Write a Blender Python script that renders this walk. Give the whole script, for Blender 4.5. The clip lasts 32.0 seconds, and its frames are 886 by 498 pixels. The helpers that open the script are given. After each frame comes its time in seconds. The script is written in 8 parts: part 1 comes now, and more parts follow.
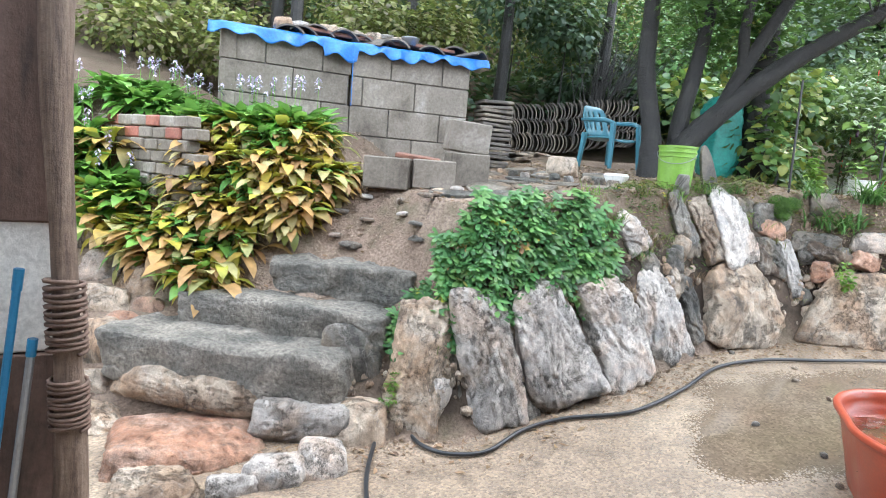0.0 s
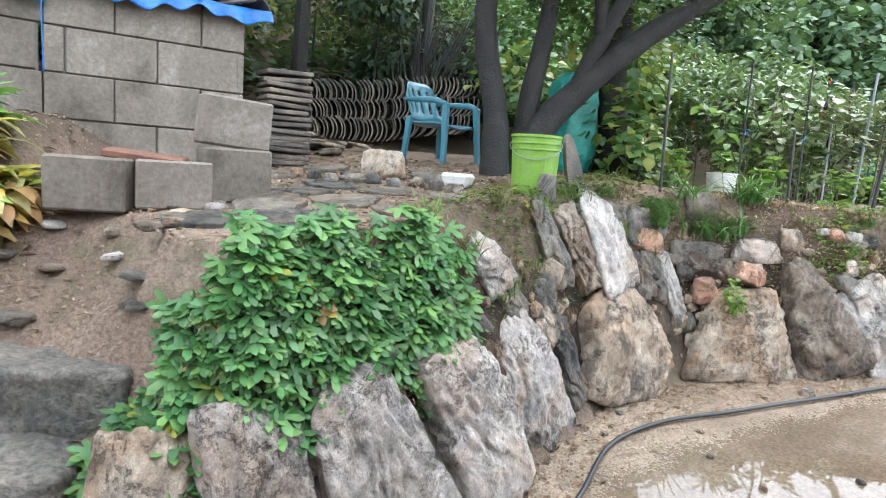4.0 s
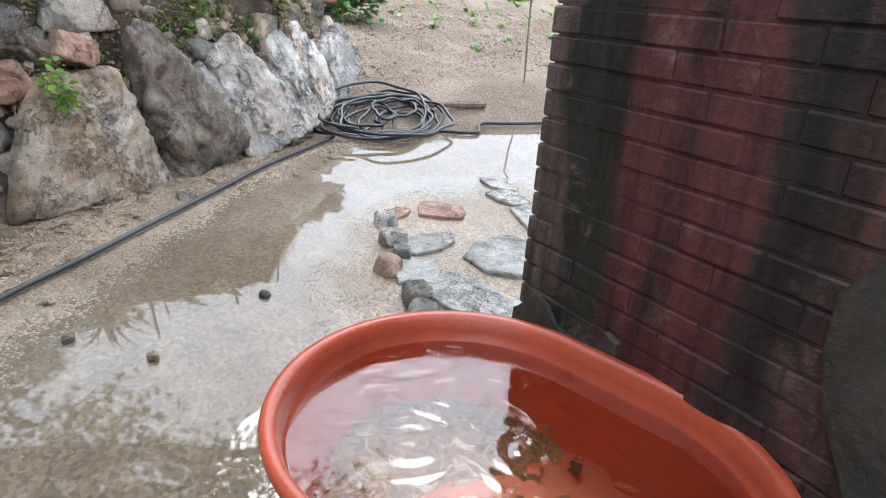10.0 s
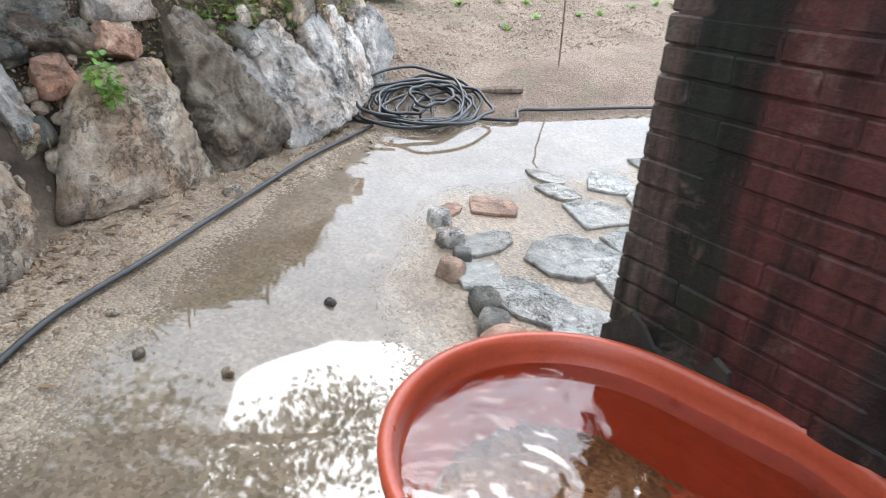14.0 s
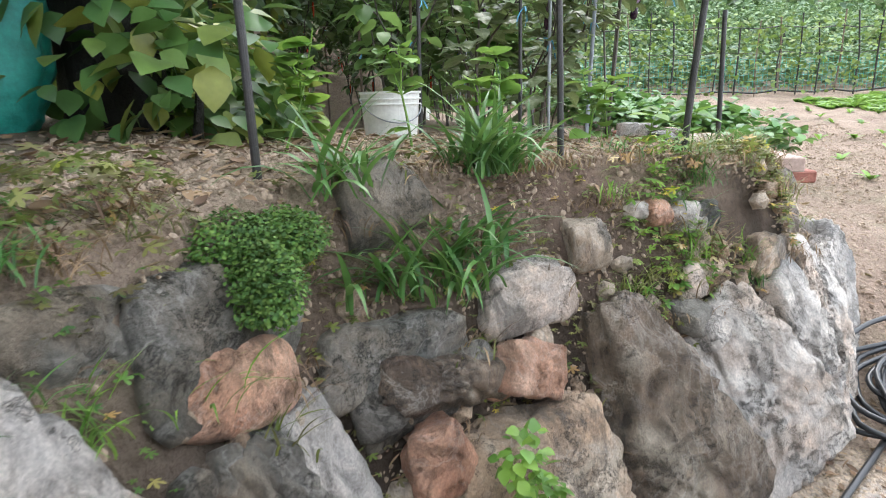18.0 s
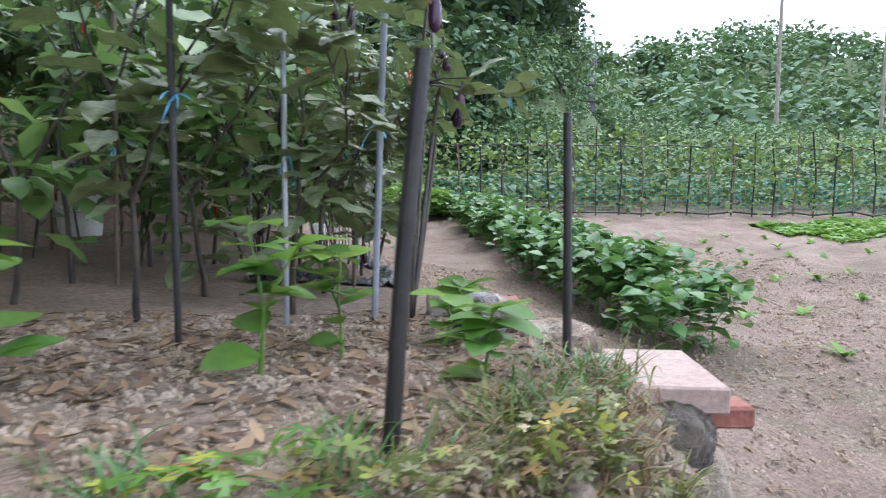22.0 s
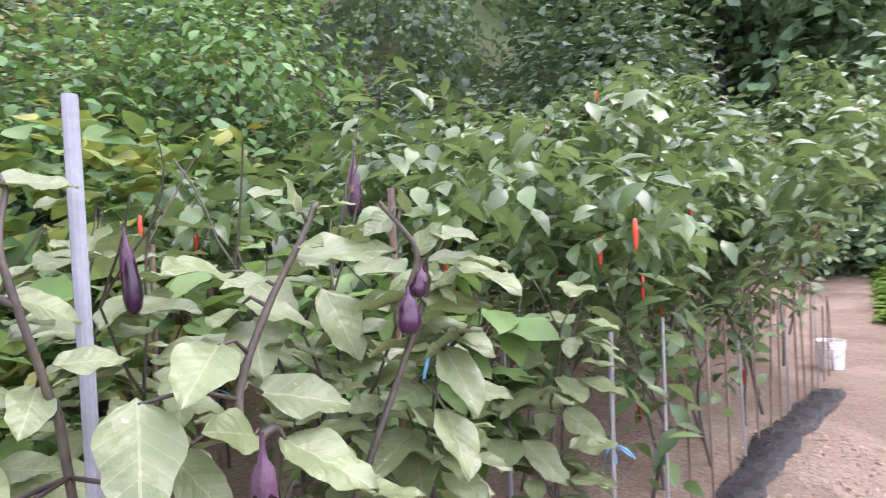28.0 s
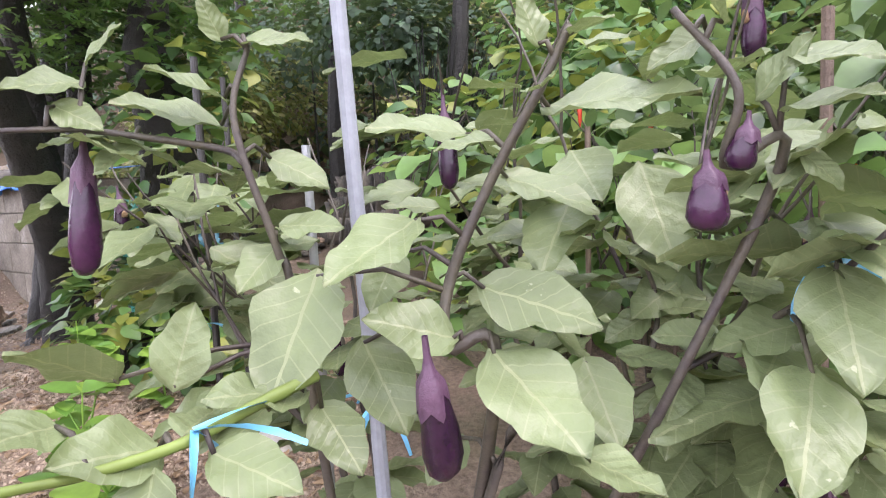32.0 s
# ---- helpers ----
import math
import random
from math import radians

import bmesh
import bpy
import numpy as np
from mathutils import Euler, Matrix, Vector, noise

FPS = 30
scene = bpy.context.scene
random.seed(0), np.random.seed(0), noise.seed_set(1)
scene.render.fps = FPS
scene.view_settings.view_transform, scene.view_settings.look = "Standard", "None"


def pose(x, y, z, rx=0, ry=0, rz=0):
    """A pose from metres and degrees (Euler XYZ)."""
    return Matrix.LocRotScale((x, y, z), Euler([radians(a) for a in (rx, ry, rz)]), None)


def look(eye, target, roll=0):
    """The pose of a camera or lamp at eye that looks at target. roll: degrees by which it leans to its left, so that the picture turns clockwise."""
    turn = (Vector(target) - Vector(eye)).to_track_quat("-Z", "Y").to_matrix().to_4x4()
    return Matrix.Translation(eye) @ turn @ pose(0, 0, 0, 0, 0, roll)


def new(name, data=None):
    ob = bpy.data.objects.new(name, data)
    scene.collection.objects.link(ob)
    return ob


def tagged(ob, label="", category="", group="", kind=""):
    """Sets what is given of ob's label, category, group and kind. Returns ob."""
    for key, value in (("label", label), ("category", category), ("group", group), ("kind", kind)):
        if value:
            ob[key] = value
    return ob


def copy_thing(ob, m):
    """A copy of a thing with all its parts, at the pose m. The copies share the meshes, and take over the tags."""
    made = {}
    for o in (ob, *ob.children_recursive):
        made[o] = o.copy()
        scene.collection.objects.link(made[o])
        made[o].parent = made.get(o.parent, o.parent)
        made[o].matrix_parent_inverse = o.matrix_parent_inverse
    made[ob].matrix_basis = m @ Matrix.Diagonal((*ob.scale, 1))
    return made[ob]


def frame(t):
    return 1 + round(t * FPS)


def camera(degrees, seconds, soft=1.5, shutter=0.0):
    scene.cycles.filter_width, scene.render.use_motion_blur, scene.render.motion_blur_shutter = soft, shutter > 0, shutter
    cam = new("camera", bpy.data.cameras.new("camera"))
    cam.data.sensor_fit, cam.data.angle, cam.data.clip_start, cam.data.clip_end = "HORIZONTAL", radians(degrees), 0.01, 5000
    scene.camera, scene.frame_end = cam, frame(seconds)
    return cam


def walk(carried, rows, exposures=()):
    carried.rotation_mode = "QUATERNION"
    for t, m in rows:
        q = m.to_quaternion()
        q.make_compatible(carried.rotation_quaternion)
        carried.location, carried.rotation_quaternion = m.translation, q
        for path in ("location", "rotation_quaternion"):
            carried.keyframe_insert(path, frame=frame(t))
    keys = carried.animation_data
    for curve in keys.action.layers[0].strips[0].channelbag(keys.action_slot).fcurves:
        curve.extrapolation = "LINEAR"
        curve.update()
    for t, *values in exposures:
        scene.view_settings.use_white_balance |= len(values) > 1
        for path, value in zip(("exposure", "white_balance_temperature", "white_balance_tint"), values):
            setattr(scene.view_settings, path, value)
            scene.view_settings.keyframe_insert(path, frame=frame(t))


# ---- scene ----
# camera and its walk
cam = camera(70.0, 32.0, soft=1.0, shutter=0.25)
PATH = [
    (0, (1.867, -1.523, 1.379), (0.992, 0.258, 1.131), 4.74),
    (0.5, (1.732, -1.399, 1.400), (0.897, 0.400, 1.150), 4.65),
    (1, (1.765, -1.150, 1.438), (0.979, 0.673, 1.189), 4.43),
    (1.5, (1.743, -0.922, 1.428), (1.027, 0.930, 1.186), 4.26),
    (2, (1.661, -0.781, 1.457), (1.035, 1.103, 1.213), 4.19),
    (2.5, (1.671, -0.487, 1.435), (1.148, 1.428, 1.192), 4.15),
    (3, (1.701, -0.240, 1.441), (1.236, 1.690, 1.199), 3.92),
    (3.5, (1.556, -0.058, 1.462), (1.138, 1.883, 1.222), 3.91),
    (5.5, (1.098, 0.792, 1.578), (0.984, 2.764, 1.266), 3.86),
    (6, (1.281, 1.014, 1.541), (1.224, 2.990, 1.237), 3.75),
    (6.5, (1.385, 1.224, 1.484), (1.436, 3.198, 1.166), 3.55),
    (7, (1.385, 1.356, 1.440), (1.632, 3.307, 1.077), 3.43),
    (7.5, (1.500, 1.380, 1.435), (2.015, 3.268, 1.019), 3.24),
    (8, (1.705, 1.292, 1.414), (2.442, 3.083, 0.915), 2.97),
    (8.5, (1.792, 1.258, 1.408), (2.764, 2.911, 0.839), 3.28),
    (9, (1.900, 1.247, 1.393), (2.994, 2.804, 0.778), 3.43),
    (9.5, (1.922, 1.257, 1.318), (3.112, 2.714, 0.640), 3.72),
    (10, (1.887, 1.279, 1.280), (3.160, 2.623, 0.523), 3.88),
    (10.5, (1.877, 1.227, 1.289), (3.196, 2.493, 0.478), 4.42),
    (11, (1.778, 1.221, 1.280), (3.116, 2.453, 0.448), 4.74),
    (11.5, (1.644, 1.247, 1.273), (2.988, 2.468, 0.436), 4.94),
    (12, (1.611, 1.266, 1.288), (2.956, 2.486, 0.450), 5.05),
    (12.5, (1.676, 1.283, 1.306), (3.017, 2.507, 0.467), 5.10),
    (13, (1.808, 1.301, 1.320), (3.129, 2.546, 0.481), 4.91),
    (13.5, (1.853, 1.359, 1.321), (3.136, 2.645, 0.483), 4.45),
    (14, (1.771, 1.552, 1.353), (3.022, 2.869, 0.515), 4.02),
    (14.5, (1.730, 1.750, 1.379), (2.929, 3.132, 0.572), 3.12),
    (15, (1.821, 1.920, 1.416), (2.873, 3.445, 0.661), 0.84),
    (15.5, (1.765, 2.195, 1.434), (2.618, 3.859, 0.725), -1.17),
    (17.5, (1.821, 3.313, 1.569), (2.509, 5.123, 1.069), -2.53),
    (18, (1.948, 3.497, 1.610), (2.648, 5.308, 1.130), -1.38),
    (18.5, (2.003, 3.733, 1.602), (2.714, 5.560, 1.205), -1.29),
    (19, (2.053, 3.947, 1.638), (2.769, 5.804, 1.436), -1.39),
    (19.5, (2.221, 4.084, 1.660), (2.943, 5.941, 1.481), -1.10),
    (20, (2.336, 4.239, 1.652), (3.055, 6.097, 1.481), -0.98),
    (20.5, (2.534, 4.332, 1.672), (3.248, 6.190, 1.505), -0.70),
    (21, (2.820, 4.404, 1.710), (3.536, 6.264, 1.544), -0.40),
    (21.5, (3.110, 4.510, 1.710), (3.838, 6.366, 1.548), -0.05),
    (22, (3.388, 4.558, 1.738), (4.179, 6.388, 1.575), 0.40),
    (22.5, (3.669, 4.593, 1.781), (4.516, 6.399, 1.625), 0.90),
    (23, (3.936, 4.667, 1.796), (4.823, 6.453, 1.646), 1.50),
    (23.5, (4.224, 4.680, 1.806), (5.152, 6.447, 1.677), 2.00),
    (24, (4.472, 4.734, 1.845), (5.393, 6.505, 1.723), 2.30),
    (24.5, (4.613, 4.906, 1.890), (5.288, 6.785, 1.762), 1.80),
    (25, (4.722, 5.010, 1.958), (5.040, 6.978, 1.799), 1.20),
    (25.5, (4.812, 5.314, 2.052), (4.663, 7.300, 1.871), 0.65),
    (27.5, (4.970, 5.860, 2.320), (4.385, 7.773, 2.330), -2.20),
    (28, (4.927, 5.999, 2.355), (3.927, 7.731, 2.345), -2.80),
    (28.5, (4.975, 6.143, 2.343), (3.757, 7.730, 2.364), -3.00),
    (29, (5.023, 6.252, 2.335), (3.584, 7.641, 2.355), -3.10),
    (29.5, (5.027, 6.345, 2.308), (3.460, 7.587, 2.336), -3.00),
    (30, (4.994, 6.423, 2.290), (3.285, 7.460, 2.332), -3.10),
    (30.5, (4.996, 6.499, 2.288), (3.159, 7.288, 2.325), -3.10),
    (31, (4.995, 6.507, 2.282), (3.063, 7.019, 2.289), -3.00),
    (31.5, (4.953, 6.496, 2.268), (2.989, 6.860, 2.181), -3.00),
    (32, (4.914, 6.485, 2.281), (2.957, 6.829, 2.058), -2.90),
]
EXPO = [(0, 2.15, 6000, 11), (3, 2.05, 6050, 11), (6, 1.75, 6300, 13), (7, 1.6, 6300, 13), (8, 1.35, 6200, 11), (9, 1.4, 6000, 10), (13, 1.5, 5900, 10), (14, 1.45, 5950, 10), (15, 1.25, 6000, 10), (18, 1.75, 6250, 12), (19, 2.0, 6300, 14), (20, 1.6, 6250, 14), (21.5, 1.4, 5850, 16), (24, 0.78, 5500, 13), (25.5, 0.85, 5650, 14), (28, 2.0, 6250, 32), (30, 2.15, 6300, 32), (32, 1.95, 6450, 26)]
walk(cam, [(t, look(e, g, r)) for t, e, g, r in PATH], EXPO)

# world: overcast sky after rain, one wide soft sun
world = bpy.data.worlds.new("sky")
scene.world = world
world.use_nodes = True
wn = world.node_tree.nodes
wl = world.node_tree.links
sky = wn.new("ShaderNodeTexSky")
sky.sky_type = 'NISHITA'
sky.sun_disc = False
sky.sun_elevation = radians(58)
sky.sun_rotation = radians(40)
sky.dust_density = 4.0
mixw = wn.new("ShaderNodeMix")
mixw.data_type = 'RGBA'
mixw.inputs[0].default_value = 0.86
mixw.inputs[7].default_value = (7.4, 7.9, 8.3, 1)
wl.new(sky.outputs[0], mixw.inputs[6])
wl.new(mixw.outputs[2], wn["Background"].inputs[0])
wn["Background"].inputs[1].default_value = 0.15
sun = new("sun", bpy.data.lights.new("sun", 'SUN'))
sun.data.energy = 0.6
sun.data.angle = radians(25)
sun.data.color = (1.0, 0.96, 0.9)
sun.rotation_euler = (radians(32), 0, radians(140))


# ---- materials ----
def mat_new(name):
    m = bpy.data.materials.new(name)
    m.use_nodes = True
    return m, m.node_tree.nodes, m.node_tree.links, m.node_tree.nodes["Principled BSDF"]


def ramp(n, stops):
    r = n.new("ShaderNodeValToRGB")
    el = r.color_ramp.elements
    while len(el) < len(stops):
        el.new(0.5)
    for e, (p, c) in zip(el, stops):
        e.position = p
        e.color = (*c, 1)
    return r


def noise_node(n, l, scale, detail=6, rough=0.6, coord="Object", dist=0.0, stretch=None):
    tc = n.new("ShaderNodeNewGeometry")
    coord = "Position"
    t = n.new("ShaderNodeTexNoise")
    t.inputs["Scale"].default_value = scale
    t.inputs["Detail"].default_value = detail
    t.inputs["Roughness"].default_value = rough
    t.inputs["Distortion"].default_value = dist
    if stretch:
        mp = n.new("ShaderNodeMapping")
        mp.inputs["Scale"].default_value = stretch
        l.new(tc.outputs[coord], mp.inputs[0])
        l.new(mp.outputs[0], t.inputs[0])
    else:
        l.new(tc.outputs[coord], t.inputs[0])
    return t


def mixc(n, l, fac, a, b, mode='MIX'):
    m = n.new("ShaderNodeMix")
    m.data_type = 'RGBA'
    m.blend_type = mode
    for sock, val in ((m.inputs[0], fac), (m.inputs[6], a), (m.inputs[7], b)):
        if hasattr(val, "is_output"):
            l.new(val, sock)
        elif isinstance(val, tuple):
            sock.default_value = (*val, 1)
        else:
            sock.default_value = val
    return m.outputs[2]


def bump(n, l, b, height, strength=0.4, dist=0.02):
    bp = n.new("ShaderNodeBump")
    bp.inputs["Strength"].default_value = strength
    bp.inputs["Distance"].default_value = dist
    l.new(height, bp.inputs["Height"])
    l.new(bp.outputs[0], b.inputs["Normal"])
    return bp


def rnd(n, l, lo, hi):
    oi = n.new("ShaderNodeObjectInfo")
    mr = n.new("ShaderNodeMapRange")
    mr.inputs[3].default_value = lo
    mr.inputs[4].default_value = hi
    l.new(oi.outputs["Random"], mr.inputs[0])
    return mr.outputs[0]


def island(n, l, lo, hi):
    oi = n.new("ShaderNodeNewGeometry")
    mr = n.new("ShaderNodeMapRange")
    mr.inputs[3].default_value = lo
    mr.inputs[4].default_value = hi
    l.new(oi.outputs["Random Per Island"], mr.inputs[0])
    return mr.outputs[0]


def mottled(name, cols, scale=6.0, rough=0.7, bumps=0.4, bscale=40.0, spec=0.5, metal=0.0, bdist=0.01, vary=0.0, stretch=None, fine=0.25):
    """Two-scale mottled surface: cols is a list of colours along a noise ramp."""
    m, n, l, b = mat_new(name)
    a = noise_node(n, l, scale, 8, 0.62, dist=0.4, stretch=stretch)
    k = len(cols)
    r = ramp(n, [(0.28 + 0.44 * i / max(1, k - 1), c) for i, c in enumerate(cols)])
    l.new(a.outputs[0], r.inputs[0])
    f = noise_node(n, l, bscale, 5, 0.7)
    fr = ramp(n, [(0.3, (1 - fine,) * 3), (0.7, (1 + fine,) * 3)])
    l.new(f.outputs[0], fr.inputs[0])
    col = mixc(n, l, 1.0, r.outputs[0], fr.outputs[0], 'MULTIPLY')
    if vary:
        hv = n.new("ShaderNodeHueSaturation")
        l.new(rnd(n, l, 1 - vary, 1 + vary), hv.inputs["Value"])
        l.new(col, hv.inputs["Color"])
        col = hv.outputs[0]
    l.new(col, b.inputs["Base Color"])
    rr = n.new("ShaderNodeMapRange")
    rr.inputs[3].default_value = max(0.02, rough - 0.15)
    rr.inputs[4].default_value = min(1, rough + 0.15)
    l.new(a.outputs[0], rr.inputs[0])
    l.new(rr.outputs[0], b.inputs["Roughness"])
    b.inputs["Specular IOR Level"].default_value = spec
    b.inputs["Metallic"].default_value = metal
    if bumps:
        mx = n.new("ShaderNodeMath")
        mx.operation = 'ADD'
        l.new(a.outputs[0], mx.inputs[0])
        l.new(f.outputs[0], mx.inputs[1])
        bump(n, l, b, mx.outputs[0], bumps, bdist)
    return m


def leaf_mat(name, cols, rough=0.42, trans=0.35, vary=0.35, spec=0.5):
    """Leaf: colour varies from leaf to leaf, with light passing through."""
    m, n, l, b = mat_new(name)
    oi = n.new("ShaderNodeNewGeometry")
    k = len(cols)
    r = ramp(n, [((i + 0.5) / k, c) for i, c in enumerate(cols)])
    l.new(oi.outputs["Random Per Island"], r.inputs[0])
    f = noise_node(n, l, 9.0, 4, 0.6)
    fr = ramp(n, [(0.3, (1 - vary,) * 3), (0.7, (1 + vary,) * 3)])
    l.new(f.outputs[0], fr.inputs[0])
    col = mixc(n, l, 1.0, r.outputs[0], fr.outputs[0], 'MULTIPLY')
    l.new(col, b.inputs["Base Color"])
    b.inputs["Roughness"].default_value = rough
    b.inputs["Specular IOR Level"].default_value = spec
    tr = n.new("ShaderNodeBsdfTranslucent")
    tcol = mixc(n, l, 0.35, col, (0.3, 0.42, 0.09))
    l.new(tcol, tr.inputs[0])
    ms = n.new("ShaderNodeMixShader")
    ms.inputs[0].default_value = trans
    l.new(b.outputs[0], ms.inputs[1])
    l.new(tr.outputs[0], ms.inputs[2])
    l.new(ms.outputs[0], n["Material Output"].inputs[0])
    return m


def plain(name, col, rough=0.5, metal=0.0, spec=0.5, bumps=0.15, bscale=60.0, fine=0.12):
    return mottled(name, [tuple(c * 0.85 for c in col), tuple(c * 1.12 for c in col)], 7.0, rough, bumps, bscale, spec, metal, 0.003, fine=fine)


M = {}
M["concrete"] = mottled("hut_concrete", [(0.1, 0.085, 0.068), (0.19, 0.165, 0.135), (0.25, 0.22, 0.185), (0.45, 0.42, 0.38)], 2.6, 0.85, 0.5, 45.0, 0.3, 0, 0.006, vary=0.12)
M["bark"] = mottled("wet_bark", [(0.008, 0.0075, 0.007), (0.018, 0.0165, 0.015), (0.036, 0.033, 0.029)], 9.0, 0.55, 1.0, 50.0, 0.5, 0, 0.02)
M["stem"] = mottled("purple_stem", [(0.035, 0.025, 0.03), (0.09, 0.08, 0.05)], 12.0, 0.5, 0.3, 80.0)
M["leaf_egg"] = leaf_mat("eggplant_leaf", [(0.11, 0.21, 0.065), (0.15, 0.27, 0.08), (0.19, 0.31, 0.1), (0.13, 0.24, 0.07)], 0.42, 0.4, 0.2)


def veined_leaf(name, cols, rib):
    """Broad leaf with a pale midrib, side veins, holes of wear and a damp bloom."""
    m = leaf_mat(name, cols, 0.4, 0.2, 0.22)
    n, l = m.node_tree.nodes, m.node_tree.links
    b = n["Principled BSDF"]
    src = b.inputs["Base Color"].links[0].from_socket
    tc = n.new("ShaderNodeTexCoord")
    sp = n.new("ShaderNodeSeparateXYZ")
    l.new(tc.outputs["Object"], sp.inputs[0])

    def mth(op, a, c, d=None):
        k = n.new("ShaderNodeMath")
        k.operation = op
        for i, v in enumerate((a, c, d)):
            if v is None:
                continue
            if hasattr(v, "is_output"):
                l.new(v, k.inputs[i])
            else:
                k.inputs[i].default_value = v
        return k.outputs[0]

    ax = mth('ABSOLUTE', sp.outputs[0], 0.0)
    wave = mth('SINE', mth('MULTIPLY', mth('SUBTRACT', sp.outputs[1], mth('MULTIPLY', ax, 0.8)), 44.0), 0.0)
    side = mth('GREATER_THAN', wave, 0.965)
    mid = mth('LESS_THAN', ax, 0.011)
    vein = mth('MAXIMUM', mth('MULTIPLY', side, 0.45), mth('MULTIPLY', mid, 0.8))
    sp2 = noise_node(n, l, 55.0, 3, 0.6)
    spots = ramp(n, [(0.7, (0, 0, 0)), (0.74, (0.6, 0.6, 0.6))])
    l.new(sp2.outputs[0], spots.inputs[0])
    col = mixc(n, l, vein, src, rib)
    col = mixc(n, l, spots.outputs[0], col, (0.42, 0.44, 0.3))
    l.new(col, b.inputs["Base Color"])
    hi = mth('ADD', mth('MULTIPLY', wave, 0.1), mth('MULTIPLY', sp2.outputs[0], 1.2))
    bump(n, l, b, hi, 0.35, 0.006)
    return m


M["leaf_egg_near"] = veined_leaf("eggplant_leaf_near", [(0.1, 0.145, 0.066), (0.14, 0.187, 0.088), (0.18, 0.218, 0.11), (0.118, 0.162, 0.066), (0.19, 0.195, 0.055)], (0.25, 0.28, 0.15))
M["leaf_dark"] = leaf_mat("pepper_leaf", [(0.055, 0.1, 0.042), (0.092, 0.16, 0.06), (0.135, 0.205, 0.085)], 0.35, 0.3)
M["leaf_bright"] = leaf_mat("bright_leaf", [(0.11, 0.242, 0.044), (0.176, 0.33, 0.055), (0.242, 0.396, 0.066)], 0.45, 0.4)
M["leaf_far"] = leaf_mat("far_foliage", [(0.0525, 0.105, 0.0525), (0.075, 0.15, 0.0675), (0.112, 0.195, 0.09)], 0.6, 0.2)
M["post"] = mottled("dark_post", [(0.015, 0.014, 0.014), (0.035, 0.032, 0.03)], 10.0, 0.4, 0.3, 70.0)
M["rubber_red"] = plain("red_rubber", (0.42, 0.075, 0.035), 0.32, 0, 0.5, 0.1, 90.0)
M["tarp"] = mottled("blue_tarp", [(0.015, 0.12, 0.42), (0.03, 0.2, 0.6)], 6.0, 0.35, 0.4, 30.0, 0.5, 0, 0.01)
M["hose"] = plain("black_hose", (0.02, 0.022, 0.025), 0.35)
M["green_plastic"] = plain("green_plastic", (0.2, 0.37, 0.06), 0.4)
M["blue_plastic"] = plain("blue_plastic", (0.06, 0.2, 0.26), 0.4)
M["white_plastic"] = plain("white_plastic", (0.72, 0.72, 0.68), 0.4)
M["metal"] = plain("galvanised_metal", (0.32, 0.34, 0.36), 0.4, 0.6)

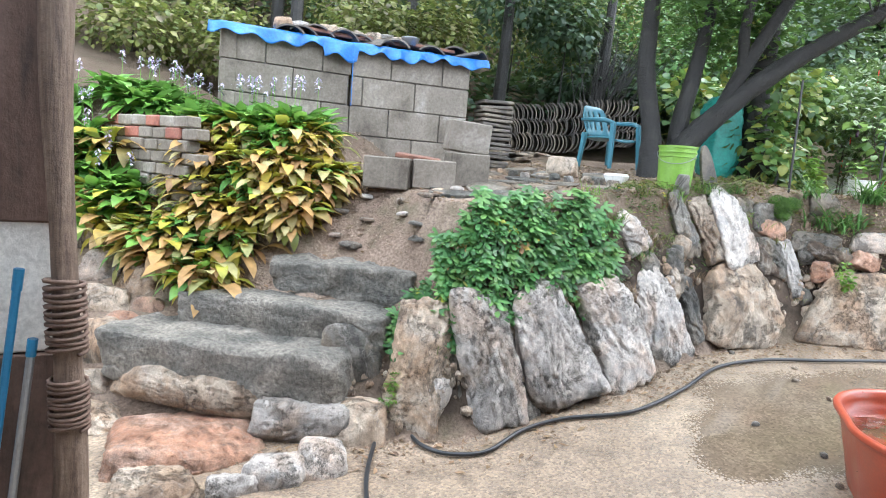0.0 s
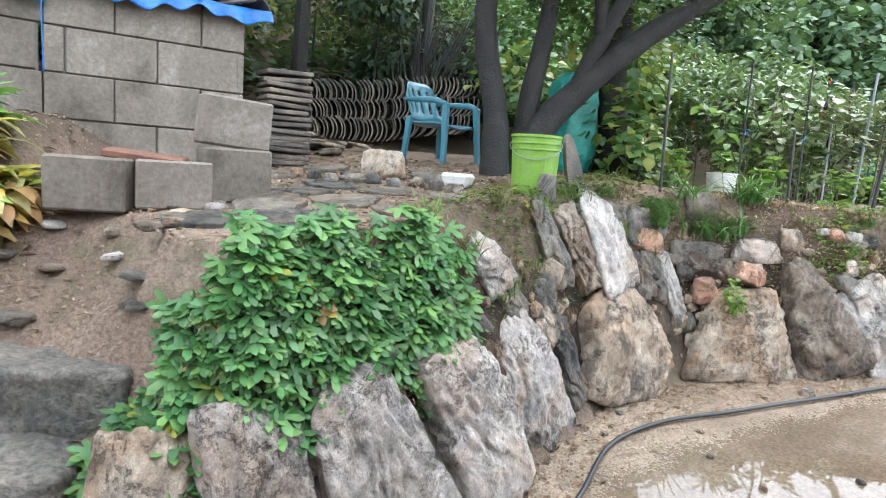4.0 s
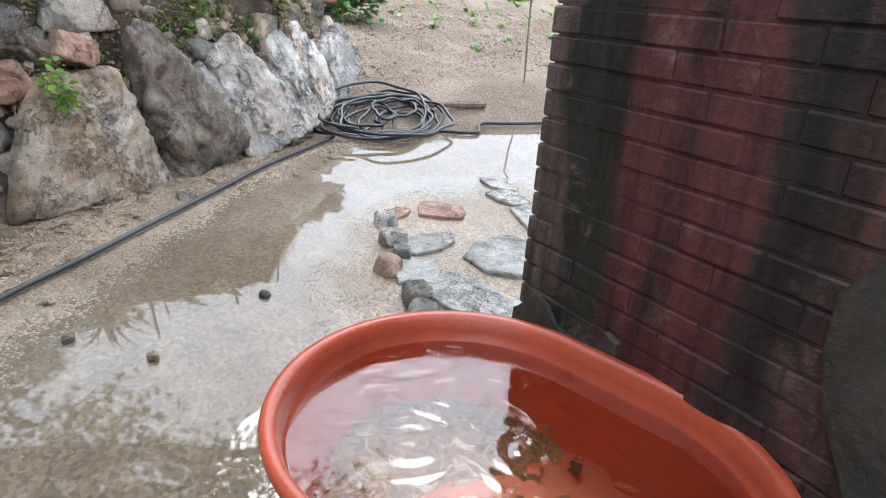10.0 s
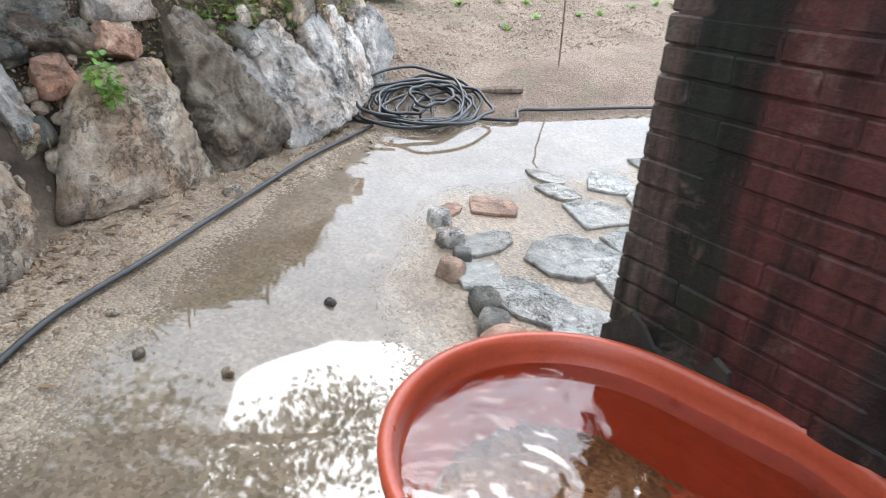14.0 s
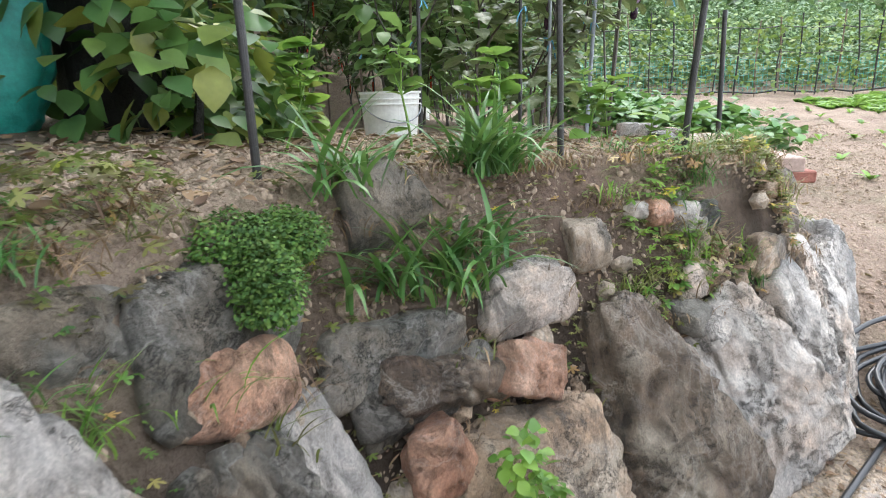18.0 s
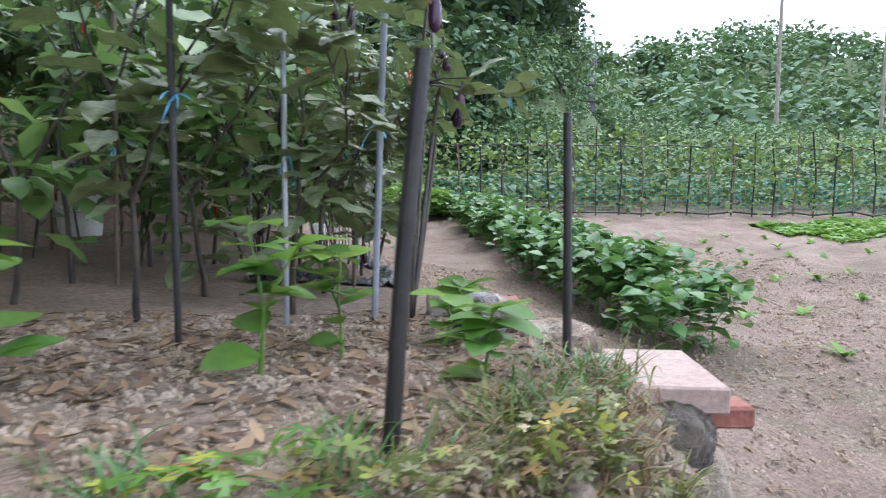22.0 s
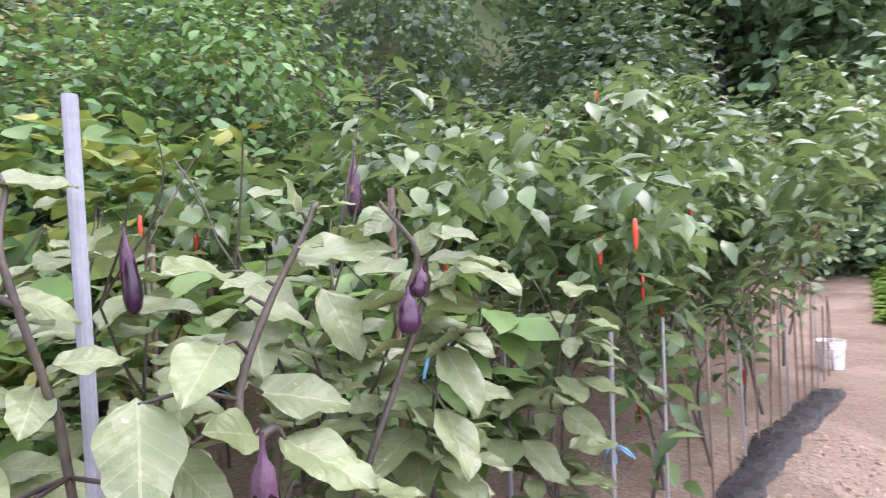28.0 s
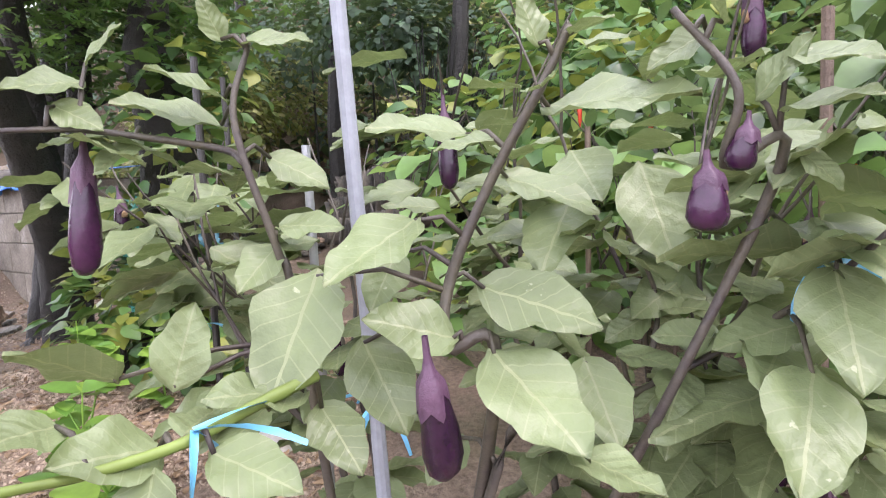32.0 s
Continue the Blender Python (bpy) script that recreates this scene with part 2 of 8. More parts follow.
def rock_mat(name, cols, rough=0.5, patch=(0.42, 0.27, 0.19), stain=0.7, crack=0.7, vary=0.18):
    """Split stone: blotched colour, crystal grain, dark weather stains, fine cracks and pale quartz veins."""
    m, n, l, b = mat_new(name)
    tc = n.new("ShaderNodeTexCoord")
    oi = n.new("ShaderNodeObjectInfo")
    off = n.new("ShaderNodeVectorMath")
    off.operation = 'MULTIPLY_ADD'
    cb = n.new("ShaderNodeCombineXYZ")
    for i in range(3):
        l.new(oi.outputs["Random"], cb.inputs[i])
    l.new(cb.outputs[0], off.inputs[0])
    off.inputs[1].default_value = (37, 91, 53)
    l.new(tc.outputs["Object"], off.inputs[2])
    bed = n.new("ShaderNodeMapping")
    bed.inputs["Rotation"].default_value = (0.3, 0.5, 0.2)
    bed.inputs["Scale"].default_value = (1.9, 1.0, 0.8)
    l.new(off.outputs[0], bed.inputs[0])

    def tex(scale, detail, r, dist, src):
        t = n.new("ShaderNodeTexNoise")
        t.inputs["Scale"].default_value = scale
        t.inputs["Detail"].default_value = detail
        t.inputs["Roughness"].default_value = r
        t.inputs["Distortion"].default_value = dist
        l.new(src, t.inputs[0])
        return t

    o = off.outputs[0]
    big, mid, grain, blot, layer = tex(3.2, 8, 0.6, 0.6, o), tex(13.0, 10, 0.74, 0.3, o), tex(150.0, 3, 0.7, 0.0, o), tex(2.1, 8, 0.62, 0.8, o), tex(7.0, 9, 0.7, 1.2, bed.outputs[0])
    k = len(cols)
    r = ramp(n, [(0.32 + 0.36 * i / (k - 1), c) for i, c in enumerate(cols)])
    l.new(big.outputs[0], r.inputs[0])
    pf = ramp(n, [(0.5, (0, 0, 0)), (0.62, (0.75, 0.75, 0.75))])
    l.new(blot.outputs[0], pf.inputs[0])
    col = mixc(n, l, pf.outputs[0], r.outputs[0], patch)
    for t, stops in ((mid, [(0.34, (0.36, 0.34, 0.31)), (0.45, (0.86, 0.85, 0.82)), (0.55, (1.06, 1.05, 1.02)), (0.66, (1.4, 1.37, 1.3))]), (layer, [(0.34, (0.8, 0.79, 0.77)), (0.5, (1, 1, 1)), (0.64, (1.1, 1.09, 1.08))]), (grain, [(0.34, (0.8, 0.8, 0.8)), (0.5, (1, 1, 1)), (0.66, (1.2, 1.2, 1.2))])):
        q = ramp(n, stops)
        l.new(t.outputs[0], q.inputs[0])
        col = mixc(n, l, 1.0, col, q.outputs[0], 'MULTIPLY')
    st = tex(2.6, 10, 0.7, 0.5, bed.outputs[0])
    sf = ramp(n, [(0.55, (0, 0, 0)), (0.63, (stain,) * 3)])
    l.new(st.outputs[0], sf.inputs[0])
    col = mixc(n, l, sf.outputs[0], col, (0.06, 0.055, 0.045))
    vf = ramp(n, [(0.488, (0, 0, 0)), (0.5, (0.22, 0.22, 0.22)), (0.512, (0, 0, 0))])
    l.new(blot.outputs[0], vf.inputs[0])
    col = mixc(n, l, vf.outputs[0], col, (0.62, 0.58, 0.53))
    vo = n.new("ShaderNodeTexVoronoi")
    vo.feature = 'DISTANCE_TO_EDGE'
    vo.inputs["Scale"].default_value = 3.4
    wob = n.new("ShaderNodeMix")
    wob.data_type = 'VECTOR'
    wob.inputs[0].default_value = 0.42
    l.new(o, wob.inputs[4])
    l.new(mid.outputs["Color"], wob.inputs[5])
    l.new(wob.outputs[1], vo.inputs[0])
    cr = ramp(n, [(0.0, (1 - crack,) * 3), (0.026, (1, 1, 1))])
    l.new(vo.outputs[0], cr.inputs[0])
    col = mixc(n, l, 1.0, col, cr.outputs[0], 'MULTIPLY')
    hv = n.new("ShaderNodeHueSaturation")
    l.new(rnd(n, l, 1 - vary, 1 + vary), hv.inputs["Value"])
    l.new(col, hv.inputs["Color"])
    l.new(hv.outputs[0], b.inputs["Base Color"])
    mr = n.new("ShaderNodeMapRange")
    mr.inputs[3].default_value = rough - 0.2
    mr.inputs[4].default_value = rough + 0.3
    l.new(mid.outputs[0], mr.inputs[0])
    l.new(mr.outputs[0], b.inputs["Roughness"])
    total = mid.outputs[0]
    for src, w in ((layer.outputs[0], 0.35), (cr.outputs[0], 0.6), (grain.outputs[0], 0.1)):
        ad = n.new("ShaderNodeMath")
        ad.operation = 'MULTIPLY_ADD'
        l.new(src, ad.inputs[0])
        ad.inputs[1].default_value = w
        l.new(total, ad.inputs[2])
        total = ad.outputs[0]
    bump(n, l, b, total, 1.0, 0.04)
    return m


M["rock_warm"] = rock_mat("warm_rock", [(0.2, 0.14, 0.1), (0.4, 0.3, 0.22), (0.55, 0.46, 0.37), (0.36, 0.3, 0.25)], 0.55, (0.42, 0.27, 0.17))
M["rock_grey"] = rock_mat("grey_rock", [(0.22, 0.22, 0.22), (0.42, 0.395, 0.38), (0.6, 0.555, 0.52), (0.4, 0.36, 0.33)], 0.48, (0.52, 0.4, 0.32), 0.72)
M["rock_dark"] = rock_mat("dark_rock", [(0.06, 0.065, 0.06), (0.16, 0.15, 0.135), (0.27, 0.25, 0.22)], 0.42, (0.25, 0.2, 0.15))
M["rock_umber"] = rock_mat("umber_rock", [(0.07, 0.05, 0.036), (0.17, 0.125, 0.09), (0.3, 0.26, 0.21)], 0.38, (0.12, 0.075, 0.05))
M["rock_pink"] = rock_mat("pink_rock", [(0.34, 0.16, 0.1), (0.5, 0.28, 0.19), (0.58, 0.42, 0.34)], 0.35, (0.5, 0.34, 0.25), 0.35, 0.3)
M["tread"] = mottled("step_concrete", [(0.09, 0.09, 0.08), (0.19, 0.175, 0.15), (0.36, 0.32, 0.27)], 3.0, 0.6, 1.0, 38.0, 0.4, 0, 0.03, fine=0.6)
M["mortar"] = plain("mortar", (0.2, 0.185, 0.165), 0.9)
M["tile"] = mottled("roof_tile", [(0.035, 0.033, 0.032), (0.12, 0.105, 0.09), (0.26, 0.22, 0.17)], 5.0, 0.7, 0.5, 50.0, vary=0.35)
M["clay"] = mottled("brown_clay", [(0.14, 0.06, 0.04), (0.24, 0.11, 0.07)], 6.0, 0.6)
M["slate"] = rock_mat("slate", [(0.3, 0.29, 0.28), (0.44, 0.43, 0.41), (0.56, 0.54, 0.52)], 0.3, (0.4, 0.36, 0.32), 0.25, 0.5)
M["slate_brown"] = rock_mat("brown_flagstone", [(0.12, 0.1, 0.08), (0.22, 0.19, 0.155), (0.32, 0.28, 0.23)], 0.45, (0.3, 0.2, 0.13), 0.4, 0.4)
M["teal"] = mottled("teal_sack", [(0.02, 0.24, 0.2), (0.04, 0.36, 0.3)], 5.0, 0.4, 0.5, 30.0, bdist=0.01)
M["ink"] = plain("dark_ink", (0.03, 0.05, 0.12), 0.5)
M["wood"] = mottled("weathered_wood", [(0.06, 0.042, 0.032), (0.17, 0.12, 0.09), (0.26, 0.2, 0.15)], 7.0, 0.7, 0.7, 30.0, bdist=0.012, stretch=(6, 6, 0.5))
M["wood_dark"] = mottled("dark_boards", [(0.035, 0.022, 0.017), (0.1, 0.06, 0.045), (0.15, 0.1, 0.08)], 3.0, 0.7, 0.6, 30.0, bdist=0.008, stretch=(4, 4, 0.5))
M["rope"] = mottled("old_rope", [(0.09, 0.06, 0.045), (0.2, 0.13, 0.1)], 30.0, 0.8)
M["blue_paint"] = plain("blue_handle", (0.03, 0.22, 0.42), 0.35)
M["steel_pipe"] = plain("steel_pipe", (0.35, 0.37, 0.39), 0.35, 0.5)
M["pale_pipe"] = plain("pale_pipe", (0.27, 0.29, 0.33), 0.5)
M["white_paint"] = mottled("whitewash", [(0.5, 0.49, 0.46), (0.68, 0.67, 0.63)], 3.0, 0.8)
M["black_film"] = mottled("black_mulch_film", [(0.008, 0.008, 0.01), (0.03, 0.03, 0.035)], 8.0, 0.28, 0.8, 25.0, bdist=0.02)
M["ribbon"] = plain("blue_ribbon", (0.12, 0.4, 0.62), 0.4)
M["eggplant"] = mottled("eggplant_skin", [(0.012, 0.004, 0.014), (0.05, 0.012, 0.045)], 8.0, 0.18, 0.15, 60.0)
M["calyx"] = mottled("purple_calyx", [(0.05, 0.02, 0.05), (0.12, 0.06, 0.1)], 12.0, 0.5)
M["scar"] = mottled("tan_scar", [(0.12, 0.06, 0.03), (0.36, 0.24, 0.13)], 60.0, 0.7)
M["red_pepper"] = plain("red_pepper", (0.55, 0.06, 0.03), 0.25)
M["orange_fruit"] = plain("orange_fruit", (0.75, 0.2, 0.03), 0.35)
M["petal_yellow"] = plain("yellow_petal", (0.8, 0.5, 0.03), 0.5)
M["petal_lilac"] = plain("lilac_petal", (0.62, 0.55, 0.74), 0.5)
M["leaf_hosta"] = leaf_mat("hosta_leaf", [(0.0972, 0.259, 0.0568), (0.162, 0.356, 0.0648), (0.244, 0.454, 0.081)], 0.4, 0.3)
M["leaf_yellow"] = leaf_mat("yellowing_leaf", [(0.35, 0.375, 0.05), (0.562, 0.45, 0.0625), (0.5, 0.3, 0.112), (0.375, 0.213, 0.1), (0.225, 0.325, 0.0625), (0.625, 0.5, 0.275)], 0.5, 0.35)
M["leaf_geranium"] = leaf_mat("lobed_leaf", [(0.05, 0.15, 0.05), (0.08, 0.22, 0.07), (0.12, 0.29, 0.1), (0.17, 0.34, 0.1)], 0.4, 0.3)
M["leaf_lily"] = leaf_mat("daylily_leaf", [(0.045, 0.13, 0.035), (0.07, 0.18, 0.042), (0.11, 0.24, 0.06)], 0.35, 0.3)
M["leaf_tree"] = leaf_mat("maple_leaf", [(0.024, 0.072, 0.024), (0.042, 0.114, 0.03), (0.072, 0.18, 0.036), (0.036, 0.096, 0.036)], 0.5, 0.45)
M["leaf_olive"] = leaf_mat("olive_foliage", [(0.103, 0.138, 0.0345), (0.172, 0.196, 0.046), (0.23, 0.23, 0.069), (0.138, 0.115, 0.0575)], 0.5, 0.3)
M["leaf_squash"] = leaf_mat("squash_leaf", [(0.05, 0.125, 0.035), (0.08, 0.17, 0.045), (0.12, 0.22, 0.055), (0.24, 0.26, 0.05)], 0.45, 0.3)
M["leaf_bean"] = leaf_mat("bean_leaf", [(0.054, 0.141, 0.0432), (0.0864, 0.206, 0.054), (0.13, 0.27, 0.0756)], 0.42, 0.3)
M["moss"] = leaf_mat("moss", [(0.036, 0.096, 0.018), (0.072, 0.168, 0.024), (0.12, 0.204, 0.036)], 0.7, 0.2)
M["dry"] = leaf_mat("dry_litter", [(0.2, 0.12, 0.07), (0.32, 0.22, 0.13), (0.12, 0.07, 0.045)], 0.8, 0.1)
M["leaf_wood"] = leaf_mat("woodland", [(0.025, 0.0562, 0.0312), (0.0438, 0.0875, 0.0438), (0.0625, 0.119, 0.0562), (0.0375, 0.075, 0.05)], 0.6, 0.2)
M["leaf_hill"] = leaf_mat("hillside", [(0.09, 0.165, 0.09), (0.135, 0.225, 0.105), (0.195, 0.285, 0.12)], 0.6, 0.2)
M["clay_brick"] = mottled("clay_brick", [(0.2, 0.07, 0.05), (0.36, 0.14, 0.1), (0.42, 0.22, 0.17)], 8.0, 0.8, 0.5, 45.0, vary=0.25)
M["clay_pale"] = mottled("pale_slab", [(0.36, 0.25, 0.21), (0.46, 0.35, 0.3)], 5.0, 0.8, 0.4, 50.0)
M["gravel"] = mottled("gravel_grains", [(0.2, 0.14, 0.1), (0.34, 0.26, 0.19), (0.46, 0.37, 0.29)], 9.0, 0.8, 0.2, 60.0)
M["leaf_vine"] = leaf_mat("trellis_vine", [(0.12, 0.204, 0.048), (0.18, 0.264, 0.06), (0.24, 0.312, 0.084), (0.144, 0.192, 0.072)], 0.5, 0.35)
M["net_green"] = plain("green_net", (0.08, 0.4, 0.35), 0.6)
M["farwall"] = mottled("stone_rampart", [(0.09, 0.095, 0.1), (0.19, 0.195, 0.2)], 1.5, 0.8)


def yard_mat():
    """Gritty sand over concrete; where the rain stands, water fills the hollows between the grains."""
    m, n, l, b = mat_new("wet_yard")
    big = noise_node(n, l, 0.9, 6, 0.6, dist=0.5)
    mid = noise_node(n, l, 6.0, 6, 0.65)
    fine = noise_node(n, l, 45.0, 6, 0.7)
    grit = n.new("ShaderNodeTexVoronoi")
    grit.inputs["Scale"].default_value = 75.0
    grit.inputs["Randomness"].default_value = 1.0
    tc = n.new("ShaderNodeTexCoord")
    l.new(tc.outputs["Object"], grit.inputs[0])
    r = ramp(n, [(0.3, (0.17, 0.125, 0.085)), (0.5, (0.26, 0.2, 0.145)), (0.7, (0.34, 0.275, 0.205))])
    l.new(big.outputs[0], r.inputs[0])
    r2 = ramp(n, [(0.3, (0.7, 0.69, 0.68)), (0.7, (1.22, 1.22, 1.2))])
    l.new(mid.outputs[0], r2.inputs[0])
    r3 = ramp(n, [(0.0, (0.5, 0.48, 0.46)), (0.5, (1.0, 0.98, 0.96)), (1.0, (1.5, 1.46, 1.4))])
    l.new(grit.outputs["Color"], r3.inputs[0])
    c = mixc(n, l, 1.0, r.outputs[0], r2.outputs[0], 'MULTIPLY')
    c = mixc(n, l, 1.0, c, r3.outputs[0], 'MULTIPLY')
    wet = n.new("ShaderNodeAttribute")
    wet.attribute_name = "wet"

    def mth(op, p, q, d=None, clamp=False):
        k = n.new("ShaderNodeMath")
        k.operation = op
        k.use_clamp = clamp
        for i, v in enumerate((p, q, d)):
            if v is None:
                continue
            if hasattr(v, "is_output"):
                l.new(v, k.inputs[i])
            else:
                k.inputs[i].default_value = v
        return k.outputs[0]

    level = mth('ADD', wet.outputs["Fac"], mth('MULTIPLY_ADD', mid.outputs[0], 0.5, -0.25))
    bed = mth('MULTIPLY_ADD', fine.outputs[0], 0.7, mth('MULTIPLY', grit.outputs["Distance"], -0.35))
    film = mth('MULTIPLY', mth('SUBTRACT', level, bed), 9.0, clamp=True)
    c = mixc(n, l, mth('MULTIPLY', film, 0.55), c, (0.09, 0.07, 0.05))
    l.new(c, b.inputs["Base Color"])
    dry = ramp(n, [(0.36, (0.3,) * 3), (0.66, (0.6,) * 3)])
    l.new(mid.outputs[0], dry.inputs[0])
    rg = mixc(n, l, film, dry.outputs[0], (0.03, 0.03, 0.03))
    l.new(rg, b.inputs["Roughness"])
    b.inputs["IOR"].default_value = 1.62
    hgt = mth('MULTIPLY', mth('SUBTRACT', 1.0, film), mth('ADD', mth('MULTIPLY', grit.outputs["Distance"], -1.0), fine.outputs[0]))
    bump(n, l, b, hgt, 0.7, 0.008)
    return m


def water_mat():
    m, n, l, b = mat_new("basin_water")
    b.inputs["Base Color"].default_value = (0.7, 0.42, 0.22, 1)
    b.inputs["Transmission Weight"].default_value = 1.0
    b.inputs["IOR"].default_value = 1.33
    b.inputs["Roughness"].default_value = 0.0
    b.inputs["Coat Weight"].default_value = 1.0
    b.inputs["Coat IOR"].default_value = 1.6
    b.inputs["Coat Roughness"].default_value = 0.0
    g = noise_node(n, l, 9.0, 2, 0.4, dist=1.0)
    bump(n, l, b, g.outputs[0], 0.8, 0.02)
    return m




def soil_mat():
    """Garden soil; dark brown for leaf litter up the slope and for painted shade on the upper terrace, rough grass on
    the hills.
    """
    m = mottled("soil", [(0.18, 0.122, 0.09), (0.285, 0.21, 0.158), (0.38, 0.295, 0.23)], 1.3, 0.85, 1.0, 48.0, 0.3, 0, 0.03, fine=0.45)
    n, l = m.node_tree.nodes, m.node_tree.links
    b = n["Principled BSDF"]
    src = b.inputs["Base Color"].links[0].from_socket
    g = n.new("ShaderNodeNewGeometry")
    sp = n.new("ShaderNodeSeparateXYZ")
    l.new(g.outputs["Position"], sp.inputs[0])
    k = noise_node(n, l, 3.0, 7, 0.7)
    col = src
    # the height tint is litter on the slope, plus tree shade coloured into the terrace
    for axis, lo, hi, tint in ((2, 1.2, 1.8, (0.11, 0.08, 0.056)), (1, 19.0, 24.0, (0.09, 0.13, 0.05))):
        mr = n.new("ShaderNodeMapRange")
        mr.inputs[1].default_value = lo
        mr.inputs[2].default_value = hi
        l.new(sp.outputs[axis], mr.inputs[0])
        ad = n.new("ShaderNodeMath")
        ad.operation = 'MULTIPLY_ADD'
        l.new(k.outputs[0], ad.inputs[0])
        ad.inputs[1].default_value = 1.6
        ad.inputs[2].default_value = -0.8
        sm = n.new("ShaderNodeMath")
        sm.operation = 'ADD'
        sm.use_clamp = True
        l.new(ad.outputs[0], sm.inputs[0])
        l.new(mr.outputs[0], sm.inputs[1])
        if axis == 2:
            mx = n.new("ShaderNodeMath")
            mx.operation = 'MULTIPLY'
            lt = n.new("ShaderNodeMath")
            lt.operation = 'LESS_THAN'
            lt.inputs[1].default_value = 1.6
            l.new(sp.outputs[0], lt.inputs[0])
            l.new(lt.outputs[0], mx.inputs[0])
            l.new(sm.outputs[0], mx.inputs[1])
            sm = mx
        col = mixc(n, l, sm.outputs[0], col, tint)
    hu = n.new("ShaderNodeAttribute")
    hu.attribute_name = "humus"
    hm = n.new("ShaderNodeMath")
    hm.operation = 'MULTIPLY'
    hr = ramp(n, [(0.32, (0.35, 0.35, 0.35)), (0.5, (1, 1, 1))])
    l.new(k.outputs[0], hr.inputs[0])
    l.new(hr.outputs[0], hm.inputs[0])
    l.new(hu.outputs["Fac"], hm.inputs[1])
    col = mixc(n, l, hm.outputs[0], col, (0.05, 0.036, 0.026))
    l.new(col, b.inputs["Base Color"])
    return m


def painted_brick_mat(name, groove):
    """Old red paint on brick: black run-down stains, moss and peeled pale patches along the wall."""
    m, n, l, b = mat_new(name)
    g = n.new("ShaderNodeNewGeometry")
    sp = n.new("ShaderNodeSeparateXYZ")
    l.new(g.outputs["Position"], sp.inputs[0])
    wob = noise_node(n, l, 2.2, 6, 0.65, stretch=(1, 1, 0.35))
    ma = n.new("ShaderNodeMath")
    ma.operation = 'MULTIPLY_ADD'
    l.new(wob.outputs[0], ma.inputs[0])
    ma.inputs[1].default_value = 0.55
    ma.inputs[2].default_value = 2.42 - 0.275
    su = n.new("ShaderNodeMath")
    su.operation = 'SUBTRACT'
    l.new(ma.outputs[0], su.inputs[0])
    l.new(sp.outputs[1], su.inputs[1])
    red = (0.115, 0.03, 0.027)
    r = ramp(n, [(0.0, (0.16, 0.12, 0.1)), (0.07, (0.14, 0.09, 0.075)), (0.12, (0.018, 0.018, 0.014)), (0.27, (0.02, 0.026, 0.015)), (0.36, red), (0.62, (0.13, 0.036, 0.031)), (0.68, (0.03, 0.02, 0.018)), (0.78, (0.04, 0.022, 0.02)), (0.86, (0.11, 0.05, 0.04)), (1.0, (0.06, 0.037, 0.03))])
    l.new(su.outputs[0], r.inputs[0])
    pe = noise_node(n, l, 7.0, 8, 0.7, dist=0.6)
    pr = ramp(n, [(0.56, (0, 0, 0)), (0.64, (0.55, 0.55, 0.55))])
    l.new(pe.outputs[0], pr.inputs[0])
    col = mixc(n, l, pr.outputs[0], r.outputs[0], (0.2, 0.13, 0.11))
    st = noise_node(n, l, 5.0, 7, 0.65, stretch=(2.2, 2.2, 0.25))
    sr = ramp(n, [(0.36, (0.16, 0.16, 0.15)), (0.56, (1, 1, 1))])
    l.new(st.outputs[0], sr.inputs[0])
    col = mixc(n, l, 1.0, col, sr.outputs[0], 'MULTIPLY')
    mo = noise_node(n, l, 10.0, 6, 0.7)
    mr = ramp(n, [(0.6, (0, 0, 0)), (0.68, (0.7, 0.7, 0.7))])
    l.new(mo.outputs[0], mr.inputs[0])
    near = ramp(n, [(0.1, (1, 1, 1)), (0.4, (0.08, 0.08, 0.08))])
    l.new(su.outputs[0], near.inputs[0])
    mf = mixc(n, l, 1.0, mr.outputs[0], near.outputs[0], 'MULTIPLY')
    col = mixc(n, l, mf, col, (0.03, 0.06, 0.012))
    fi = noise_node(n, l, 60.0, 5, 0.7)
    fr = ramp(n, [(0.3, (0.6, 0.6, 0.6)), (0.7, (1.3, 1.3, 1.3))])
    l.new(fi.outputs[0], fr.inputs[0])
    col = mixc(n, l, 1.0, col, fr.outputs[0], 'MULTIPLY')
    if groove:
        col = mixc(n, l, 0.25, col, (0.03, 0.018, 0.016))
    l.new(col, b.inputs["Base Color"])
    b.inputs["Roughness"].default_value = 0.6
    ad = n.new("ShaderNodeMath")
    ad.operation = 'ADD'
    l.new(fi.outputs[0], ad.inputs[0])
    l.new(pe.outputs[0], ad.inputs[1])
    bump(n, l, b, ad.outputs[0], 0.8, 0.008)
    return m


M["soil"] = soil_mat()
M["brick"], M["brick_joint"] = painted_brick_mat("painted_brick", False), painted_brick_mat("painted_joint", True)
M["plaster"] = mottled("grey_plaster", [(0.02, 0.018, 0.014), (0.045, 0.04, 0.032), (0.075, 0.066, 0.055)], 2.5, 0.7, 0.9, 30.0, bdist=0.012)
M["yard"], M["water"] = yard_mat(), water_mat()

# ---- shared building functions ----
U3 = Vector((0, 0, 1))


def mesh_of(bm, name, smooth=False, mats=()):
    me = bpy.data.meshes.new(name)
    bm.to_mesh(me)
    bm.free()
    for mt in mats:
        me.materials.append(mt)
    if smooth:
        me.polygons.foreach_set("use_smooth", [True] * len(me.polygons))
    return me


def part(name, bm, material, parent, label="", smooth=False):
    """One mesh object under a thing or a part."""
    ob = new(name, mesh_of(bm, name, smooth, (material,)))
    ob.parent = parent
    if label:
        tagged(ob, label)
    return ob


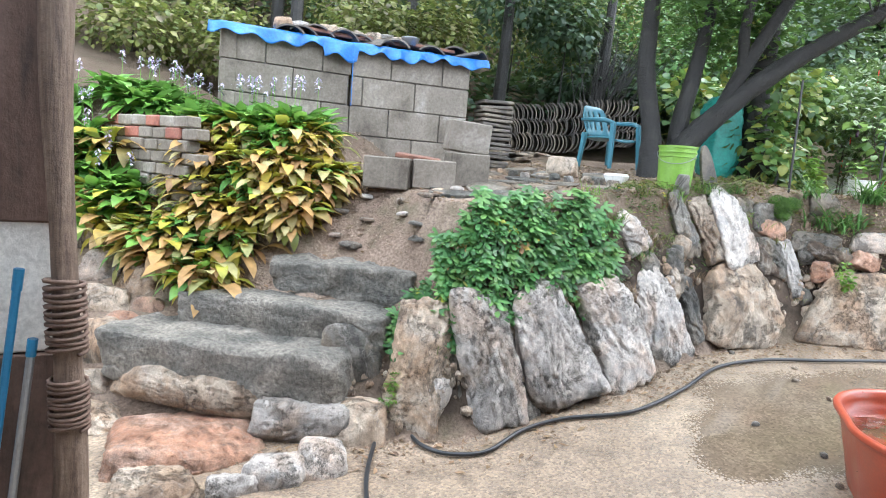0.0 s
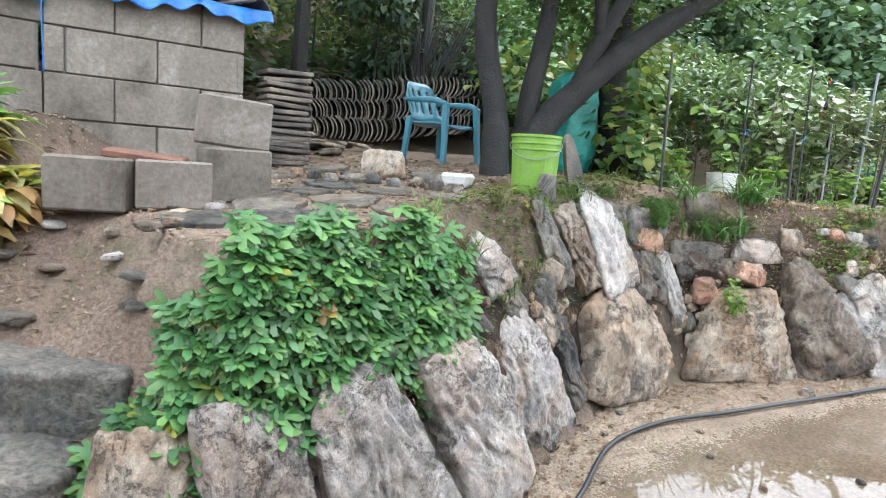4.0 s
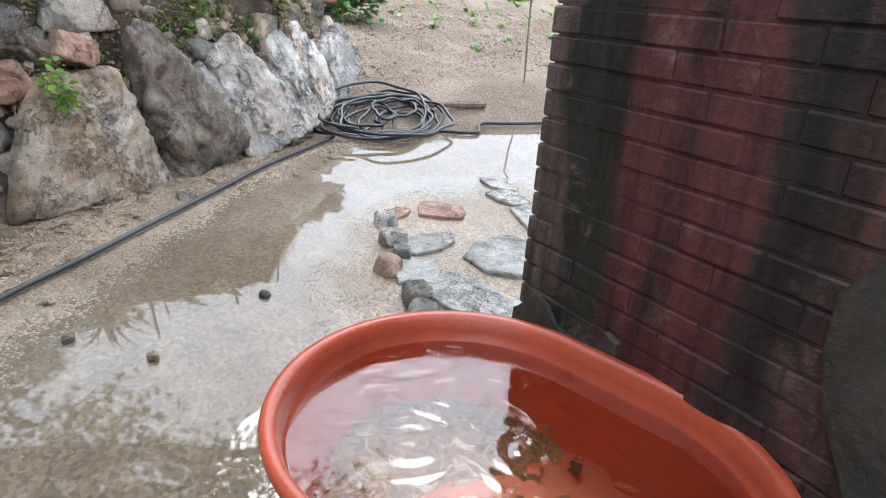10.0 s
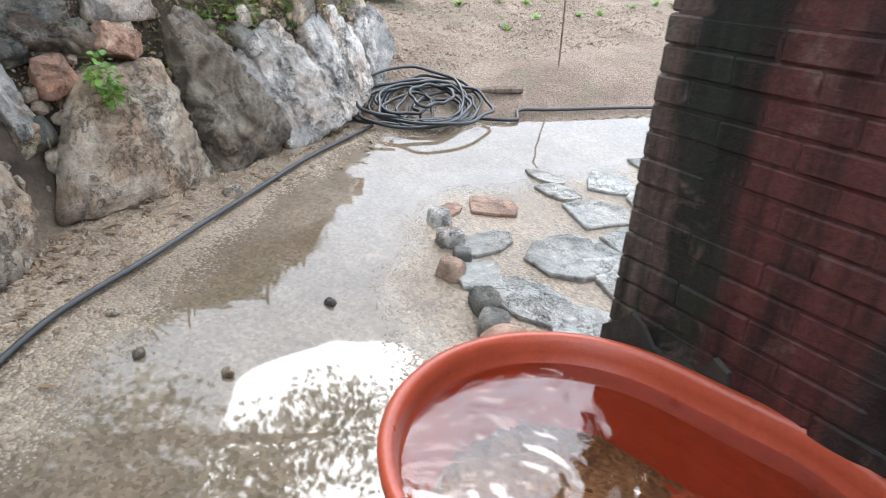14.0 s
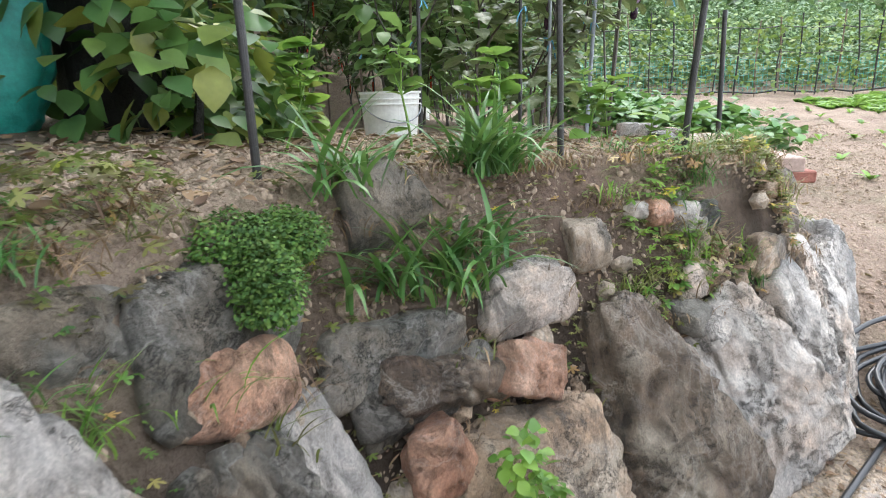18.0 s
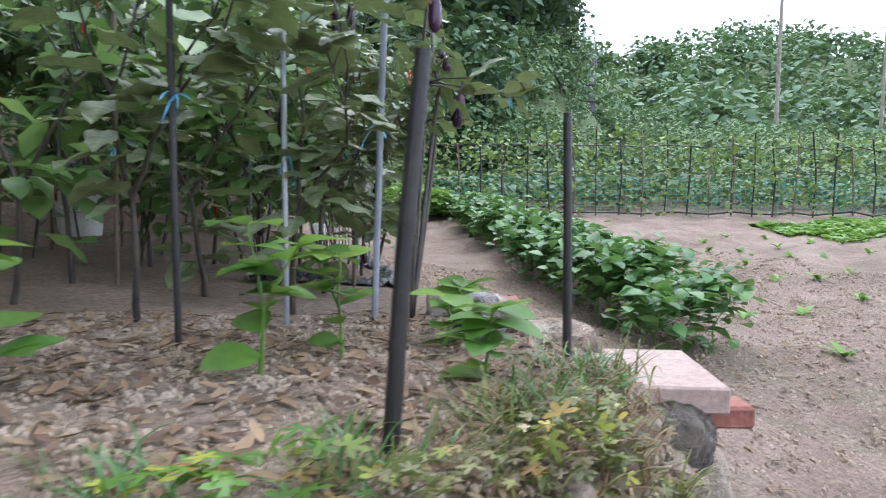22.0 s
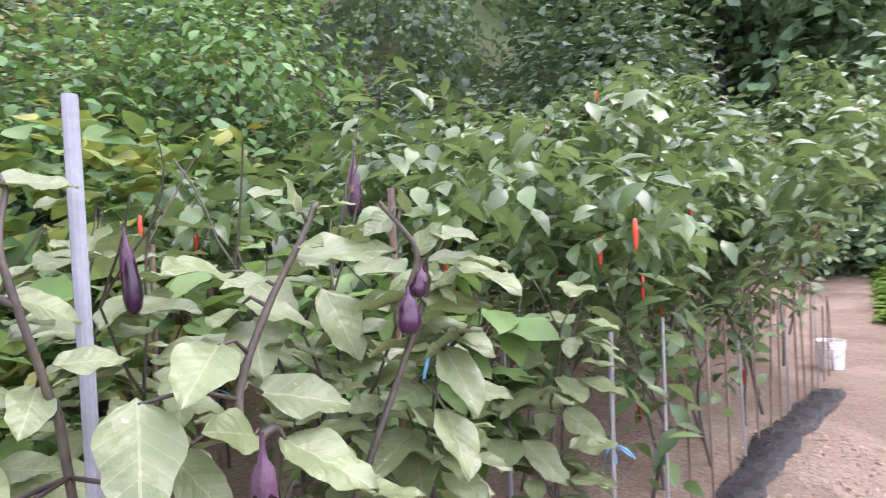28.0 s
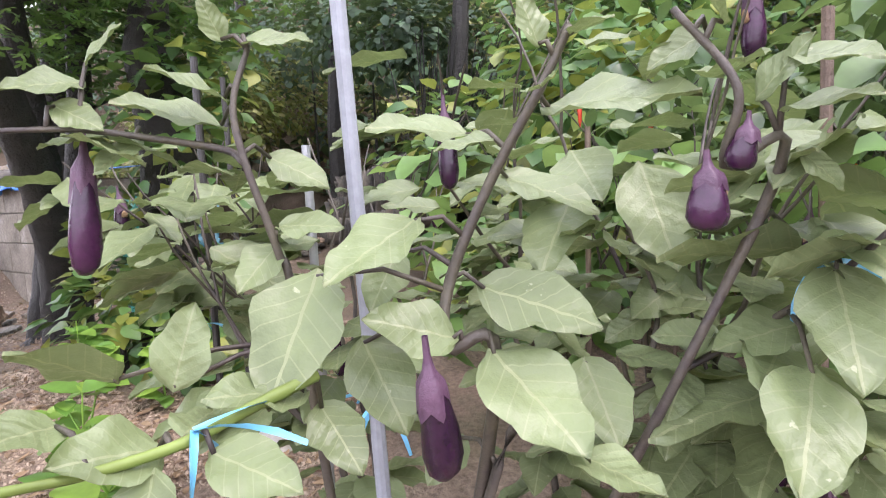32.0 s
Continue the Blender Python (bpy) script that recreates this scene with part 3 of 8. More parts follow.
def thing(name, label, category, group="", kind="", at=(0, 0, 0), rz=0.0, bm=None, material=None, smooth=False):
    """A top-level thing: an Empty at its base, or one mesh."""
    ob = new(name, mesh_of(bm, name, smooth, (material,)) if bm else None)
    ob.matrix_basis = pose(*at, 0, 0, rz)
    return tagged(ob, label, category, group, kind)


def add_box(bm, sx, sy, sz, m=None, bevel=0.0):
    r = bmesh.ops.create_cube(bm, size=1.0)
    vs = r["verts"]
    bmesh.ops.scale(bm, vec=(sx, sy, sz), verts=vs)
    if bevel:
        es = list({e for v in vs for e in v.link_edges})
        g = bmesh.ops.bevel(bm, geom=es, offset=bevel, segments=1, affect='EDGES')
        vs = list({v for f in g["faces"] for v in f.verts} | {v for v in vs if v.is_valid})
        vs = [v for v in vs if v.is_valid]
        seen = set(vs)
        stack = list(vs)
        while stack:
            v = stack.pop()
            for e in v.link_edges:
                o = e.other_vert(v)
                if o not in seen:
                    seen.add(o)
                    stack.append(o)
        vs = list(seen)
    if m is not None:
        bmesh.ops.transform(bm, matrix=m, verts=vs)
    return vs


def add_tube(bm, pts, radii, seg=8, cap=True):
    """A swept tube along points with a radius at each."""
    pts = [Vector(p) for p in pts]
    if not hasattr(radii, "__len__"):
        radii = [radii] * len(pts)
    rings = []
    ref = Vector((0.13, 0.31, 0.94)).normalized()
    for i, p in enumerate(pts):
        d = (pts[min(i + 1, len(pts) - 1)] - pts[max(i - 1, 0)]).normalized()
        a = d.cross(ref)
        if a.length < 1e-3:
            a = d.cross(Vector((1, 0, 0)))
        a.normalize()
        b = d.cross(a)
        rings.append([bm.verts.new(p + (a * math.cos(2 * math.pi * k / seg) + b * math.sin(2 * math.pi * k / seg)) * radii[i]) for k in range(seg)])
    for r0, r1 in zip(rings, rings[1:]):
        for k in range(seg):
            bm.faces.new((r0[k], r0[(k + 1) % seg], r1[(k + 1) % seg], r1[k]))
    if cap and seg > 2:
        bm.faces.new(rings[0][::-1])
        bm.faces.new(rings[-1])
    return rings


def add_lathe(bm, prof, seg=24, sx=1.0, sy=1.0, m=None, straight=0.0):
    """A turned profile of (radius, z); straight: length of the straight sides of an oval."""
    rings = []
    for r, z in prof:
        ring = []
        for k in range(seg):
            a = 2 * math.pi * k / seg
            y = r * math.sin(a) * sy + (straight / 2 if math.sin(a) >= 0 else -straight / 2)
            p = Vector((r * math.cos(a) * sx, y, z))
            ring.append(bm.verts.new(m @ p if m is not None else p))
        rings.append(ring)
    for r0, r1 in zip(rings, rings[1:]):
        for k in range(seg):
            bm.faces.new((r0[k], r0[(k + 1) % seg], r1[(k + 1) % seg], r1[k]))
    return rings


def sharp(t, a, b):
    """Smooth step of t from a to b."""
    t = min(1.0, max(0.0, (t - a) / (b - a)))
    return t * t * (3 - 2 * t)


def lerp_table(u, us, vs):
    return float(np.interp(u, us, vs))


# ---- the lie of the land ----
# foot of the stone wall, then the edge of the planted terrace along the field path
FOOT = [(-5.0, -0.8), (-2.4, 0.6), (-1.2, 1.0), (-0.4, 1.25), (0.39, 1.7), (1.07, 2.69), (1.67, 3.86), (2.33, 4.58), (3.05, 4.8), (3.69, 4.88),
        (4.12, 5.06), (4.6, 5.5), (4.72, 6.1), (4.7, 7.3), (4.7, 12.0), (4.9, 60.0)]


def foot_side(x, y):
    """Signed distance from the wall's foot (positive: up on the terrace) and the place along it."""
    best, side, along, run = 1e9, 1.0, 0.0, 0.0
    for (ax, ay), (bx, by) in zip(FOOT, FOOT[1:]):
        dx, dy = bx - ax, by - ay
        ln = math.hypot(dx, dy)
        t = max(0.0, min(1.0, ((x - ax) * dx + (y - ay) * dy) / (ln * ln)))
        d = math.hypot(x - ax - t * dx, y - ay - t * dy)
        if d < best - 1e-6:
            best, side, along = d, (1.0 if dx * (y - ay) - dy * (x - ax) > 0 else -1.0), run + t * ln
        run += ln
    return best * side, along


def low_ground(x, y):
    u = 0.35 * (x - 4.45) + 0.94 * (y - 4.05)
    z = lerp_table(u, [-9, -5, -3.6, -2.46, -1.15, 0, 0.75, 1.4, 3.7, 12.3, 24, 45], [-0.3, -0.26, -0.2, -0.02, 0.13, 0.2, 0.3, 0.56, 0.9, 1.4, 1.9, 3.6])
    z += 0.3 * min(1, max(0, (5.9 - x) / 1.1)) * min(1, max(0, (u - 1.2) / 1.5)) * (1 - sharp(y, 9, 13))
    return z


def high_ground(x, y):
    z = 1.17 + 0.115 * (min(y, 6.2 - 0.9 * sharp(x, 1.2, 2.2)) - 2.2) - 0.06 * min(3.6, max(0.0, x - 1.0))
    z -= 0.1 * sharp(2.2 - y, 0.0, 1.5)
    back = (y - 6.6) * 0.8 - x * 0.6 - 0.4
    if back > 0:
        z += min(7.0, back * 0.42)
    z += 0.36 * sharp(-1.1 - x, 0, 0.45) * (1 - sharp(y, 3.3, 4.2)) * sharp(y, 1.8, 2.2)
    west = -2.7 - x
    if west > 0:
        z += min(3.0, west * 0.42)
    return z


def ground(x, y):
    d, s = foot_side(x, y)
    lo = low_ground(x, y)
    if d <= -0.3:
        return lo
    wide = 0.42 if s > 6.3 else (1.5 if s < 5.4 else 1.5 - 1.08 * (s - 5.4) / 0.9)
    k = min(1.0, max(0.0, (d + 0.02) / wide))
    if y > 5.2 and x > 3.6:
        k = sharp(d, -0.1, 0.35)
    z = lo + (high_ground(x, y) - lo) * k
    z += 0.02 * noise.noise((x * 1.7, y * 1.7, 0.3)) + 0.012 * noise.noise((x * 6, y * 6, 1.3))
    return z


# ---- the large structure ----
def sheet(name, xs, ys, zf, material, keep=None, label="", category=""):
    """A ground sheet over a grid of xs and ys."""
    me = bpy.data.meshes.new(name)
    nx, ny = len(xs), len(ys)
    co = [(x, y, zf(x, y)) for y in ys for x in xs]
    fs = []
    for j in range(ny - 1):
        for i in range(nx - 1):
            if keep is None or keep(0.5 * (xs[i] + xs[i + 1]), 0.5 * (ys[j] + ys[j + 1])):
                fs.append((j * nx + i, j * nx + i + 1, (j + 1) * nx + i + 1, (j + 1) * nx + i))
    me.from_pydata(co, [], fs)
    me.materials.append(material)
    me.polygons.foreach_set("use_smooth", [True] * len(me.polygons))
    return tagged(new(name, me), label, category, "", "structure")


def steps(a, b, n):
    return [a + (b - a) * i / n for i in range(n + 1)]


XS = [-400, -200, -100, -50, -25, -14] + steps(-9, 9, 150) + steps(9.4, 30, 110) + [35, 42] + steps(50, 300, 40) + [340, 400]
YS = [-300, -150, -60, -25, -12] + steps(-6, 10, 140) + steps(10.25, 40, 130) + [45] + steps(52, 260, 36) + [300, 380, 500]


def land(x, y):
    """Height of the ground, with furrows in the field and wooded slopes beyond."""
    cx, cy = min(40, max(-12, x)), min(45, max(-9, y))
    z = ground(cx, cy)
    if x > 5.9 and 5.4 < y < 14.5 and x < 30:
        z += (0.035 * math.sin((0.5 * x - 0.87 * y) * 7.0 + 0.6 * noise.noise((x * 0.7, y * 0.7, 1))) + 0.025 * noise.noise((x * 3.1, y * 3.1, 4.0)) + 0.02 * noise.noise((x * 8, y * 8, 4.0))) * sharp(x, 5.9, 6.6)
    if y > 22:
        wood = 0.72 * (y - 4.6) + 4.5 - x
        z += min(6.5, (y - 22) * 0.42) * sharp(wood, -3, 5) + min(9, (y - 22) * 0.07)
    z += 33 * math.exp(-(((x - 175) / 105) ** 2) - ((y - 140) / 50) ** 2)
    if x < -6 and y > -2:
        z += min(40, (-6 - x) * 0.4)
    return z


def mark(ob, name, f):
    """Stores a number at every corner of a ground sheet."""
    at = ob.data.attributes.new(name, 'FLOAT', 'POINT')
    at.data.foreach_set("value", [f(v.co.x, v.co.y) for v in ob.data.vertices])


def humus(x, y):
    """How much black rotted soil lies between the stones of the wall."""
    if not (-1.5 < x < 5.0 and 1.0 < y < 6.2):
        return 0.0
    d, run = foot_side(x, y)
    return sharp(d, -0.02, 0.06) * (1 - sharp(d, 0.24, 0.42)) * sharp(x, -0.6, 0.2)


RAIN = [(1.95, 2.2, 0.16), (2.12, 2.6, 0.3), (2.25, 2.9, 0.36), (2.53, 3.15, 0.32), (2.76, 3.42, 0.28), (3.05, 3.7, 0.24), (3.38, 4.0, 0.24), (3.95, 4.28, 0.26), (4.7, 4.2, 0.3), (5.67, 3.95, 0.32), (6.7, 3.67, 0.36), (8.3, 3.2, 0.4)]


def standing_water(x, y):
    """Depth of the rain that stands along the low line of the yard, from 0 at its shore to 1."""
    best = 0.0
    for (ax, ay, aw), (bx, by, bw) in zip(RAIN, RAIN[1:]):
        dx, dy = bx - ax, by - ay
        t = max(0.0, min(1.0, ((x - ax) * dx + (y - ay) * dy) / (dx * dx + dy * dy)))
        w = (aw + (bw - aw) * t) * (1.25 + 0.35 * noise.noise((x * 2.4, y * 2.4, 9.0)))
        best = max(best, 1 - math.hypot(x - ax - t * dx, y - ay - t * dy) / (1.6 * w))
    return best


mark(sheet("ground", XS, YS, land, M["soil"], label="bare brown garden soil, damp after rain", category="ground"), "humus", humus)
FRONT = lambda x, y: 0.35 * (x - 4.45) + 0.94 * (y - 4.05)
mark(sheet("yard", steps(-3.0, 9.0, 260), steps(-6, 5.2, 240), lambda x, y: low_ground(x, y) + 0.012 + 0.004 * noise.noise((x * 1.6, y * 1.6, 2.0)) + 0.001 * noise.noise((x * 7, y * 7, 5.0)), M["yard"],
      keep=lambda x, y: foot_side(x, y)[0] < -0.05 + 0.05 * noise.noise((x * 3, y * 3, 0)) and FRONT(x, y) < 0.72 + 0.1 * noise.noise((x * 2, y * 2, 7)),
      label="wet sandy concrete yard with puddles after rain", category="yard"), "wet", standing_water)


# ---- stones ----
ROCKS = {"warm": M["rock_warm"], "umber": M["rock_umber"], "grey": M["rock_grey"], "dark": M["rock_dark"], "pink": M["rock_pink"]}
WORDS = {"warm": "brown and cream", "umber": "wet brown and grey", "grey": "pale grey streaked", "dark": "dark grey-green", "pink": "smooth reddish"}
rock_seed = [11]


def ico_ball(sub):
    bm = bmesh.new()
    bmesh.ops.create_icosphere(bm, subdivisions=sub, radius=1.0)
    vs = np.array([v.co[:] for v in bm.verts])
    fs = [tuple(v.index for v in f.verts) for f in bm.faces]
    bm.free()
    return vs, fs


BALLS = {k: ico_ball(k) for k in (2, 3, 4, 5)}


def rock_mesh(w, h, d, taper=0.8, skew=0.0, cuts=4, edge=16.0, rough=0.012, ledge=0.02, sub=4, material=None):
    """A split stone: a block bounded by flat planes, tapering and leaning to its top, with struck-off corners and small ledges.
    edge: how crisp the arrises are; ledge: depth of the steps where layers have flaked away."""
    rock_seed[0] += 1
    rg = random.Random(rock_seed[0])
    small = min(1.0, max(w, h) / 0.32)
    rough, ledge = rough * small, ledge * small
    dirs, faces = BALLS[sub]
    planes = []
    c = [(-1, -1), (1, -1), (skew * 2 + taper, 1), (skew * 2 - taper, 1)]
    for (ax, az), (bx, bz) in zip(c, c[1:] + c[:1]):
        nx, nz = bz - az, -(bx - ax)
        ln = math.hypot(nx, nz)
        planes.append((nx / ln, rg.uniform(-0.12, 0.12), nz / ln, (ax * nx + az * nz) / ln))
    for _ in range(cuts):
        a = rg.uniform(0, 6.283)
        nx, nz = math.cos(a), math.sin(a)
        planes.append((nx, rg.uniform(-0.5, 0.3), nz, max(px * nx + pz * nz for px, pz in c) * rg.uniform(0.78, 0.95)))
    planes.append((rg.uniform(-0.12, 0.12), -1, rg.uniform(-0.12, 0.12), 0.86))
    planes.append((0, 1, 0, 1.0))
    for _ in range(4):
        a = rg.uniform(0, 6.283)
        t = rg.uniform(0.35, 0.75)
        planes.append((math.cos(a) * t, -1, math.sin(a) * t, rg.uniform(0.95, 1.15)))
    P = np.array(planes)
    k = np.maximum(dirs @ P[:, :3].T / np.maximum(P[:, 3], 0.15), 1e-4)
    rad = (k ** edge).sum(1) ** (-1.0 / edge)
    co = dirs * rad[:, None] * (w / 2, d / 2, h / 2)
    off = Vector((rg.uniform(0, 50), rg.uniform(0, 50), rg.uniform(0, 50)))
    lay = Vector((rg.uniform(0.5, 1), rg.uniform(-0.3, 0.3), rg.uniform(-0.6, 0.6))).normalized()
    out = []
    for q, u in zip(co, dirs):
        q, u = Vector(q), Vector(u)
        s = q.dot(lay) * 14 + 2.2 * noise.noise(q * 5 + off)
        step = s - math.floor(s)
        q = q - u * ledge * (0.55 * step * step + 0.8 * max(0.0, noise.noise(q * 4 + off * 1.7)))
        q += u * rough * (0.9 * noise.noise(q * 9 + off) + 0.6 * noise.noise(q * 22 + off) + 0.45 * noise.noise(q * 55 + off))
        out.append(q)
    me = bpy.data.meshes.new("stone")
    me.from_pydata(out, [], faces)
    me.materials.append(material)
    me.polygons.foreach_set("use_smooth", [True] * len(faces))
    return me


def stone(name, x, y, z, w, h, d, heading, lean, kind, back, words, sub=4, group="", taper=0.8, skew=0.0, cuts=4, edge=16.0, rough=0.01, ledge=0.015):
    ob = new(name, rock_mesh(w, h, d, taper, skew, cuts, edge, rough, ledge, sub, ROCKS[kind]))
    ob.matrix_basis = pose(x, y, z, -back, -lean, 180 - heading)
    return tagged(ob, WORDS[kind] + " " + words, "stone", group)


def wall_slab(x, y, z, w, h, d, heading, lean, kind, taper=0.78, skew=0.0, cuts=3):
    k = math.radians(heading)
    stone("wall_stone", x + 0.02 * math.sin(k), y + 0.02 * math.cos(k), z, w * 1.12, h * 1.1, d * 1.1, heading, lean + 4, kind, 20, "slab set upright in the dry stone wall", 5 if w * h > 0.1 else 4, "stones of the terrace wall", taper, skew, cuts, 30.0, 0.013, 0.042)


def boulder(x, y, z, w, h, d, heading, lean, kind, taper=0.75, skew=0.0):
    if kind == "pink":
        stone("boulder", x, y, z + 0.01, w * 1.05, h * 1.1, max(d, 0.85 * min(w, h)) * 1.1, heading, lean, kind, 8, "boulder in the dry stone wall", 4, "stones of the terrace wall", 0.8, 0.0, 1, 3.2, 0.003, 0.003)
        return
    stone("boulder", x, y, z + 0.01, w * 1.15, h * 1.2, max(d, 0.85 * min(w, h)) * 1.1, heading, lean, kind, 8, "boulder in the dry stone wall", 4, "stones of the terrace wall", taper, skew, 6, 14.0, 0.011, 0.022)


def flat_slab(x, y, z, w, h, d, heading, lean, kind):
    stone("step_stone", x, y, z - 0.03, w * 1.12, max(d, 0.12) + 0.12, max(h * 1.7, 0.5), heading, lean, kind, 4, "flat stone laid as a garden step", 5, "stones of the garden steps", 0.88, 0.03, 4, 14.0, 0.012, 0.03)


def tread(x, y, z, w, d, h, heading):
    """A worn step of rough concrete."""
    bm = bmesh.new()
    bmesh.ops.create_cube(bm, size=1.0)
    bmesh.ops.subdivide_edges(bm, edges=bm.edges[:], cuts=23, use_grid_fill=True)
    for v in bm.verts:
        c = v.co * 2
        r = max(0.0, abs(c.x) ** 12 + abs(c.y) ** 12 + abs(c.z) ** 12) ** (1 / 12)
        q = Vector((c.x / r * w / 2, c.y / r * d / 2, c.z / r * h / 2))
        k = q + Vector((x * 7, y * 7, z * 7))
        q += Vector((c.x, c.y, c.z)) * (0.04 * noise.noise(k * 2.6) + 0.025 * noise.noise(k * 8) + 0.012 * noise.noise(k * 21) + 0.006 * noise.noise(k * 50))
        v.co = q
    ob = thing("garden_step", "rough dark concrete step worn and damp", "step", "stones of the garden steps", bm=bm, material=M["tread"], smooth=True)
    ob.matrix_basis = pose(x, y, z, 0, 0, 180 - heading)


wall_slab(0.14, 1.83, 0.12, 0.43, 0.85, 0.24, 169, 0, "warm", 0.72, -0.02)
wall_slab(0.48, 2.04, 0.26, 0.37, 0.83, 0.19, 137, 5, "grey", 0.86, -0.05)
wall_slab(0.75, 2.43, 0.33, 0.5, 0.8, 0.26, 127, 7, "grey", 0.66, -0.12)
wall_slab(1.04, 2.9, 0.40, 0.52, 0.74, 0.27, 119, 11, "grey", 0.72, -0.08)
wall_slab(1.26, 3.42, 0.43, 0.5, 0.74, 0.26, 119, 8, "grey", 0.55, -0.14)
boulder(-0.32, 1.74, 0.14, 0.40, 0.36, 0.20, 159, 0, "dark")
boulder(-0.45, 2.09, 0.51, 0.19, 0.24, 0.10, 175, -2, "grey")
wall_slab(1.02, 3.28, 1.03, 0.22, 0.33, 0.12, 122, 27, "grey")
wall_slab(1.31, 3.87, 1.11, 0.21, 0.51, 0.11, 122, 12, "dark")
wall_slab(1.48, 4.10, 1.06, 0.23, 0.52, 0.13, 133, 15, "warm")
wall_slab(1.65, 4.31, 1.12, 0.39, 0.63, 0.21, 134, 10, "grey", 0.5, -0.1)
boulder(1.97, 4.62, 1.09, 0.36, 0.16, 0.10, 133, -10, "pink")
boulder(2.33, 4.84, 1.0, 0.42, 0.17, 0.11, 163, 2, "dark")
wall_slab(2.41, 4.84, 0.90, 0.40, 0.12, 0.07, 163, 8, "dark")
boulder(2.78, 4.98, 1.05, 0.36, 0.15, 0.10, 163, 2, "grey")
wall_slab(1.79, 4.14, 0.47, 0.77, 0.65, 0.34, 134, -4, "warm", 0.62, -0.04, 6)
wall_slab(1.35, 3.65, 0.68, 0.19, 0.24, 0.10, 119, 0, "warm")
wall_slab(1.46, 3.69, 0.47, 0.20, 0.51, 0.11, 119, 1, "dark")
boulder(1.58, 3.77, 0.28, 0.10, 0.15, 0.07, 126, 0, "warm")
wall_slab(2.01, 4.57, 0.88, 0.18, 0.28, 0.10, 133, 13, "dark")
wall_slab(2.15, 4.68, 0.78, 0.17, 0.47, 0.10, 135, 8, "grey")
wall_slab(2.62, 4.76, 0.50, 0.82, 0.64, 0.30, 163, -5, "warm", 0.42, 0.05, 5)
wall_slab(3.2, 4.92, 0.62, 0.54, 0.76, 0.3, 173, 15, "umber", 0.4, -0.1)
wall_slab(3.68, 5.0, 0.6, 0.46, 0.68, 0.26, 169, 16, "grey", 0.6, -0.15)
wall_slab(4.09, 5.18, 0.66, 0.51, 0.60, 0.28, 157, 11, "grey")
wall_slab(4.58, 5.47, 0.66, 0.66, 0.48, 0.26, 142, 18, "grey")
boulder(2.39, 4.82, 0.83, 0.15, 0.12, 0.07, 163, -5, "pink")
wall_slab(2.67, 4.92, 0.88, 0.22, 0.10, 0.07, 163, 0, "pink")
boulder(3.05, 5.11, 1.11, 0.17, 0.11, 0.07, 169, 0, "warm")
boulder(3.53, 5.13, 0.99, 0.21, 0.07, 0.07, 171, 0, "warm")
boulder(1.90, 4.47, 0.91, 0.13, 0.08, 0.07, 133, 0, "warm")
boulder(1.88, 4.48, 0.98, 0.09, 0.07, 0.07, 133, 0, "dark")
boulder(4.60, 5.78, 1.12, 0.34, 0.2, 0.15, 140, 0, "dark")
boulder(4.78, 5.86, 0.93, 0.2, 0.16, 0.12, 130, 0, "warm")
boulder(4.82, 5.62, 0.8, 0.22, 0.13, 0.1, 140, 0, "warm")
boulder(3.43, 5.20, 1.22, 0.14, 0.08, 0.07, 169, 0, "dark")
boulder(3.52, 5.18, 1.14, 0.13, 0.08, 0.07, 169, 0, "grey")
boulder(3.29, 5.17, 1.21, 0.16, 0.06, 0.07, 170, 0, "grey")
boulder(2.31, 4.98, 1.37, 0.14, 0.04, 0.07, 160, 0, "grey")
boulder(-2.34, 1.48, 0.47, 0.33, 0.23, 0.13, 158, 0, "grey")
boulder(-2.19, 1.59, 0.53, 0.22, 0.10, 0.07, 164, 0, "grey")
boulder(-2.16, 1.33, 0.28, 0.47, 0.20, 0.11, 164, 0, "warm")
boulder(-2.00, 1.52, 0.40, 0.33, 0.23, 0.13, 164, 0, "warm")
boulder(-1.80, 1.42, 0.27, 0.27, 0.12, 0.07, 164, 0, "pink")
boulder(-1.88, 1.28, 0.16, 0.26, 0.16, 0.09, 164, 0, "pink")
boulder(-1.93, 1.11, 0.03, 0.27, 0.30, 0.15, 163, 0, "warm")
boulder(-1.74, 0.97, -0.14, 0.26, 0.15, 0.08, 162, 0, "warm")
flat_slab(-0.38, 1.38, -0.13, 0.61, 0.30, 0.17, 155, 0, "grey")
boulder(0.01, 1.03, -0.24, 0.28, 0.26, 0.14, 144, 0, "grey")
boulder(-0.06, 1.46, -0.19, 0.36, 0.33, 0.18, 152, 0, "warm")
boulder(-0.13, 0.82, -0.25, 0.37, 0.24, 0.13, 140, 0, "grey")
flat_slab(-1.45, 0.74, -0.26, 0.39, 0.23, 0.13, 124, 0, "warm")
flat_slab(-0.51, 0.44, -0.26, 0.40, 0.11, 0.07, 129, 0, "warm")
boulder(-0.22, 0.65, -0.25, 0.27, 0.14, 0.07, 136, 0, "grey")
flat_slab(-1.15, 1.28, -0.03, 1.07, 0.42, 0.16, 165, 0, "warm")
flat_slab(-0.77, 0.84, -0.26, 0.80, 0.45, 0.20, 132, 0, "pink")
tread(-1.0, 1.5, 0.08, 1.55, 0.75, 0.34, 165)
tread(-0.88, 1.86, 0.3, 1.45, 0.6, 0.3, 165)
tread(-0.68, 2.2, 0.53, 1.05, 0.56, 0.32, 163)
boulder(-2.64, 1.52, 0.65, 0.28, 0.17, 0.09, 155, 0, "grey")
boulder(-1.91, 1.68, 0.54, 0.23, 0.10, 0.07, 164, 0, "dark")
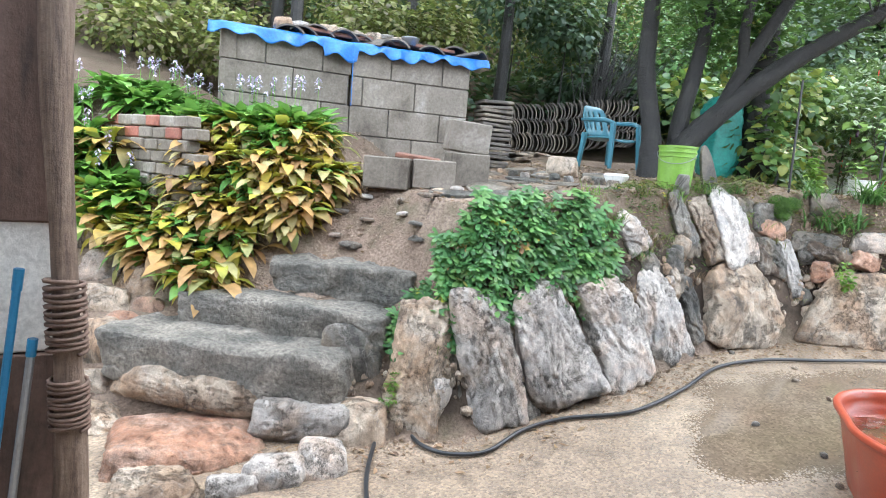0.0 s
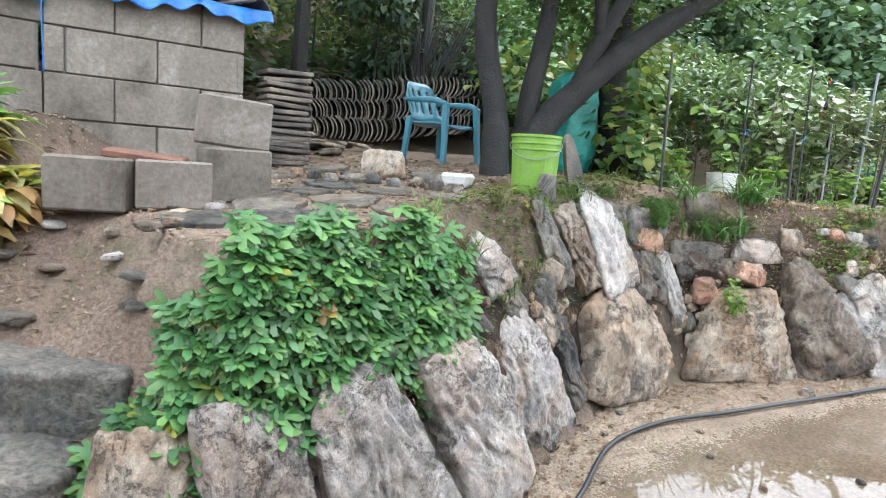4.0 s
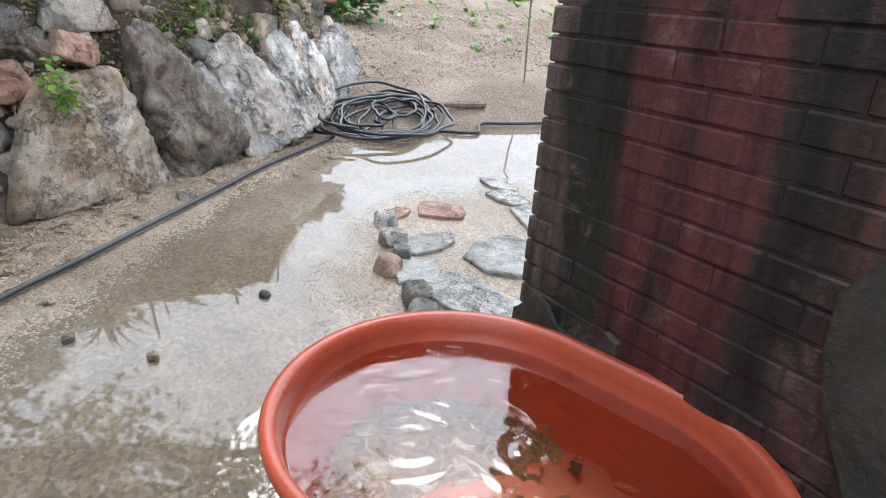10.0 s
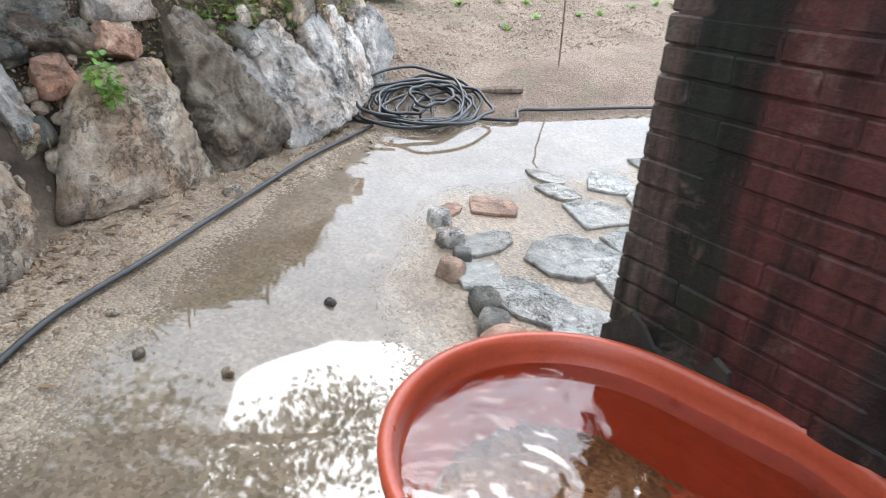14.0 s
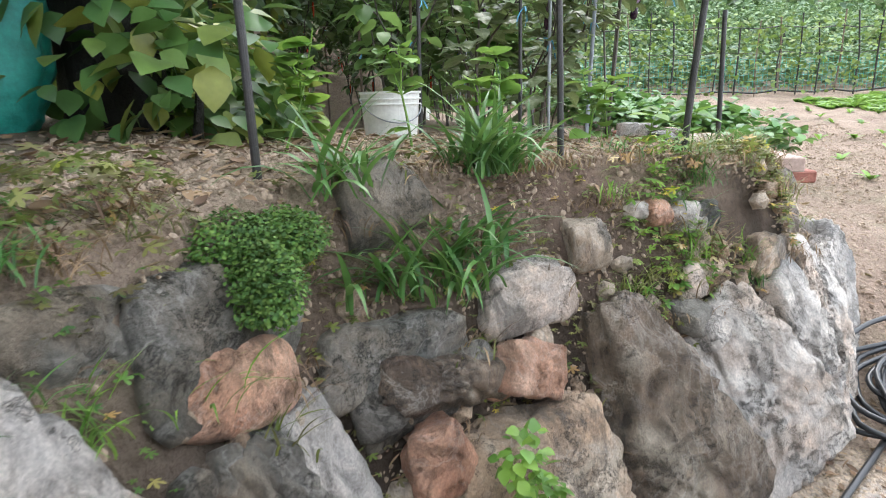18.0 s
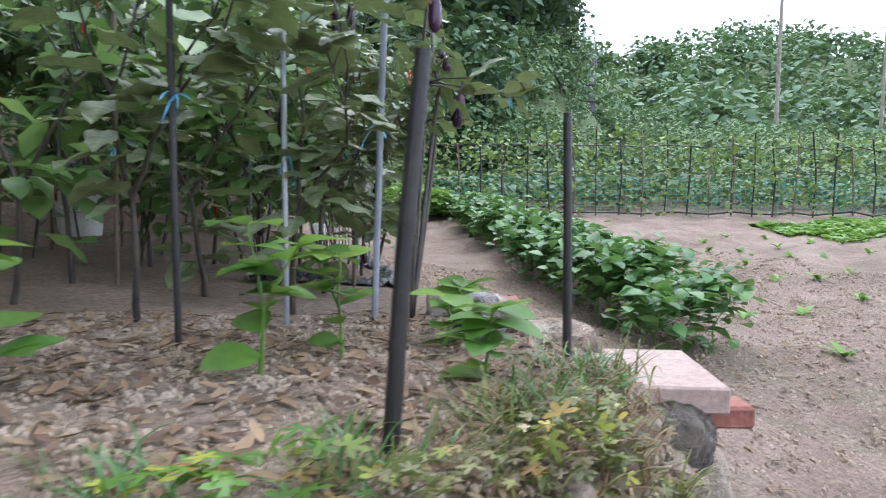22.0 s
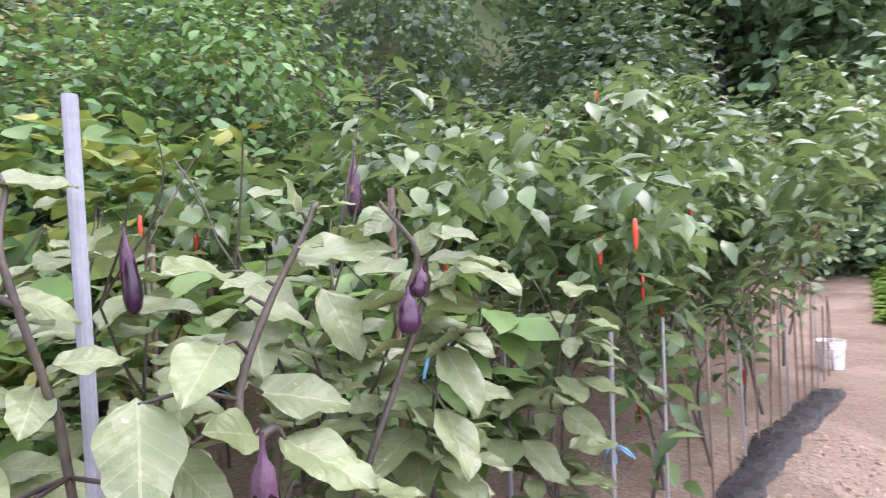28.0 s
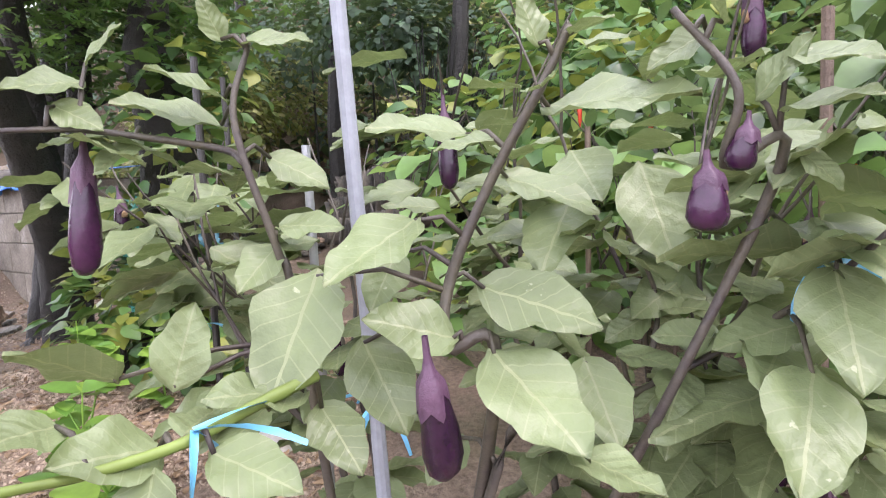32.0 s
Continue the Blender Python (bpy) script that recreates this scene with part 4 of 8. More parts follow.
# smaller stones laid between and over the slabs
wall_slab(0.33, 1.93, 0.06, 0.12, 0.55, 0.14, 150, 4, "dark")
wall_slab(0.64, 2.25, 0.14, 0.14, 0.62, 0.14, 132, 9, "dark")
wall_slab(0.93, 2.68, 0.2, 0.15, 0.55, 0.14, 123, 12, "dark")
wall_slab(2.45, 4.83, 0.93, 0.4, 0.13, 0.12, 163, -16, "umber", 0.9)
wall_slab(2.72, 4.87, 0.9, 0.22, 0.14, 0.1, 163, -24, "pink", 0.85)
wall_slab(2.4, 4.75, 0.78, 0.17, 0.17, 0.1, 163, 8, "pink", 0.8)
wall_slab(2.22, 4.68, 0.6, 0.16, 0.2, 0.12, 150, 6, "warm")
boulder(3.03, 5.09, 1.14, 0.17, 0.14, 0.12, 169, 0, "warm")
boulder(1.93, 4.72, 1.2, 0.44, 0.26, 0.2, 133, 0, "dark")
boulder(1.72, 4.52, 1.24, 0.3, 0.18, 0.16, 133, -8, "dark")
wall_slab(1.92, 4.5, 0.86, 0.24, 0.3, 0.14, 133, 4, "umber")
boulder(2.36, 5.0, 1.33, 0.26, 0.2, 0.16, 160, 10, "dark")
boulder(3.46, 5.17, 1.17, 0.15, 0.1, 0.1, 169, 0, "grey")
boulder(3.36, 5.15, 1.2, 0.13, 0.09, 0.1, 169, 0, "pink")
boulder(3.58, 5.2, 1.16, 0.16, 0.1, 0.1, 169, 0, "dark")
boulder(3.9, 5.2, 0.98, 0.2, 0.14, 0.12, 165, 0, "warm")
boulder(4.2, 5.4, 1.02, 0.24, 0.16, 0.14, 150, 0, "umber")
wall_slab(0.55, 2.55, 0.72, 0.34, 0.16, 0.14, 128, -6, "dark", 0.9)
wall_slab(0.86, 3.0, 0.82, 0.3, 0.16, 0.14, 122, -8, "umber", 0.9)
wall_slab(1.12, 3.42, 0.86, 0.2, 0.3, 0.12, 119, 18, "dark")
# middling stones wedged between the slabs
rg = random.Random(61)
for (ax, ay), (bx, by) in zip(FOOT[4:9], FOOT[5:10]):
    ln = math.hypot(bx - ax, by - ay)
    for _ in range(int(ln * 8)):
        t, off = rg.random(), rg.uniform(0.06, 0.27)
        x, y = ax + (bx - ax) * t - (by - ay) / ln * off, ay + (by - ay) * t + (bx - ax) / ln * off
        s = rg.uniform(0.09, 0.19)
        stone("wedge_stone", x, y, ground(x, y) + 0.01, s, s * rg.uniform(0.6, 1.3), s * 0.8, math.degrees(math.atan2(by - ay, bx - ax)) + 90 + rg.uniform(-30, 30), rg.uniform(-25, 25), rg.choice(("warm", "dark", "grey", "warm")), 12, "stone wedged between the wall slabs", 3, "stones of the terrace wall")
# small stones that fill the joints of the wall
rg = random.Random(5)
bm = bmesh.new()
run = 0.0
for (ax, ay), (bx, by) in zip(FOOT[3:13], FOOT[4:13]):
    ln = math.hypot(bx - ax, by - ay)
    for _ in range(int(ln * 75)):
        t = rg.random()
        kz = rg.random()
        px, py = ax + (bx - ax) * t, ay + (by - ay) * t
        nx, ny = -(by - ay) / ln, (bx - ax) / ln
        off = 0.02 + 0.3 * kz
        px, py = px + nx * off, py + ny * off
        s = rg.uniform(0.015, 0.06)
        m = Matrix.Translation((px, py, ground(px, py) + s * 0.1)) @ Euler((rg.random() * 6, rg.random() * 6, rg.random() * 6)).to_matrix().to_4x4() @ Matrix.Diagonal((s, s * rg.uniform(0.5, 1), s * rg.uniform(0.4, 0.9), 1))
        bmesh.ops.create_icosphere(bm, subdivisions=1, radius=1.0, matrix=m)
thing("joint_stones", "small dark stones packed in the wall joints", "stones", kind="stuff", bm=bm, material=M["rock_warm"])

# ---- things of the terrace ----
def block(parent, name, sx, sy, sz, m, material, label="", bevel=0.008):
    bm = bmesh.new()
    add_box(bm, sx, sy, sz, None, bevel)
    for v in bm.verts:
        v.co += v.co.normalized() * 0.004 * noise.noise(v.co * 13 + m.translation * 7)
    ob = part(name, bm, material, parent, label)
    ob.matrix_basis = m
    return ob


# hut of cement blocks: a front wall and a wing that comes forward, roofed with a tarpaulin
HA, HB, HS, HZ = Vector((-1.62, 3.38, 0)), Vector((-0.8, 4.18, 0)), Vector((-2.32, 2.48, 0)), 1.1
hut = thing("block_hut", "low grey cement block hut under a blue tarpaulin", "hut", at=(0, 0, 0))
CH = 0.265
rg = random.Random(40)
back_way = Vector((-0.7, 0.71, 0))
for p0, p1 in ((HS, HA), (HA, HB), (HB, HB + back_way * 1.6), (HS + back_way * 1.2, HS)):
    d = (p1 - p0)
    L = d.length
    ang = math.degrees(math.atan2(d.y, d.x))
    d.normalize()
    nn = Vector((-d.y, d.x, 0))
    c0 = p0 + d * L / 2 + nn * 0.07
    block(hut, "mortar_bed", L - 0.03, 0.1, 1.3, pose(c0.x, c0.y, HZ + 0.65, 0, 0, ang), M["mortar"])
    for c in range(5):
        x = -0.13 - 0.26 * (c % 2)
        while x < L - 0.02:
            x0, x1 = max(0, x), min(L, x + 0.5)
            if x1 - x0 > 0.05:
                q = p0 + d * (x0 + x1) / 2 + nn * (0.06 + 0.005 * rg.random())
                block(hut, "block", x1 - x0 - 0.009, 0.13, CH - 0.009, pose(q.x, q.y, HZ + CH * (c + 0.5), rg.uniform(-0.4, 0.4), 0, ang + rg.uniform(-0.4, 0.4)), M["concrete"], "", 0.005)
            x += 0.5
HT = HZ + 5 * CH + 0.01
core = bmesh.new()
vs = [core.verts.new(p) for p in (HS + Vector((0, 0.1, HT - 0.03)), HA + Vector((-0.06, 0.08, HT - 0.03)), HB + Vector((-0.08, 0.02, HT - 0.03)), HB + back_way * 1.55 + Vector((0, 0, HT - 0.03)), HS + back_way * 1.15 + Vector((0, 0, HT - 0.03)))]
f = core.faces.new(vs)
r0 = bmesh.ops.extrude_face_region(core, geom=[f])
bmesh.ops.translate(core, verts=[g for g in r0["geom"] if isinstance(g, bmesh.types.BMVert)], vec=(0, 0, 0.025))
bmesh.ops.recalc_face_normals(core, faces=core.faces[:])
part("roof_board", core, M["wood_dark"], hut)
# tarpaulin over the roof, its hem hanging in folds, with what weighs it down
bm = bmesh.new()
line = [HS + Vector((-0.12, -0.02, 0))] + [HS.lerp(HA, k / 8) for k in range(8)] + [HA.lerp(HB, k / 10) for k in range(11)] + [HB + Vector((0.13, 0.1, 0))]
n, m = 150, 22
rows = []
for i in range(n + 1):
    s = i / n * (len(line) - 1)
    k = min(len(line) - 2, int(s))
    c = line[k].lerp(line[k + 1], s - k)
    out = Vector((0.62, -0.78, 0))
    hem = 0.09 + 0.07 * noise.noise((i * 0.045, 2.0, 0)) + 0.02 * math.sin(i * 0.5) + (0.08 if abs(i - 62) < 9 else 0)
    row = []
    for j in range(m + 1):
        t = j / m
        if t < 0.35:
            q = 1 - t / 0.35
            p = c + out * (0.05 + 0.035 * math.sin(i * 0.42 + 1.5 * math.sin(i * 0.13)) * q + 0.04 * q) + Vector((0, 0, HT + 0.015 - hem * q))
        else:
            q = (t - 0.35) / 0.65
            p = c + out * 0.05 + back_way * 1.1 * q + Vector((0, 0, HT + 0.02 + 0.1 * q + 0.012 * noise.noise((i * 0.1, q * 5, 1))))
        row.append(bm.verts.new(p))
    rows.append(row)
for a, b in zip(rows, rows[1:]):
    for j in range(m):
        bm.faces.new((a[j], b[j], b[j + 1], a[j + 1]))
tarp = thing("tarpaulin", "bright blue tarpaulin draped over the hut roof", "tarpaulin", bm=bm, material=M["tarp"], smooth=True)
tarp.modifiers.new("thick", 'SOLIDIFY').thickness = 0.004
bm = bmesh.new()
add_tube(bm, [HA + Vector((0.05, -0.06, HT)), HA + Vector((0.06, -0.07, HT - 0.25)), HA + Vector((0.05, -0.05, HT - 0.55))], 0.004, 6)
thing("blue_cord", "blue cord hanging from the tarpaulin", "cord", bm=bm, material=M["tarp"])


def roof_tile(x, y, z, rz, tilt=0):
    """A curved grey clay roof tile."""
    bm = bmesh.new()
    a, b = [], []
    for k in range(9):
        t = math.radians(-48 + 12 * k)
        for lst, r in ((a, 0.17), (b, 0.155)):
            lst.append((math.sin(t) * r, math.cos(t) * r - 0.13))
    ring = a + b[::-1]
    f = [bm.verts.new((px, -0.15, pz)) for px, pz in ring]
    g = [bm.verts.new((px * 0.92, 0.15, pz)) for px, pz in ring]
    n = len(ring)
    for i in range(n):
        bm.faces.new((f[i], f[(i + 1) % n], g[(i + 1) % n], g[i]))
    bm.faces.new(f[::-1])
    bm.faces.new(g)
    return bm


tile_me = mesh_of(roof_tile(0, 0, 0, 0), "roof_tile", False, (M["tile"],))


def lay_tile(m, label, group):
    ob = new("roof_tile", tile_me)
    ob.matrix_basis = m
    return tagged(ob, label, "roof tile", group)


rg = random.Random(21)


def on_roof(u, depth, up=0.0):
    """A place along the roof's front edge (0 wing end, 1 corner, 2 right end)."""
    c = HS.lerp(HA, u) if u < 1 else HA.lerp(HB, u - 1)
    return c + back_way * depth + Vector((0, 0, HT + 0.04 + 0.1 * depth + up))


for k in range(16):
    p = on_roof(0.5 + 0.1 * k, rg.uniform(0.06, 0.3), 0.012 * (k % 3))
    lay_tile(pose(p.x, p.y, p.z, rg.uniform(-8, 8), rg.uniform(-12, 12), rg.uniform(0, 90)), "broken clay roof tile weighing down the tarpaulin", "tiles on the hut")
for k in range(9):
    p = on_roof(0.45 + 0.12 * k, 0.1 + 0.08 * (k % 3), 0.06)
    stone("roof_stone", p.x, p.y, p.z, rg.uniform(0.14, 0.24), 0.1, 0.14, rg.uniform(100, 190), 0, ("warm", "grey", "warm")[k % 3], 0, "stone weighing down the tarpaulin", 3, "stones on the hut")
for k in range(5):
    p = on_roof(0.75 + 0.25 * k, 0.12, 0.03)
    bm = bmesh.new()
    add_box(bm, rg.uniform(0.25, 0.45), 0.16, 0.03, None, 0.006)
    ob = thing("clay_slab", "flat red-brown clay slab on the tarpaulin", "tile", "slabs on the hut", bm=bm, material=M["clay"])
    ob.matrix_basis = pose(p.x, p.y, p.z, rg.uniform(-6, 6), rg.uniform(-6, 6), rg.uniform(25, 60))
bm = bmesh.new()
add_lathe(bm, [(0.0, 0.0), (0.06, 0.0), (0.085, 0.06), (0.092, 0.07), (0.088, 0.072), (0.08, 0.06), (0.055, 0.008), (0.0, 0.008)], 24)
thing("bowl", "small dented steel bowl on the hut roof", "bowl", at=on_roof(1.48, 0.08, 0.03), bm=bm, material=M["metal"], smooth=True)

# cement blocks by the hut
for x, y, dz, rz, sx, sy, sz, tilt in ((-0.7, 2.66, 0.1, 12, 0.36, 0.19, 0.24, 0), (-0.4, 2.8, 0.1, 40, 0.32, 0.19, 0.22, 0), (-0.24, 3.06, 0.12, 44, 0.32, 0.2, 0.26, 0), (-0.27, 3.1, 0.37, 42, 0.34, 0.17, 0.24, 4)):
    bm = bmesh.new()
    add_box(bm, sx, sy, sz, None, 0.01)
    for v in bm.verts:
        v.co += v.co.normalized() * 0.006 * noise.noise(v.co * 11 + Vector((x, y, 0)) * 5)
    ob = thing("cement_block", "worn grey cement block beside the hut", "block", "cement blocks by the hut", bm=bm, material=M["concrete"])
    ob.matrix_basis = pose(x, y, ground(x, y) + dz, 0, tilt, rz)
bm = bmesh.new()
add_box(bm, 0.34, 0.18, 0.035, None, 0.006)
ob = thing("brown_tile", "flat reddish brown tile on a cement block", "tile", bm=bm, material=M["clay"])
ob.matrix_basis = pose(-0.53, 2.79, ground(-0.53, 2.79) + 0.225, 4, 5, 24)


# flagstones on the terrace and in the yard
def flagstone(x, y, w, l, rz, kind, seed, base=None, thick=0.05, label="flat grey flagstone bedded in the soil", group="terrace flagstones"):
    rgf = random.Random(seed)
    bm = bmesh.new()
    n = 8
    ring = []
    for k in range(n):
        a = 2 * math.pi * k / n
        r = rgf.uniform(0.8, 1.15)
        ring.append((math.copysign(abs(math.cos(a)) ** 0.7, math.cos(a)) * r * w / 2, math.copysign(abs(math.sin(a)) ** 0.7, math.sin(a)) * r * l / 2))
    top = [bm.verts.new((px * 0.97, py * 0.97, thick)) for px, py in ring]
    mid = [bm.verts.new((px * 1.0, py * 1.0, thick * 0.8)) for px, py in ring]
    bot = [bm.verts.new((px * 0.98, py * 0.98, -0.03)) for px, py in ring]
    bm.faces.new(top)
    for a, b in ((mid, top), (bot, mid)):
        for k in range(n):
            bm.faces.new((a[k], a[(k + 1) % n], b[(k + 1) % n], b[k]))
    z = (ground(x, y) if base is None else base(x, y))
    ob = thing("flagstone", WORDS[kind].split()[0] + " " + label, "flagstone", group, bm=bm, material=M["slate"] if base is not None and kind != "pink" else (M["rock_dark"] if kind == "dark" else M["slate_brown"]) if base is None else M["rock_pink"])
    sl = 0.1
    f = ground if base is None else base
    tx = math.degrees(math.atan((f(x, y + sl) - f(x, y - sl)) / (2 * sl)))
    ty = -math.degrees(math.atan((f(x + sl, y) - f(x - sl, y)) / (2 * sl)))
    ob.matrix_basis = pose(x, y, z - 0.006, tx, ty, 0) @ pose(0, 0, 0, 0, 0, rz)
    return ob


for k, (x, y, w, l) in enumerate(((-0.38, 3.4, 0.3, 0.34), (-0.44, 3.85, 0.4, 0.3), (-0.01, 3.38, 0.36, 0.3), (0.02, 2.95, 0.42, 0.34), (0.03, 3.72, 0.34, 0.26), (0.3, 3.2, 0.36, 0.3), (0.25, 2.72, 0.36, 0.3),
                                  (0.38, 3.68, 0.3, 0.26), (0.5, 4.3, 0.4, 0.3), (0.72, 3.55, 0.34, 0.24), (-0.1, 2.55, 0.36, 0.28), (0.62, 3.1, 0.3, 0.26), (0.1, 4.1, 0.34, 0.26), (-0.25, 4.35, 0.36, 0.3), (-0.1, 3.2, 0.34, 0.3))):
    flagstone(x, y, w, l, 37 * k, ("dark", "grey")[k % 2], 100 + k, thick=0.03)
for k, (x, y, w, l, kind) in enumerate(((3.75, 3.36, 0.3, 0.17, "grey"), (3.52, 3.16, 0.22, 0.18, "dark"), (3.58, 2.9, 0.34, 0.24, "grey"), (4.5, 3.28, 0.3, 0.3, "grey"), (4.93, 3.5, 0.32, 0.24, "grey"), (4.55, 3.57, 0.24, 0.16, "grey"),
                                        (4.08, 3.63, 0.24, 0.2, "pink"), (4.0, 3.04, 0.4, 0.34, "grey"), (4.05, 2.78, 0.36, 0.26, "grey"), (3.62, 2.66, 0.34, 0.24, "grey"), (4.42, 2.92, 0.34, 0.3, "grey"), (4.93, 3.2, 0.34, 0.26, "grey"),
                                        (4.66, 3.76, 0.22, 0.12, "dark"), (5.5, 3.5, 0.34, 0.24, "grey"), (3.85, 3.72, 0.16, 0.1, "pink"))):
    flagstone(x, y, w * 1.18, l * 1.18, 53 * k, kind, 300 + k, low_ground, 0.036, "flat wet flagstone beside the concrete yard", "yard flagstones")
for k, (x, y, w, kind) in enumerate(((3.72, 3.64, 0.13, "grey"), (3.61, 3.45, 0.16, "grey"), (3.42, 3.24, 0.13, "pink"), (3.38, 3.0, 0.15, "dark"), (3.31, 2.88, 0.16, "dark"), (3.27, 2.8, 0.2, "pink"), (3.36, 2.66, 0.18, "dark"), (3.55, 3.3, 0.1, "dark"))):
    stone("edging_stone", x, y, low_ground(x, y) + 0.035, w, 0.1, w * 0.8, 200 + 30 * k, 0, kind, 0, "stone edging the flagstones in the yard", 3, "edging stones")

# brown stone, tub and bucket on the terrace
stone("garden_stone", 0.22, 4.12, ground(0.22, 4.12) + 0.08, 0.32, 0.2, 0.22, 170, 0, "warm", 0, "lump of stone on the terrace ground", 4)
for k in range(9):
    x, y = (-0.3 + 0.13 * k, 4.0 - 0.05 * (k % 3))
    stone("small_stone", x, y, ground(x, y) + 0.02, 0.11, 0.07, 0.09, 40 * k, 0, ("warm", "dark", "grey")[k % 3], 0, "small stone on the terrace ground", 3, "small terrace stones")
x, y = 0.72, 4.1
bm = bmesh.new()
add_box(bm, 0.2, 0.13, 0.085, None, 0.02)
for v in bm.verts:
    if v.co.z < 0:
        v.co.x *= 0.84
        v.co.y *= 0.84
top = [f for f in bm.faces if f.normal.z > 0.9]
bmesh.ops.inset_region(bm, faces=top, thickness=0.008)
top = [f for f in bm.faces if f.normal.z > 0.9 and f.calc_area() > 0.01]
bmesh.ops.translate(bm, verts=list({v for f in top for v in f.verts}), vec=(0, 0, -0.055))
thing("plastic_tub", "small white plastic food tub lying on the soil", "tub", at=(x, y, ground(x, y) + 0.045), rz=-12, bm=bm, material=M["white_plastic"])


def bucket(x, y, z, r, h, body, bail, label, tilt=0):
    t = thing("bucket", label, "bucket", at=(x, y, z))
    bm = bmesh.new()
    add_lathe(bm, [(0.0, 0.004), (r * 0.82, 0.004), (r * 0.84, 0.0), (r * 0.87, 0.02), (r * 0.96, h * 0.74), (r * 1.02, h * 0.745), (r * 1.02, h * 0.765), (r * 0.965, h * 0.77), (r * 0.975, h * 0.84), (r * 1.03, h * 0.845), (r * 1.03, h * 0.87),
                   (r * 0.985, h * 0.875), (r * 0.99, h * 0.95), (r * 1.04, h * 0.955), (r * 1.04, h), (r * 0.99, h), (r * 0.95, h * 0.9), (r * 0.84, 0.03), (0.0, 0.03)], 40)
    part("shell", bm, body, t, smooth=False)
    bm = bmesh.new()
    add_tube(bm, [(r * 1.04 * math.cos(a), r * 1.04 * math.sin(a) * 0.98 - 0.0, h * 0.86 - abs(math.sin(a)) * 0.1) for a in [math.pi + math.pi * k / 14 for k in range(15)]], 0.0028, 6)
    part("handle", bm, bail, t, "thin wire handle")
    return t


bk = bucket(1.19, 4.17, ground(1.19, 4.17) - 0.01, 0.155, 0.36, M["green_plastic"], M["metal"], "lime green plastic bucket on the terrace edge")
# leaning slate and dark cloth by the bucket
bm = bmesh.new()
prof = [(math.cos(math.pi * k / 14), math.sin(math.pi * k / 14)) for k in range(15)]
f = [bm.verts.new((0.1 * c, -0.012, 0.4 * s)) for c, s in prof]
g = [bm.verts.new((0.1 * c, 0.012, 0.4 * s)) for c, s in prof]
bm.faces.new(f)
bm.faces.new(g[::-1])
for k in range(15):
    bm.faces.new((f[k], g[k], g[(k + 1) % 15], f[(k + 1) % 15]))
ob = thing("slate", "curved grey roof slate leaning on the bucket", "slate", bm=bm, material=M["tile"])
ob.matrix_basis = pose(1.47, 4.38, ground(1.47, 4.38) - 0.02, -8, -14, 60)
stone("dark_stone", 1.27, 4.0, ground(1.27, 4.0) + 0.05, 0.13, 0.2, 0.1, 170, 0, "dark", 0, "stone beside the bucket", 3)


# plastic armchair
def armchair(x, y, rz):
    t = thing("plastic_chair", "blue-green moulded plastic armchair under the tree", "chair", at=(x, y, ground(x, y)), rz=rz)
    W2, D2, SH = 0.25, 0.24, 0.43
    bm = bmesh.new()
    nx, ny = 12, 12
    g = [[bm.verts.new((-W2 + 2 * W2 * i / nx, -D2 + 2 * D2 * j / ny, SH - 0.03 * math.sin(math.pi * i / nx) + 0.02 * (1 - j / ny) ** 4 * -1)) for i in range(nx + 1)] for j in range(ny + 1)]
    for j in range(ny):
        for i in range(nx):
            bm.faces.new((g[j][i], g[j][i + 1], g[j + 1][i + 1], g[j + 1][i]))
    seat = part("seat", bm, M["blue_plastic"], t, smooth=True)
    seat.modifiers.new("thick", 'SOLIDIFY').thickness = 0.02
    bm = bmesh.new()
    nx, nz = 14, 10
    g = []
    for j in range(nz + 1):
        row = []
        k = j / nz
        for i in range(nx + 1):
            a = -1 + 2 * i / nx
            wd = W2 * (1.0 + 0.05 * math.sin(k * 3)) * (1 - 0.25 * max(0, k - 0.7) / 0.3 * a * a)
            row.append(bm.verts.new((a * wd, D2 + 0.02 + 0.16 * k - 0.07 * (a * a), SH + 0.02 + 0.42 * k - 0.05 * a ** 4 * k)))
        g.append(row)
    for j in range(nz):
        for i in range(nx):
            if 2 <= j <= 7 and i % 3 == 1:
                continue
            bm.faces.new((g[j][i], g[j][i + 1], g[j + 1][i + 1], g[j + 1][i]))
    back = part("backrest", bm, M["blue_plastic"], t, smooth=True)
    back.modifiers.new("thick", 'SOLIDIFY').thickness = 0.018
    for s in (-1, 1):
        bm = bmesh.new()
        rings = add_tube(bm, [(s * W2 * 1.0, D2 + 0.09, SH + 0.23), (s * (W2 + 0.04), 0.1, SH + 0.22), (s * (W2 + 0.045), -0.12, SH + 0.21), (s * (W2 + 0.02), -D2 - 0.01, SH + 0.17)], [0.022, 0.03, 0.034, 0.026], 8)
        part("armrest", bm, M["blue_plastic"], t, smooth=True)
        for yy, top in ((-D2, SH + 0.18), (D2, SH + 0.05)):
            bm = bmesh.new()
            m = Matrix.Identity(4)
            a = Vector((s * (W2 + 0.015), yy, top))
            b = Vector((s * (W2 + 0.05), yy * 1.16, 0.0))
            vs = []
            for p, wd, dp in ((a, 0.035, 0.03), (b, 0.024, 0.022)):
                vs.append([bm.verts.new(p + Vector((dx * dp, dy * wd, 0))) for dx, dy in ((-1, -1), (1, -1), (1, 1), (-1, 1))])
            for i in range(4):
                bm.faces.new((vs[1][i], vs[1][(i + 1) % 4], vs[0][(i + 1) % 4], vs[0][i]))
            bm.faces.new(vs[0])
            bm.faces.new(vs[1][::-1])
            bmesh.ops.bevel(bm, geom=bm.edges[:], offset=0.006, segments=1, affect='EDGES')
            part("leg", bm, M["blue_plastic"], t)
    return t


